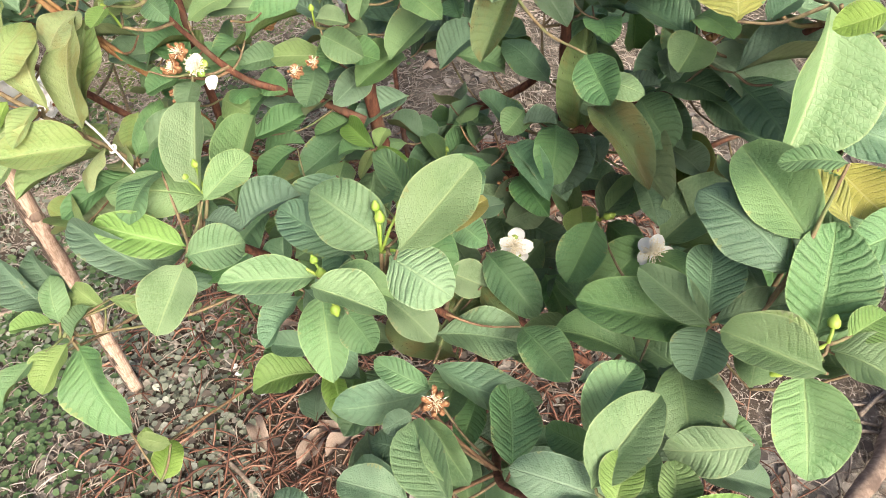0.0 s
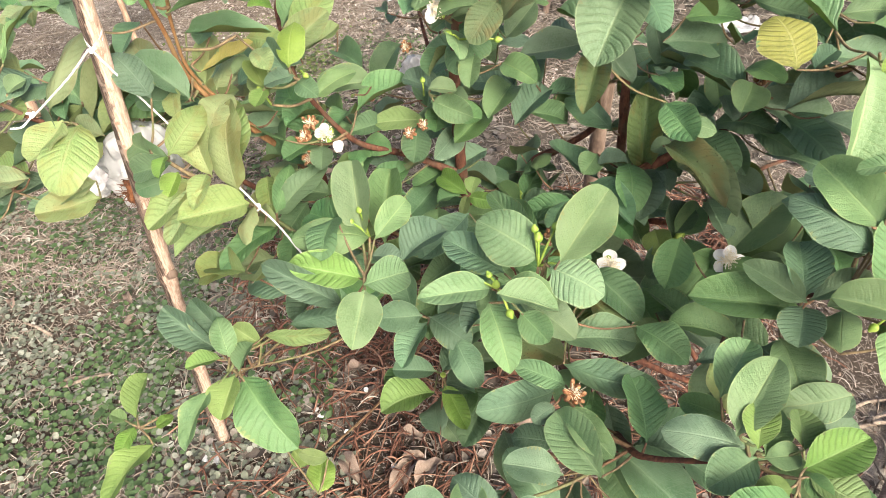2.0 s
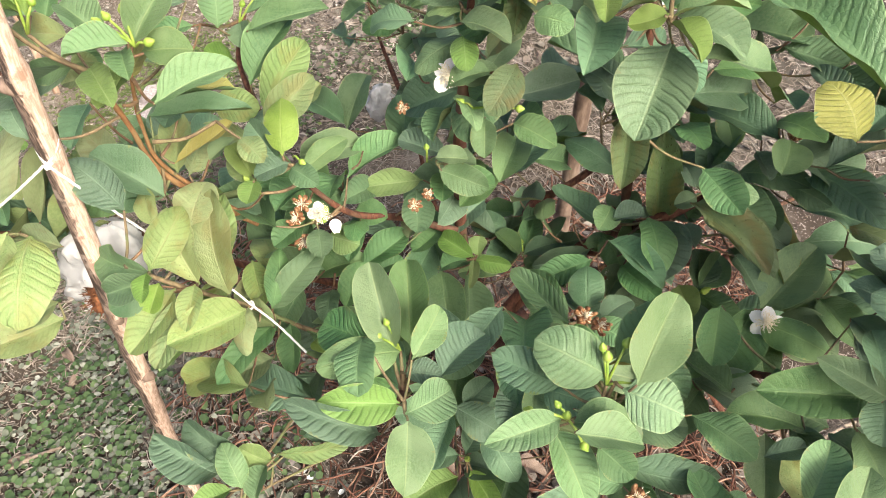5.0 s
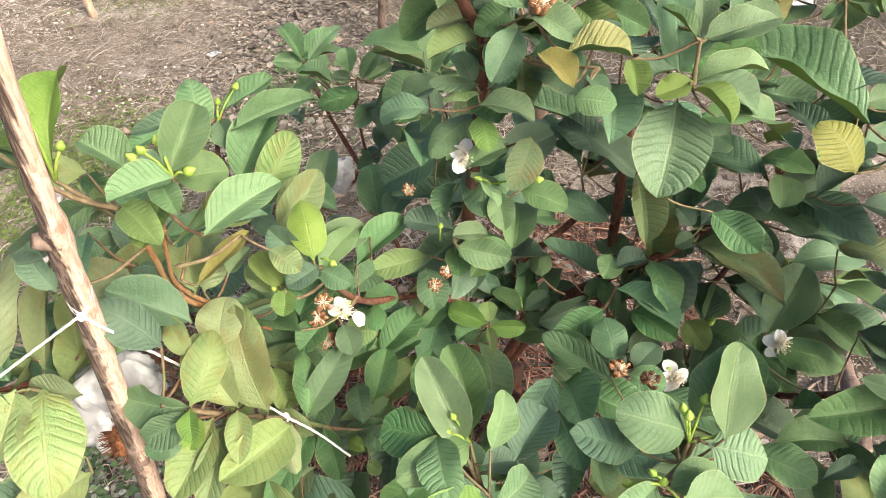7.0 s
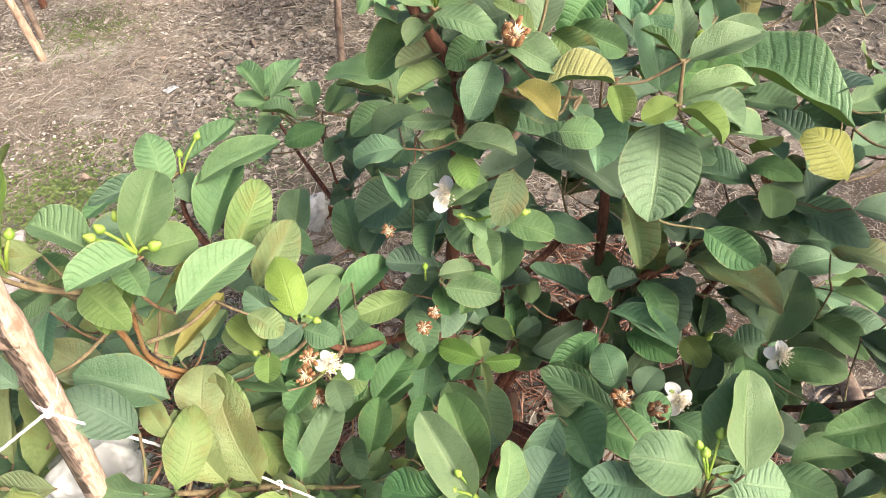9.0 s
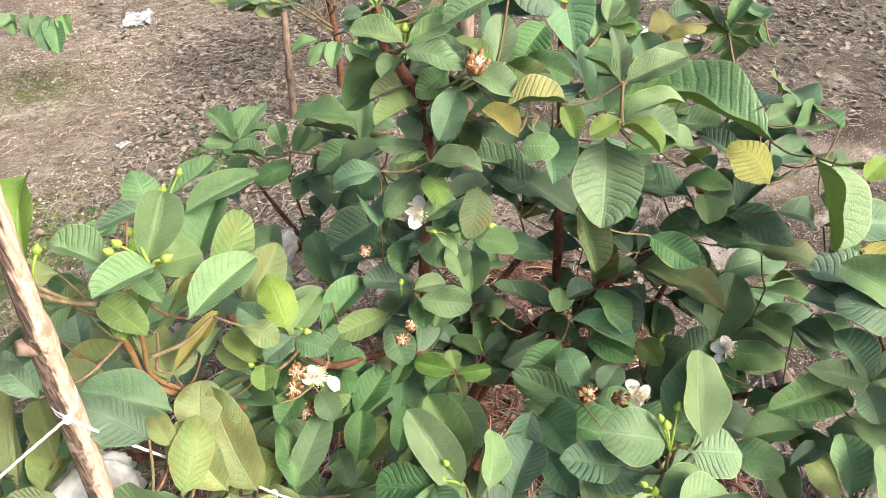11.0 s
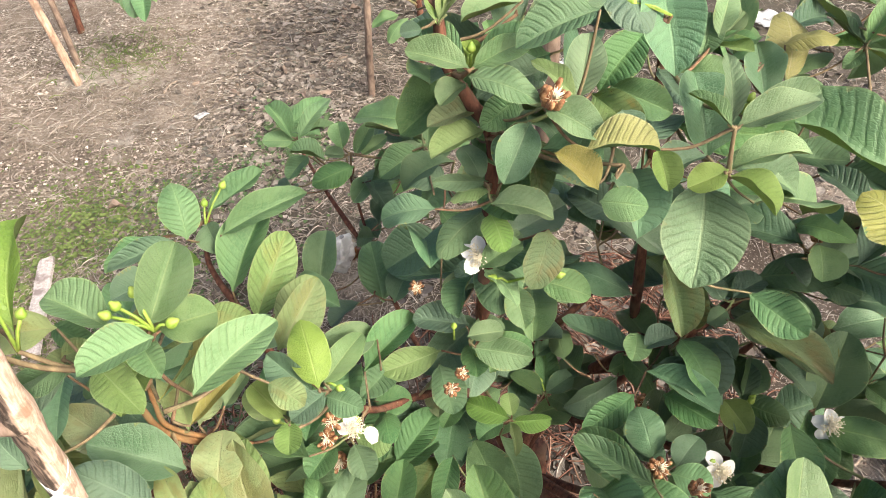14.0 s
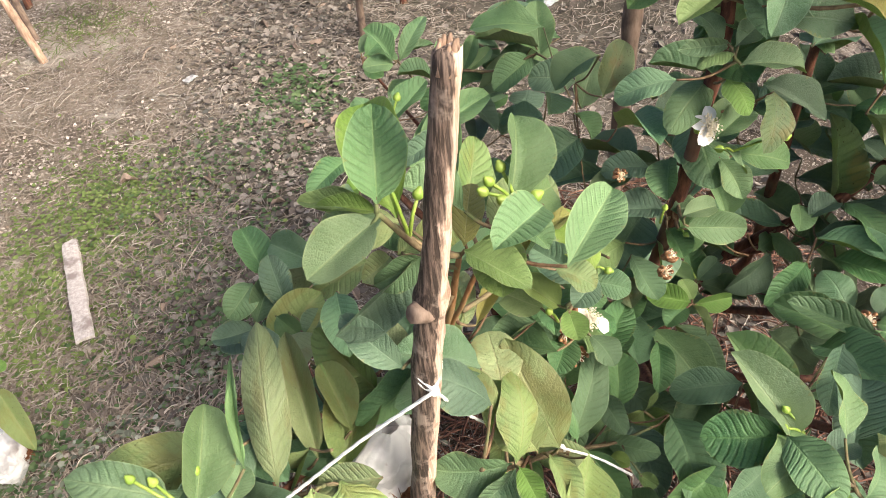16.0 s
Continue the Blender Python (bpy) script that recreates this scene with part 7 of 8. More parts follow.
leaf(shoot((.27, .361, .72), (.228, .386, .728), .6), 'mature', (.228, .386, .728), (.261, .466, .677), .05)
leaf(shoot((-.651, .726, .688), (-.685, .72, .703), .6), 'olive', (-.685, .72, .703), (-.646, .666, .717), .041)
leaf(shoot((.27, .361, .72), (.309, .354, .714), .6), 'shaded', (.309, .354, .714), (.347, .317, .674), .039)
leaf(shoot((.156, .845, .624), (.14, .866, .65), .6), 'mature', (.14, .866, .65), (.119, .943, .623), .048)
leaf(shoot((-.036, .87, .605), (.008, .869, .611), .6), 'shaded', (.008, .869, .611), (.003, .959, .581), .047)
leaf(shoot((-.223, .79, .604), (-.198, .773, .617), .6), 'mature', (-.198, .773, .617), (-.248, .744, .622), .034)
leaf(shoot((-.011, 1.154, .676), (-.022, 1.2, .675), .6), 'shaded', (-.022, 1.2, .675), (.03, 1.219, .648), .037)
leaf(shoot((-.073, .781, .959), (-.044, .789, .975), .6), 'shaded', (-.044, .789, .975), (-.095, .839, .962), .04)
leaf(shoot((.228, .315, .675), (.266, .305, .659), .6), 'mature', (.266, .305, .659), (.312, .287, .675), .029)
leaf(shoot((.138, .743, .721), (.168, .687, .714), .6), 'mature', (.168, .687, .714), (.164, .629, .723), .037)
leaf(shoot((.008, 1.066, .578), (.007, 1.058, .636), .6), 'mature', (.007, 1.058, .636), (-.046, .999, .649), .052)
leaf(shoot((.042, .697, .531), (.022, .726, .546), .6), 'mature', (.022, .726, .546), (.048, .777, .539), .031)
leaf(shoot((.037, .817, .632), (.008, .852, .675), .6), 'shaded', (.008, .852, .675), (.102, .862, .679), .055)
leaf(shoot((-.543, .781, .691), (-.557, .763, .673), .6), 'olive', (-.557, .763, .673), (-.595, .731, .664), .027)
leaf(shoot((.348, .504, .798), (.378, .51, .834), .6), 'mature', (.378, .51, .834), (.414, .583, .814), .042)
leaf(shoot((.265, .62, .687), (.262, .596, .682), .6), 'mature', (.262, .596, .682), (.297, .553, .675), .034)
leaf(shoot((.084, .803, 1.007), (.056, .817, .965), .6), 'shaded', (.056, .817, .965), (.095, .747, .973), .049)
leaf(shoot((.037, .817, .632), (.047, .825, .616), .6), 'shaded', (.047, .825, .616), (.111, .85, .593), .038)
leaf(shoot((.463, .786, .838), (.433, .839, .861), .6), 'shaded', (.433, .839, .861), (.51, .846, .853), .045)
leaf(shoot((.094, .644, .466), (.069, .691, .444), .6), 'mature', (.069, .691, .444), (.091, .63, .402), .046)
leaf(shoot((.183, .541, .43), (.181, .533, .436), .6), 'mature', (.181, .533, .436), (.258, .562, .443), .053)
leaf(shoot((.008, .852, .675), (.013, .817, .675), .6), 'mature', (.013, .817, .675), (.019, .76, .677), .036)
leaf(shoot((-.448, .645, .893), (-.467, .684, .908), .6), 'olive', (-.467, .684, .908), (-.518, .707, .9), .032)
leaf(shoot((.444, .752, .89), (.473, .702, .893), .6), 'shaded', (.473, .702, .893), (.51, .753, .893), .038)
leaf(shoot((.304, .571, .84), (.326, .543, .841), .6), 'mature', (.326, .543, .841), (.408, .551, .81), .045)
leaf(shoot((-.401, 1.03, .543), (-.421, 1.006, .522), .6), 'shaded', (-.421, 1.006, .522), (-.464, 1.046, .515), .033)
leaf(shoot((.348, .504, .798), (.345, .493, .758), .6), 'mature', (.345, .493, .758), (.369, .445, .758), .033)
leaf(shoot((.369, .868, .805), (.389, .802, .791), .6), 'mature', (.389, .802, .791), (.482, .795, .765), .048)
leaf(shoot((-.357, .58, .538), (-.401, .592, .52), .6), 'olive', (-.401, .592, .52), (-.464, .593, .499), .041)
leaf(shoot((.212, .79, .586), (.195, .874, .567), .6), 'shaded', (.195, .874, .567), (.177, .823, .622), .052)
leaf(shoot((.202, .247, .56), (.193, .172, .52), .6), 'shaded', (.193, .172, .52), (.224, .126, .518), .033)
leaf(shoot((-.075, .46, .588), (-.08, .434, .596), .6), 'shaded', (-.08, .434, .596), (-.029, .387, .607), .041)
leaf(shoot((.212, .66, .811), (.21, .598, .798), .6), 'shaded', (.21, .598, .798), (.199, .555, .82), .033)
leaf(shoot((.25, .602, .727), (.247, .623, .753), .6), 'mature', (.247, .623, .753), (.26, .565, .763), .035)
leaf(shoot((-.09, 1.136, .505), (-.084, 1.115, .52), .6), 'mature', (-.084, 1.115, .52), (-.077, 1.183, .509), .035)
leaf(shoot((-.357, .619, .574), (-.349, .59, .58), .6), 'olive', (-.349, .59, .58), (-.377, .636, .564), .031)
leaf(shoot((.148, .678, .509), (.16, .701, .477), .6), 'shaded', (.16, .701, .477), (.225, .674, .492), .045)
leaf(shoot((.162, .754, .905), (.199, .784, .885), .6), 'mature', (.199, .784, .885), (.258, .838, .872), .047)
leaf(shoot((-.09, 1.2, .6), (-.191, 1.194, .604), .6), 'shaded', (-.191, 1.194, .604), (-.202, 1.243, .596), .027)
leaf(shoot((.038, 1.167, .699), (.068, 1.142, .716), .6), 'shaded', (.068, 1.142, .716), (.095, 1.21, .693), .042)
leaf(shoot((.008, .869, .611), (.002, .843, .613), .6), 'shaded', (.002, .843, .613), (-.055, .876, .618), .041)
leaf(shoot((.027, .8, .497), (.011, .781, .501), .6), 'mature', (.011, .781, .501), (.067, .791, .497), .031)
leaf(shoot((.14, .866, .65), (.178, .913, .667), .6), 'shaded', (.178, .913, .667), (.227, .898, .655), .027)
leaf(shoot((.053, .77, .426), (.07, .785, .43), .6), 'shaded', (.07, .785, .43), (.111, .768, .452), .028)
leaf(shoot((.377, .899, .868), (.392, .881, .88), .6), 'mature', (.392, .881, .88), (.395, .925, .899), .026)
leaf(shoot((-.401, 1.03, .543), (-.367, .989, .568), .6), 'olive', (-.367, .989, .568), (-.446, 1.001, .548), .049)
leaf(shoot((.275, .538, .806), (.29, .545, .806), .6), 'shaded', (.29, .545, .806), (.358, .533, .803), .038)
leaf(shoot((-.106, .489, .346), (-.139, .494, .346), .6), 'shaded', (-.139, .494, .346), (-.102, .457, .372), .039)
leaf(shoot((.282, .775, .672), (.312, .757, .639), .6), 'shaded', (.312, .757, .639), (.242, .709, .605), .046)
leaf(shoot((-.607, .636, .607), (-.557, .601, .638), .6), 'olive', (-.557, .601, .638), (-.625, .579, .638), .043)
leaf(shoot((-.557, .601, .638), (-.554, .602, .663), .6), 'olive', (-.554, .602, .663), (-.607, .603, .639), .03)
leaf(shoot((.345, .606, .802), (.442, .627, .824), .6), 'spotted', (.442, .627, .824), (.515, .674, .787), .056)
leaf(shoot((.032, .8, .5), (.01, .79, .533), .6), 'shaded', (.01, .79, .533), (.021, .739, .575), .043)
leaf(shoot((.005, .598, .531), (-.03, .608, .515), .6), 'mature', (-.03, .608, .515), (.013, .56, .454), .048)
leaf(shoot((.473, .702, .893), (.47, .677, .862), .6), 'mature', (.47, .677, .862), (.503, .718, .848), .032)
leaf(shoot((.193, .172, .52), (.23, .203, .54), .6), 'mature', (.23, .203, .54), (.207, .124, .532), .051)
leaf(shoot((-.116, .225, .494), (-.084, .27, .445), .6), 'shaded', (-.084, .27, .445), (-.11, .218, .434), .035)
leaf(shoot((-.044, .789, .975), (-.061, .821, .982), .6), 'shaded', (-.061, .821, .982), (-.103, .859, .976), .034)
leaf(shoot((.042, .697, .531), (.041, .715, .519), .6), 'mature', (.041, .715, .519), (.053, .777, .487), .036)
leaf(shoot((-.668, .619, .644), (-.664, .636, .67), .6), 'shaded', (-.664, .636, .67), (-.65, .686, .643), .03)
leaf(shoot((-.057, .961, .572), (-.047, 1.019, .56), .6), 'mature', (-.047, 1.019, .56), (.034, 1.029, .515), .05)
leaf(shoot((.442, .627, .824), (.413, .572, .807), .6), 'shaded', (.413, .572, .807), (.459, .63, .811), .048)
leaf(shoot((-.125, 1.283, .559), (-.176, 1.274, .563), .6), 'shaded', (-.176, 1.274, .563), (-.185, 1.225, .569), .027)
leaf(shoot((-.244, .77, .615), (-.244, .791, .625), .6), 'mature', (-.244, .791, .625), (-.266, .723, .644), .041)
leaf(shoot((.333, .608, .537), (.364, .645, .538), .6), 'mature', (.364, .645, .538), (.303, .604, .529), .04)
leaf(shoot((.547, .798, .879), (.529, .798, .903), .6), 'mature', (.529, .798, .903), (.482, .769, .812), .051)
leaf(shoot((.05, .365, .458), (.038, .38, .463), .6), 'mature', (.038, .38, .463), (.017, .326, .451), .029)
leaf(shoot((-.027, .775, .481), (-.05, .767, .484), .6), 'mature', (-.05, .767, .484), (-.102, .762, .472), .028)
leaf(shoot((.067, .719, .539), (.08, .705, .51), .6), 'mature', (.08, .705, .51), (.132, .715, .498), .027)
leaf(shoot((.057, .823, .597), (.069, .827, .619), .6), 'shaded', (.069, .827, .619), (.09, .872, .601), .031)
leaf(shoot((.013, .78, .955), (.035, .766, .974), .6), 'shaded', (.035, .766, .974), (-.012, .722, .975), .035)
leaf(shoot((-.139, .494, .346), (-.193, .531, .347), .6), 'mature', (-.193, .531, .347), (-.212, .477, .337), .035)
leaf(shoot((-.044, .958, .694), (-.023, 1.037, .758), .6), 'mature', (-.023, 1.037, .758), (-.086, 1.111, .752), .052)
leaf(shoot((-.664, .636, .67), (-.651, .64, .654), .6), 'olive', (-.651, .64, .654), (-.705, .668, .645), .032)
leaf(shoot((.202, .247, .56), (.172, .228, .532), .6), 'mature', (.172, .228, .532), (.189, .183, .544), .033)
leaf(shoot((.129, .738, .797), (.113, .717, .792), .6), 'mature', (.113, .717, .792), (.162, .768, .776), .038)
leaf(shoot((.084, .803, 1.007), (.099, .794, .991), .6), 'shaded', (.099, .794, .991), (.057, .837, .992), .033)
leaf(shoot((-.51, .885, .629), (-.544, .848, .665), .6), 'shaded', (-.544, .848, .665), (-.568, .894, .658), .029)
leaf(shoot((-.607, .636, .607), (-.645, .676, .622), .6), 'shaded', (-.645, .676, .622), (-.716, .622, .601), .05)
# buds on short stalks
bud((-.049, .372, .687), (-.033, .384, .724))
bud((-.049, .372, .687), (-.049, .381, .713))
bud((-.049, .372, .687), (-.052, .387, .72))
bud((-.049, .372, .687), (-.029, .362, .697))
bud((-.093, .348, .684), (-.123, .359, .691))
bud((-.093, .348, .684), (-.099, .357, .692))
bud((-.093, .348, .684), (-.094, .35, .685))
bud((-.093, .348, .684), (-.084, .331, .67))
bud((-.219, .473, .653), (-.228, .49, .676))
bud((-.219, .473, .653), (-.237, .483, .667))
bud((.181, .569, .527), (.178, .569, .53))
bud((.181, .569, .527), (.19, .567, .536))
bud((-.142, .486, .38), (-.142, .483, .383))
bud((.248, .259, .722), (.252, .268, .729))
bud((.27, .361, .72), (.273, .366, .735))
bud((.248, .259, .722), (.223, .253, .702))
bud((.073, .146, .595), (.067, .148, .594))
bud((-.404, .637, .916), (-.407, .649, .941))
bud((-.404, .637, .916), (-.426, .642, .937))
bud((-.404, .637, .916), (-.415, .637, .927))
bud((-.404, .637, .916), (-.394, .634, .92))
bud((-.404, .637, .916), (-.419, .645, .939))
bud((-.483, .644, .933), (-.485, .663, .979))
bud((-.483, .644, .933), (-.472, .647, .956))
bud((-.342, .93, .783), (-.312, .953, .809))
bud((-.342, .93, .783), (-.336, .946, .797))
bud((-.098, .675, .786), (-.108, .681, .79))
bud((-.114, .711, .801), (-.117, .716, .804))
bud((-.143, .711, .692), (-.144, .708, .715))
bud((-.125, .699, .68), (-.126, .69, .681))
bud((-.098, .675, .786), (-.057, .651, .795))
bud((.18, .567, .529), (.176, .566, .532))
bud((.18, .567, .529), (.185, .564, .538))
bud((.004, .74, .476), (.005, .751, .483))
bud((-.106, .725, .993), (-.104, .727, 1.008))
bud((.099, .715, .996), (.064, .737, 1.007))
bud((.099, .715, .996), (.07, .733, 1.008))
bud((.074, .593, .959), (.08, .594, .969))
bud((-.671, .659, .775), (-.691, .685, .813))
bud((-.671, .659, .775), (-.681, .68, .804))
bud((-.671, .659, .775), (-.658, .676, .796))
bud((-.671, .659, .775), (-.701, .618, .754))
bud((-.295, .664, .762), (-.288, .656, .761))
bud((-.336, .663, .719), (-.346, .664, .739))
# -- end of the shoots --
finish_shoots()

# ---- flowers ----
def petal_mesh(seed):
    r = random.Random(seed)
    v, f, n, m = [], [], 7, 6
    for layer in (0, 1):
        for i in range(n + 1):
            for k in range(m + 1):
                s, u = i / n, 2 * k / m - 1
                half = 0.40 * math.sin(math.pi * min(1, 0.08 + 0.88 * s ** 1.25)) ** 0.55
                z = 0.22 * s - 0.36 * s * s + 0.30 * u * u * half + 0.05 * math.sin(6 * s + seed + 3 * u) - 0.012 * layer
                v.append((u * half, s, z))
    w = (n + 1) * (m + 1)
    for i in range(n):
        for k in range(m):
            a = i * (m + 1) + k
            f += [(a, a + 1, a + m + 2, a + m + 1), (w + a + m + 1, w + a + m + 2, w + a + 1, w + a)]
    me = bpy.data.meshes.new("petal")
    me.from_pydata(v, [], f)
    me.polygons.foreach_set("use_smooth", [True] * len(me.polygons))
    me.materials.append(PETAL)
    return me


PETALS = [petal_mesh(i) for i in range(4)]


def ball(bm, at, rx, rz, u=10, v=8):
    made = bmesh.ops.create_uvsphere(bm, u_segments=u, v_segments=v, radius=1.0)
    bmesh.ops.transform(bm, matrix=Matrix.Translation(at) @ Matrix.Diagonal((rx, rx, rz, 1)), verts=made["verts"])
    return made["verts"]


def add_tube(bm, line, r0, r1, sides=6):
    v, f = tube([Vector(q) for q in line], r0, r1, sides)
    vs = [bm.verts.new(q) for q in v]
    for q in f:
        bm.faces.new([vs[i] for i in q])


def aim(at, facing):
    m = Vector(facing).to_track_quat("Z", "Y").to_matrix().to_4x4()
    m.translation = local(at)
    return m


def flower(at, facing, size=0.021, petals=5, open_to=1.0, label="", seed=0):
    """An open guava flower: calyx and stalk, broad white petals, a tuft of stamens."""
    r = random.Random(seed)
    bm = bmesh.new()
    ball(bm, (0, 0, -0.006), 0.0052, 0.0065)
    add_tube(bm, ((0, 0, -0.010), (0.002, 0.001, -0.02), (0.006, 0.003, -0.034)), 0.0018, 0.0015)
    for k in range(4):
        a = k * math.pi / 2 + 0.4
        vs = ball(bm, (math.cos(a) * 0.008, math.sin(a) * 0.008, -0.004), 0.005, 0.0012, 8, 4)
    ob = part("flower", bm, BUD, bush, label or "open white guava flower with a tuft of cream stamens")
    ob.matrix_basis = aim(at, facing)
    for k in range(petals):
        p = new("petal", PETALS[(k + seed) % 4])
        p.parent = ob
        s = size * r.uniform(0.88, 1.1)
        p.matrix_basis = Matrix.Rotation(2 * math.pi * k / 5 + r.uniform(-0.15, 0.15), 4, "Z") @ Matrix.Rotation(radians(r.uniform(-25, 35)), 4, "X") @ Matrix.Diagonal((s * 1.05, s, s, 1))
    bm = bmesh.new()
    for _ in range(150):
        a, t = r.uniform(0, 6.283), r.uniform(0.0, 1.05)
        d = Vector((math.cos(a) * math.sin(t), math.sin(a) * math.sin(t), math.cos(t)))
        ln = r.uniform(0.009, 0.017)
        add_tube(bm, (d * 0.001, d * ln * 0.6 + Vector((0, 0, 0.001)), d * ln), 0.00025, 0.0002, 3)
        bmesh.ops.create_cube(bm, size=0.0011, matrix=Matrix.Translation(d * ln))
    part("stamen_tuft", bm, STAMEN, ob, "cream stamen tuft")
    return ob


def wilted(at, facing, size=0.012, seed=0, label=""):
    """A spent flower: curled brown sepals round a dry tuft."""
    r = random.Random(seed)
    bm = bmesh.new()
    ball(bm, (0, 0, -0.004), size * 0.42, size * 0.55)
    for k in range(7):
        a = k * 0.9 + r.uniform(-0.3, 0.3)
        d = Vector((math.cos(a), math.sin(a), 0))
        pts = [d * size * 0.25, d * size * r.uniform(0.55, 0.75) + Vector((0, 0, size * 0.25)), d * size * r.uniform(0.35, 0.85) + Vector((0, 0, size * r.uniform(0.5, 1.0)))]
        add_tube(bm, glide(pts, 3), size * 0.26, size * 0.14, 6)
    ob = part("wilted_flower", bm, WILTED, bush, label or "spent flower with curled brown sepals")
    ob.matrix_basis = aim(at, facing)
    bm = bmesh.new()
    for _ in range(44):
        a, t = r.uniform(0, 6.283), r.uniform(0, 0.9)
        d = Vector((math.cos(a) * math.sin(t), math.sin(a) * math.sin(t), math.cos(t)))
        add_tube(bm, (d * 0.001, d * size * 0.5, d * size * r.uniform(0.7, 1.0) + Vector((r.uniform(-1, 1), r.uniform(-1, 1), 0)) * size * 0.15), 0.0004, 0.0003, 3)
    part("dry_tuft", bm, STAMEN, ob)
    return ob


flower((0.218, 0.484, 0.566), (-0.35, -0.55, 0.75), 0.021, 5, seed=1)
flower((0.078, 0.508, 0.549), (-0.2, -0.75, 0.6), 0.020, 5, seed=2)
flower((-0.278, 0.683, 0.660), (0.1, -0.75, 0.65), 0.016, 2, seed=3, label="fading white flower, mostly a tuft of stamens")
flower((-0.121, 0.694, 0.818), (-0.35, -0.8, 0.45), 0.019, 3, seed=4, label="half-fallen white flower with three petals left")
for i, (at, facing, size) in enumerate((
        ((-0.304, 0.684, 0.657), (-0.4, -0.6, 0.7), 0.012), ((-0.300, 0.672, 0.632), (-0.3, -0.8, 0.3), 0.013), ((-0.296, 0.690, 0.672), (-0.1, -0.6, 0.8), 0.013),
        ((-0.007, 0.329, 0.532), (0.0, -0.5, 0.85), 0.016), ((-0.070, 0.658, 0.985), (0.1, -0.5, 0.9), 0.015),
        ((0.256, 0.600, 0.748), (-0.2, -0.4, 0.9), 0.012), ((-0.218, 0.795, 0.650), (-0.1, -0.4, 0.9), 0.013),
        ((-0.213, 0.770, 0.612), (0.1, -0.6, 0.8), 0.012), ((-0.165, 0.680, 0.655), (-0.2, -0.7, 0.5), 0.011),
        ((-0.148, 0.690, 0.660), (0.2, -0.7, 0.6), 0.010), ((0.078, 0.634, 0.524), (0, -0.6, 0.8), 0.014),
        ((0.005, 0.530, 0.578), (0, -0.5, 0.9), 0.015), ((-0.162, 0.760, 0.740), (-0.2, -0.6, 0.5), 0.010),
        ((-0.010, 0.470, 0.640), (0, -0.6, 0.8), 0.013))):
    wilted(at, facing, size, seed=i)
petal = new("fallen_petal", PETALS[1])
petal.matrix_world = Matrix.Translation((-0.262, 0.667, 0.640)) @ Matrix.Rotation(0.6, 4, "X") @ Matrix.Diagonal((0.018, 0.018, 0.018, 1))
tagged(petal, "loose white petal lying on a green leaf", "petal")


# ---- stakes, cane and string ----
def stake(name, label, mat, r0, r1, *points, cut=0.3, knots=0.35, category="stake", seed=0, bulges=(), stubs=()):
    line = glide(points, 9)
    v, f = tube(line, r0, r1, 14, 0.16, knots)
    for i, c in enumerate(line):
        for height, more in bulges:
            k = more * math.exp(-((c.z - height) / 0.016) ** 2)
            for j in range(i * 14, i * 14 + 14):
                v[j] = c + (v[j] - c) * (1 + k * (0.6 + 0.7 * noise.noise(v[j] * 40)))
    top = (line[-1] - line[-2]).normalized()
    r = random.Random(seed)
    for k in range(len(v) - 14, len(v)):
        v[k] = v[k] + top * r.uniform(-cut, cut) * r1
    base = Vector(points[0])
    if not stubs:
        ob = mesh_object(name, [q - base for q in v], f, mat)
        ob.location = base
        return tagged(ob, label, category)
    ob = new(name)
    ob.location = base
    mesh_object("shaft", [q - base for q in v], f, mat, ob)
    for height, a, ln in stubs:
        c = min(line, key=lambda q: abs(q.z - height)) - base
        d = Vector((math.cos(a), math.sin(a), 0.5)).normalized()
        v2, f2 = tube([c, c + d * ln * 0.6, c + d * ln], r0 * 0.75, r0 * 0.45, 9, 0.3)
        mesh_object("branch_stub", v2, f2, OLD_STAKE, ob)
    tip = line[-1] - base
    for k in range(9):
        a = k * 0.7
        root = tip + Vector((math.cos(a), math.sin(a), 0)) * r1 * 0.6
        v2, f2 = tube([root - top * 0.01, root + top * r.uniform(-0.004, 0.001), root + top * r.uniform(0.001, 0.006)], r1 * 0.5, r1 * 0.12, 5)
        tagged(mesh_object("splinter", v2, f2, STAKE, ob), "pale splintered wood")
    return tagged(ob, label, category)


stake("wooden_stake", "upright half-stripped wooden stake with dark bark streaks, tied with string", HALF_STRIPPED_LIT, 0.0128, 0.0066,
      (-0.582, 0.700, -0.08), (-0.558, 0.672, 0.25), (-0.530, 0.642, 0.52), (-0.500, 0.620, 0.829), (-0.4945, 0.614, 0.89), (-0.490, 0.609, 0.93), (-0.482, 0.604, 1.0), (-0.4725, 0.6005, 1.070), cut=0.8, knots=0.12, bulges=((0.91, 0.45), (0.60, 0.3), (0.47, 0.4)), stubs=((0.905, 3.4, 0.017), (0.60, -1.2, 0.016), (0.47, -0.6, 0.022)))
stake("wooden_stake", "thin grey wooden stake standing behind the path", OLD_STAKE, 0.013, 0.011, (0.398, 2.46, -0.03), (0.412, 2.46, 0.2), (0.432, 2.46, 0.44))
stake("wooden_stake", "weathered grey-brown post standing behind the bush", OLD_STAKE, 0.017, 0.015, (0.232, 1.107, -0.05), (0.237, 1.107, 0.4), (0.242, 1.107, 0.86))
stake("leaning_stake", "leaning pale stake propping a neighbouring bush", STAKE, 0.015, 0.013, (-0.556, 3.13, 0.0), (-0.580, 3.13, 0.28), (-0.612, 3.13, 0.58))
stake("leaning_stake", "dark leaning stick beside a pale stake", OLD_STAKE, 0.013, 0.011, (-0.543, 3.30, 0.0), (-0.546, 3.30, 0.30), (-0.552, 3.30, 0.56))
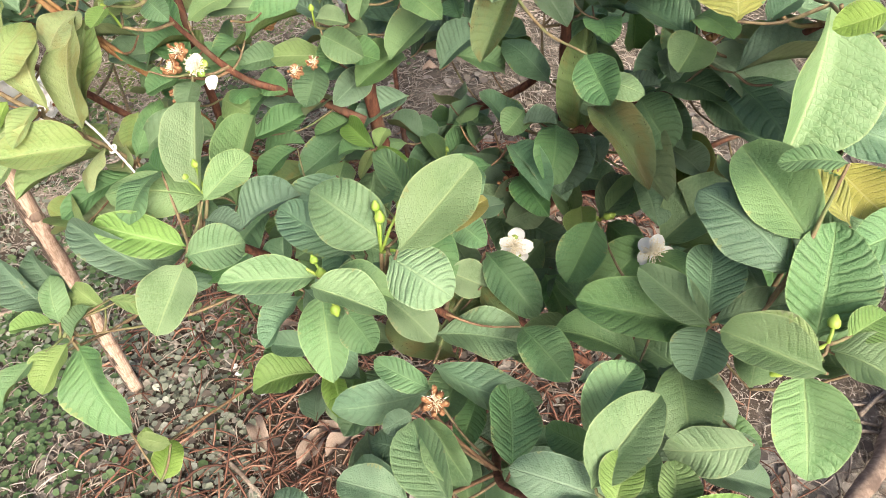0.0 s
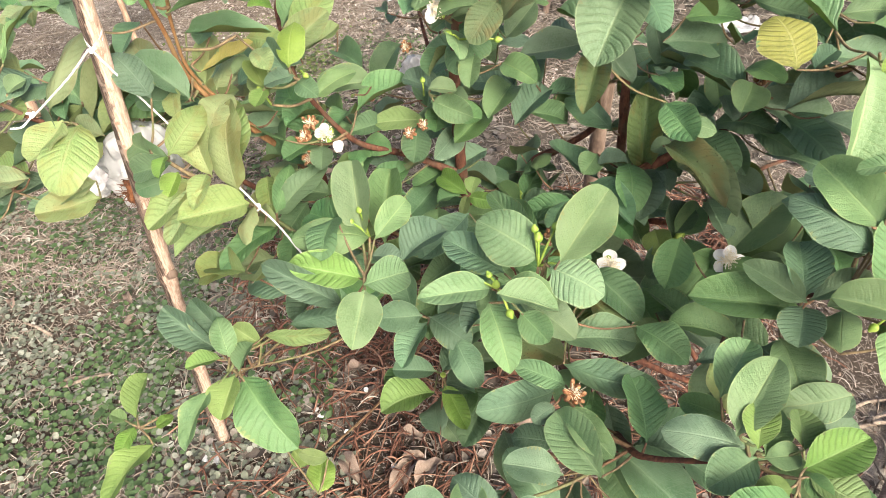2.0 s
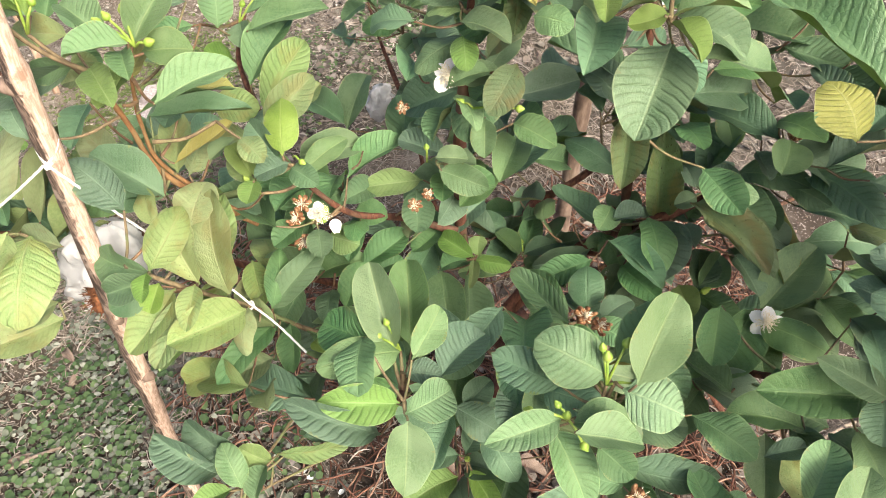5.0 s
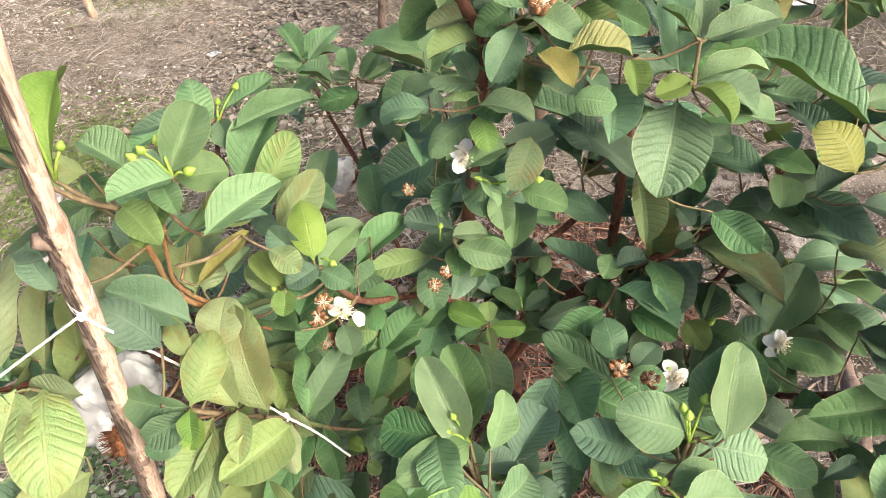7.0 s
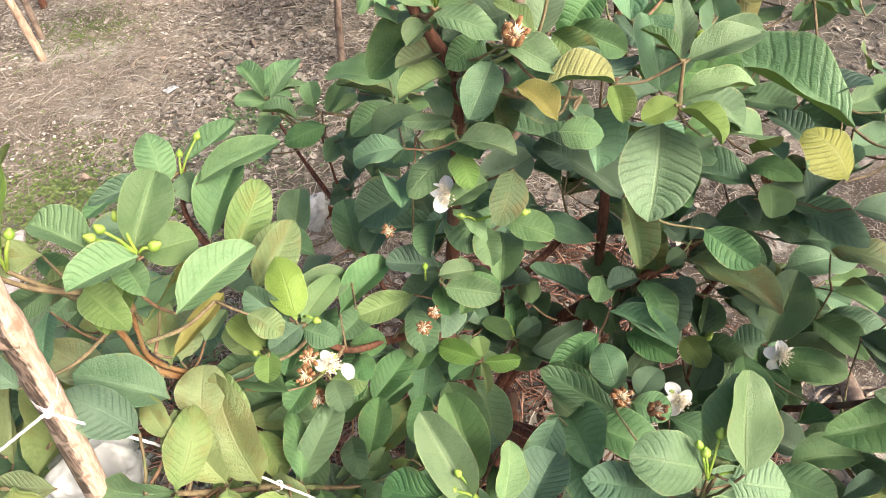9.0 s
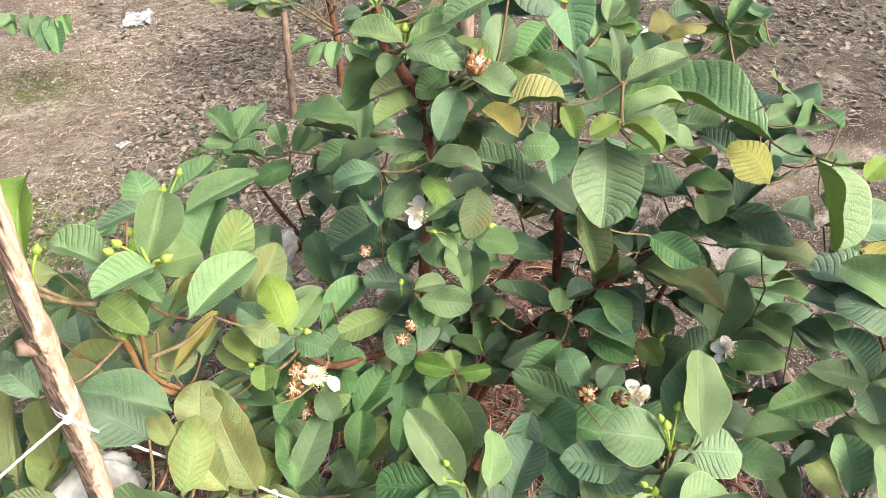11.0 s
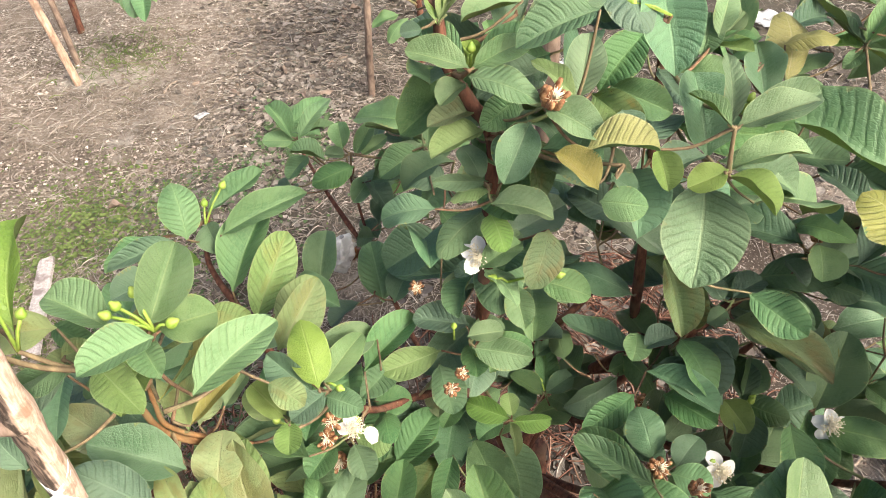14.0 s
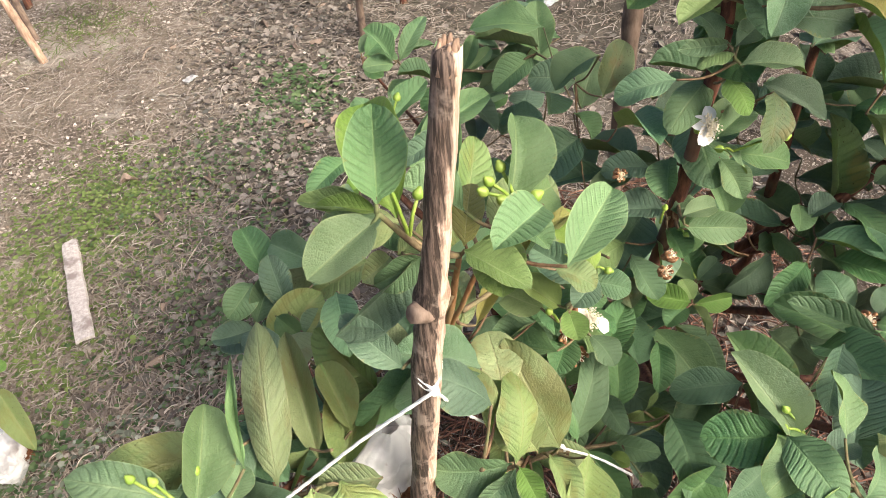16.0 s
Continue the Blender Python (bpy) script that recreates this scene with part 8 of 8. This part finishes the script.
stake("leaning_stake", "thick leaning brown stick among weeds by wrapped plastic", STAKE, 0.019, 0.016, (-1.07, 1.525, -0.12), (-1.095, 1.505, 0.15), (-1.125, 1.485, 0.40))
stake("leaning_stake", "thin pale stick standing in the dry grass", STAKE, 0.010, 0.008, (-1.025, 2.10, 0.0), (-1.038, 2.10, 0.25), (-1.05, 2.10, 0.48))


def cane_strip():
    """A split piece of pale cane lying on the ground, with a groove and worn ends."""
    bm = bmesh.new()
    n, w, t = 14, 0.021, 0.009
    rows = []
    for i in range(n + 1):
        y = 0.37 * i / n
        k = 1 + 0.05 * math.sin(9 * y * 5) + (0.10 if i in (5, 10) else 0)
        e = 0.006 * math.sin(i * 2.3) if i in (0, n) else 0
        rows.append([bm.verts.new((a * w * k, y + e * a, b * t * k + 0.004 * math.sin(6 * y))) for a, b in ((-1, 0), (-0.9, 0.9), (-0.4, 1.15), (0.4, 1.15), (0.9, 0.9), (1, 0), (0.5, 0.25), (-0.5, 0.25))])
    for a, b in zip(rows, rows[1:]):
        for k in range(8):
            bm.faces.new((a[k], a[(k + 1) % 8], b[(k + 1) % 8], b[k]))
    bm.faces.new(rows[0][::-1])
    bm.faces.new(rows[-1])
    me = bpy.data.meshes.new("cane_strip")
    bm.to_mesh(me)
    bm.free()
    me.materials.append(BAMBOO)
    return tagged(new("cane_strip", me), "pale split cane strip lying on the weedy soil", "cane strip")


strip = cane_strip()
strip.matrix_world = Matrix.Translation((-0.80, 1.70, max(ground_height(-0.80 + 0.06 * k, 1.70 + 0.37 * k) for k in (0, 0.25, 0.5, 0.75, 1)) + 0.004)) @ Matrix.Rotation(radians(-9), 4, "Z") @ Matrix.Rotation(radians(0), 4, "X")


def string_between(points, radius=0.0013, name="string", label="white cotton string tied from the stake to a branch"):
    line = glide(points, 10)
    verts, faces = [], []
    for ply in range(3):
        twisted = []
        for i, q in enumerate(line):
            d = (line[min(i + 1, len(line) - 1)] - line[max(i - 1, 0)]).normalized()
            s = d.orthogonal().normalized()
            a = i * 0.9 + ply * 2.094
            twisted.append(q + (s * math.cos(a) + d.cross(s) * math.sin(a)) * radius * 0.5)
        v, f = tube(twisted, radius * 0.62, radius * 0.62, 6)
        faces += [tuple(k + len(verts) for k in q) for q in f]
        verts += v
    return verts, faces


def tie(points, extra=(), label=""):
    base = Vector(points[0])
    v, f = string_between(points)
    for more in extra:
        v2, f2 = string_between(more)
        f += [tuple(k + len(v) for k in q) for q in f2]
        v += v2
    ob = mesh_object("string", [q - base for q in v], f, STRING)
    ob.location = base
    return tagged(ob, label, "string")


def loop_round(c, r, tilt, turns=1.0, drop=0.0):
    c = Vector(c)
    return [c + Vector((math.cos(a) * r, math.sin(a) * r, tilt * math.sin(a + 0.6) + drop * a / 6.283)) for a in [2 * math.pi * turns * k / 14 for k in range(15)]]


KNOT = Vector((-0.502, 0.608, 0.829))


def round_stake(a, b, r=0.0093):
    """A snug turn round the stake, from the knot up behind it and back."""
    out = [KNOT]
    for k in range(1, 12):
        s = k / 12
        g = -1.65 - 2 * math.pi * s
        z = a + (b - a) * s + 0.020 * math.sin(math.pi * s)
        c = Vector((-0.500 + 0.09 * (z - 0.829), 0.620 - 0.09 * (z - 0.829), z))
        out.append(c + Vector((math.cos(g), math.sin(g), 0)) * r)
    return out + [KNOT]


tie((KNOT, (-0.480, 0.622, 0.771), (-0.456, 0.634, 0.715), (-0.427, 0.628, 0.672), (-0.388, 0.619, 0.624), (-0.370, 0.610, 0.602), (-0.345, 0.590, 0.584), (-0.318, 0.567, 0.553)),
    (round_stake(0.829, 0.832), round_stake(0.823, 0.826, 0.0089), loop_round((-0.372, 0.614, 0.597), 0.0035, 0.003)),
    "white string looped round a stake and tied to a twig")
tie((KNOT + Vector((-0.002, -0.002, 0.002)), (-0.55, 0.632, 0.787), (-0.600, 0.652, 0.745), (-0.622, 0.661, 0.727)),
    (loop_round((-0.630, 0.668, 0.722), 0.0032, 0.002), loop_round((-0.633, 0.669, 0.723), 0.0032, -0.002), ((-0.63, 0.66, 0.722), (-0.64, 0.652, 0.715), (-0.652, 0.648, 0.716)), loop_round(KNOT, 0.0022, 0.002)),
    "taut white string holding a side branch to the stake")


# ---- plastic: rooting wraps on branches and scraps on the ground ----
def bag_film(bm, size, tall, seed, u=44, v=30):
    """A thin bag: a knotted neck, a baggy body full of sharp folds and a loose hanging corner."""
    rows = []
    for i in range(v + 1):
        s = i / v
        wide = size * (0.18 + 0.95 * math.sin(math.pi * min(1.0, s * 0.93)) ** 0.6) * (1 - 0.25 * s)
        ring = []
        for k in range(u):
            a = 2 * math.pi * k / u
            d = Vector((math.cos(a), math.sin(a), 0))
            p = d * 2.0 + Vector((seed * 3, 0, s * 3.2))
            crease = abs(noise.noise(p)) * 0.55 + abs(noise.noise(p * 2.3)) * 0.35 + abs(noise.noise(p * 5.1)) * 0.16
            w = wide * (0.66 + 0.8 * crease)
            z = size * tall * (1 - 2 * s) + size * 0.22 * noise.noise(d * 1.3 + Vector((seed, 5, 0))) * s
            ring.append(bm.verts.new((d.x * w, d.y * w * 0.72, z)))
        rows.append(ring)
    for a, b in zip(rows, rows[1:]):
        for k in range(u):
            bm.faces.new((a[k], b[k], b[(k + 1) % u], a[(k + 1) % u]))
    bm.faces.new(rows[-1])


def coir_clump(bm, at, r, seed):
    """A lump of coir with loose fibres standing off it."""
    g = random.Random(int(seed * 10))
    at = Vector(at)
    made = bmesh.ops.create_uvsphere(bm, u_segments=18, v_segments=12, radius=1.0)["verts"]
    for q in made:
        q.co = at + q.co * r * (1 + 0.35 * noise.noise(q.co * 2.5 + Vector((seed, 0, 0))))
    for _ in range(170):
        d = Vector((g.gauss(0, 1), g.gauss(0, 1), g.gauss(0, 1))).normalized()
        e = (d + Vector((g.uniform(-0.6, 0.6), g.uniform(-0.6, 0.6), g.uniform(-0.6, 0.6)))).normalized()
        add_tube(bm, (at + d * r * 0.8, at + d * r * 1.15, at + d * r * 1.15 + e * r * g.uniform(0.15, 0.45)), r * 0.03, r * 0.015, 3)


def rooting_wrap(at, size, seed, label, turn=0.0, tall=1.25, core=(0.012, -0.012)):
    wrap = new("rooting_wrap")
    wrap.location = at
    tagged(wrap, label, "plastic wrap")
    bm = bmesh.new()
    bag_film(bm, size, tall, seed)
    film = part("plastic_film", bm, PLASTIC, wrap, "crumpled cloudy plastic film")
    film.data.polygons.foreach_set("use_smooth", [True] * len(film.data.polygons))
    bm = bmesh.new()
    coir_clump(bm, (core[0], core[1], -size * 0.10), size * 0.38, seed + 3)
    part("coir_ball", bm, ROOT_BALL, wrap, "damp red-brown coir showing through")
    wrap.rotation_euler = (0.15, turn, 0.3 * seed)
    return wrap


rooting_wrap((-0.530, 0.690, 0.624), 0.055, 1.0, "crumpled plastic rooting wrap with brown coir on a branch", 0.25, core=(-0.006, -0.042))
rooting_wrap((-0.150, 1.110, 0.520), 0.030, 2.0, "small clear plastic wrap tied round a back branch")
rooting_wrap((-0.985, 1.44, 0.10), 0.050, 3.0, "white plastic wrap on the neighbouring bush's stem", 0.2)


def scrap(at, size, seed, label):
    bm = bmesh.new()
    n = 12
    grid = [[bm.verts.new((size * (2 * i / n - 1) * (1 + 0.3 * noise.noise((i * 0.4, seed, 0))), size * 0.7 * (2 * k / n - 1) * (1 + 0.3 * noise.noise((seed, k * 0.4, 1))),
                           0.006 + size * 0.45 * abs(noise.noise((i * 0.31 + seed, k * 0.31, 2))))) for k in range(n + 1)] for i in range(n + 1)]
    for i in range(n):
        for k in range(n):
            bm.faces.new((grid[i][k], grid[i + 1][k], grid[i + 1][k + 1], grid[i][k + 1]))
    made = bmesh.ops.solidify(bm, geom=bm.faces[:], thickness=0.0015)
    me = bpy.data.meshes.new("plastic_scrap")
    bm.to_mesh(me)
    bm.free()
    me.polygons.foreach_set("use_smooth", [True] * len(me.polygons))
    me.materials.append(PLASTIC)
    ob = tagged(new("plastic_scrap", me), label, "plastic scrap")
    ob.location = (at[0], at[1], ground_height(*at) + 0.004)
    ob.rotation_euler = (0, 0, seed)
    return ob


scrap((0.20, 3.82), 0.10, 1.2, "crumpled white plastic scrap on the open ground")
scrap((2.05, 2.12), 0.12, 2.1, "large cloudy plastic scrap on dark soil")
scrap((1.10, 2.26), 0.08, 3.3, "pale plastic scrap behind the bush")
scrap((-0.59, 0.66), 0.022, 4.4, "small white plastic scrap at the stake's foot")
scrap((-1.03, 1.62), 0.05, 5.2, "grey plastic scrap beside a leaning stick")
scrap((-0.19, 2.62), 0.024, 0.4, "dirty white scrap on the trodden path")


# ---- litter on the ground ----
def dead_leaf_mesh(seed):
    me = leaf_shape("dry_leaf", 0.10, 0.55 if seed % 2 else -0.5, 0.5, 0.16, 90 + seed, DEAD_LEAF, DEAD_LEAF)
    return me


DRY = [dead_leaf_mesh(i) for i in range(4)]
litter_rng = random.Random(21)


def dry_leaf(x, y, ln, turn, label="curled brown dead leaf lying on the soil"):
    ob = new("dry_leaf", litter_rng.choice(DRY))
    ob.matrix_world = Matrix.Translation((x, y, ground_height(x, y) + 0.010)) @ Matrix.Rotation(turn, 4, "Z") @ Matrix.Rotation(litter_rng.uniform(-0.25, 0.25), 4, "Y") @ Matrix.Diagonal((ln * 0.42, ln, ln, 1))
    return tagged(ob, label, "dry leaf", "dead leaves on the ground")


for x, y, ln, a in ((-0.30, 0.55, 0.075, 0.5), (-0.245, 0.52, 0.085, -0.6), (-0.17, 0.62, 0.06, 1.2), (-0.14, 0.58, 0.07, 2.2), (-0.12, 0.64, 0.06, 0.2), (-0.28, 0.81, 0.055, 1.7),
                    (-0.26, 0.78, 0.05, 2.6), (-0.10, 0.53, 0.07, 3.6), (-0.22, 0.60, 0.05, 4.4), (-0.94, 0.93, 0.06, 1.8), (0.05, 0.60, 0.07, 0.9), (0.28, 0.66, 0.07, 2.9), (0.42, 0.72, 0.08, 4.0), (0.55, 0.6, 0.07, 1.1)):
    dry_leaf(x, y, ln, a)
for _ in range(60):
    y = litter_rng.uniform(1.1, 3.4)
    dry_leaf(-1.70 + 0.67 * y + litter_rng.gauss(0.2, 0.3), y, litter_rng.uniform(0.03, 0.06), litter_rng.uniform(0, 6.28))
for x, y in ((-0.23, 0.58), (-0.29, 0.76), (-0.275, 0.80), (-0.39, 0.715), (-0.385, 0.705), (0.0, 0.62), (-0.33, 0.66)):
    ob = new("fallen_petal", PETALS[litter_rng.randrange(4)])
    ob.matrix_world = Matrix.Translation((x, y, ground_height(x, y) + 0.014)) @ Matrix.Rotation(litter_rng.uniform(0, 6), 4, "Z") @ Matrix.Diagonal((0.012, 0.012, 0.012, 1))
    tagged(ob, "small white petal fallen on the ground", "petal", "petals on the ground")


def ground_stick(points, r0, r1, mat, label, name="stick"):
    pts = [(x, y, ground_height(x, y) + r0 * 0.7 + up) for x, y, up in points]
    return stake(name, label, mat, r0, r1, *pts, category="stick", knots=0.5)


ground_stick(((0.86, 0.68, 0.02), (0.76, 0.55, 0.03), (0.66, 0.46, 0.03), (0.56, 0.36, 0.02)), 0.017, 0.014, OLD_STAKE, "thick brown dead branch lying on the ground")
for k in range(9):
    x, y, a = 0.66 + 0.16 * litter_rng.random(), 0.54 + 0.13 * litter_rng.random(), litter_rng.uniform(-0.5, 0.9)
    ln = litter_rng.uniform(0.09, 0.18)
    ground_stick(((x, y, 0.012 * k % 0.03), (x + ln * 0.5 * math.cos(a), y + ln * 0.5 * math.sin(a) + 0.008, 0.012), (x + ln * math.cos(a), y + ln * math.sin(a), 0.006)), 0.0042, 0.0026, DRIFT, "thin pale dry stick in a small heap")
for x, y, a, ln in ((-0.98, 0.90, 0.3, 0.10), (-1.05, 1.05, 2.7, 0.08), (-0.45, 0.50, -0.5, 0.22), (-0.28, 0.46, 2.4, 0.16), (0.60, 0.575, 0.25, 0.16), (-0.28, 2.85, 1.0, 0.12), (-0.55, 1.45, 0.4, 0.10), (0.05, 0.45, 0.8, 0.15)):
    ground_stick(((x, y, 0.004), (x + ln * 0.5 * math.cos(a), y + ln * 0.5 * math.sin(a), 0.012), (x + ln * math.cos(a), y + ln * math.sin(a), 0.004)), 0.0042, 0.003, DRIFT, "dry broken twig lying on the soil")


# ---- neighbouring bushes along the rows ----
def neighbour(at, height, reach, count, seed, label, low=0.3, near_leaves=("mature", "shaded", "olive")):
    r = random.Random(seed)
    plant = new("guava_bush")
    base = Vector((*at, ground_height(*at)))
    plant.location = base
    tagged(plant, label, "bush", "neighbouring guava bushes")
    v, f = tube(glide(((0, 0, -0.05), (0.01, 0.0, height * 0.25), (0.0, 0.02, height * 0.5)), 5), 0.016, 0.010, 8, 0.2, 0.3)
    mesh_object("trunk", v, f, BARK, plant)
    per = 9
    for k in range(max(1, count // per)):
        a = k * 2.4 + r.uniform(-0.4, 0.4)
        z = r.uniform(low, height)
        d = Vector((math.cos(a), math.sin(a), 0)) * reach * r.uniform(0.45, 1.0)
        tip = Vector((d.x, d.y, z))
        root = Vector((0, 0, min(height * 0.5, z * 0.6)))
        v, f = tube(glide((root, root.lerp(tip, 0.5) + Vector((0, 0, 0.05)), tip), 5), 0.005, 0.002, 6, 0.2)
        stem = mesh_object("shoot", v, f, TWIG, plant)
        for j in range(per):
            b = j * 2.4 + r.uniform(-0.3, 0.3)
            up = r.uniform(-0.45, 0.6)
            q = root.lerp(tip, 1 - 0.07 * j) if j < 7 else tip
            g = Vector((math.cos(b), math.sin(b), up)).normalized()
            ln = r.uniform(0.055, 0.10)
            leaf(stem, r.choice(near_leaves), q, q + g * ln, ln * r.uniform(0.48, 0.6), Vector((0, 0, 0)), Vector((0, -0.2, 1)), 22)
    return plant


plant_back = neighbour((-0.50, 3.62), 0.85, 0.42, 63, 1, "leafy guava bush in the next row behind the path", 0.42)
plant_right = neighbour((0.70, 2.66), 0.80, 0.44, 72, 2, "leafy guava bush behind a thin grey stake", 0.32)
plant_mid = neighbour((-1.22, 2.22), 0.60, 0.34, 45, 3, "small guava bush beside the trodden path", 0.25)
plant_left = neighbour((-1.36, 1.62), 0.70, 0.28, 36, 4, "small guava bush with a plastic-wrapped stem", 0.28)
neighbour((1.95, 2.9), 0.85, 0.40, 45, 5, "leafy guava bush on the far side of dark soil", 0.35)


def side_shoot(plant, tip):
    """A long side shoot of a neighbouring bush that reaches to tip."""
    b = Vector(tip) - plant.location
    a = Vector((0, 0, 0.22))
    v, f = tube(glide((a, a.lerp(b, 0.5) + Vector((0, 0, 0.05)), b), 6), 0.005, 0.002, 7, 0.2)
    return mesh_object("shoot", v, f, TWIG, plant)


# -- nearest leaves of the neighbours --
s = side_shoot(plant_left, (-1, 1.4, .28))
leaf(s, 'mature', (-.908, 1.433, .281), (-.974, 1.561, .35), .047, plant_left.location)
leaf(s, 'mature', (-.945, 1.444, .292), (-1.022, 1.543, .35), .081, plant_left.location)
leaf(s, 'olive', (-.92, 1.425, .279), (-.907, 1.311, .225), .04, plant_left.location)
leaf(s, 'mature', (-.94, 1.425, .283), (-1.038, 1.46, .314), .054, plant_left.location)
leaf(s, 'young', (-.907, 1.457, .292), (-.922, 1.479, .305), .026, plant_left.location)
leaf(s, 'young', (-.913, 1.453, .291), (-.892, 1.459, .291), .026, plant_left.location)
s = side_shoot(plant_mid, (-.93, 2.08, .33))
leaf(s, 'mature', (-.941, 2.137, .366), (-.981, 2.206, .413), .07, plant_mid.location)
leaf(s, 'mature', (-.937, 2.128, .36), (-.869, 2.144, .363), .062, plant_mid.location)
leaf(s, 'mature', (-.928, 2.114, .351), (-.947, 2.038, .306), .061, plant_mid.location)
leaf(s, 'mature', (-.889, 2.088, .33), (-.875, 2.013, .283), .051, plant_mid.location)
leaf(s, 'mature', (-.966, 2.119, .358), (-1, 2.05, .319), .062, plant_mid.location)
leaf(s, 'young', (-.966, 2.164, .386), (-.963, 2.225, .423), .071, plant_mid.location)
leaf(s, 'mature', (-.893, 2.096, .336), (-.851, 2.125, .349), .045, plant_mid.location)
s = side_shoot(plant_back, (-.33, 3.1, .36))
leaf(s, 'mature', (-.235, 3.141, .391), (-.306, 3.06, .33), .059, plant_back.location)
leaf(s, 'mature', (-.289, 3.162, .406), (-.32, 3.087, .35), .059, plant_back.location)
leaf(s, 'mature', (-.258, 3.135, .386), (-.284, 3.029, .308), .063, plant_back.location)
leaf(s, 'mature', (-.223, 3.118, .374), (-.251, 3.007, .292), .068, plant_back.location)
leaf(s, 'mature', (-.187, 3.131, .384), (-.189, 3.063, .334), .054, plant_back.location)
leaf(s, 'mature', (-.326, 3.17, .411), (-.408, 3.135, .386), .05, plant_back.location)
leaf(s, 'mature', (-.354, 3.175, .415), (-.36, 3.105, .364), .054, plant_back.location)
s = side_shoot(plant_right, (.58, 2.15, .33))
leaf(s, 'mature', (.497, 2.277, .373), (.413, 2.247, .326), .052, plant_right.location)
leaf(s, 'mature', (.528, 2.256, .372), (.469, 2.194, .316), .056, plant_right.location)
leaf(s, 'mature', (.555, 2.227, .365), (.535, 2.139, .308), .056, plant_right.location)
leaf(s, 'mature', (.622, 2.192, .369), (.593, 2.111, .312), .06, plant_right.location)
leaf(s, 'mature', (.664, 2.153, .362), (.632, 2.085, .311), .06, plant_right.location)
leaf(s, 'mature', (.707, 2.134, .367), (.691, 2.058, .317), .056, plant_right.location)
leaf(s, 'mature', (.478, 2.301, .38), (.389, 2.313, .355), .053, plant_right.location)
leaf(s, 'young', (.596, 2.221, .376), (.574, 2.149, .327), .056, plant_right.location)
leaf(s, 'mature', (.751, 2.116, .371), (.752, 2.051, .334), .056, plant_right.location)
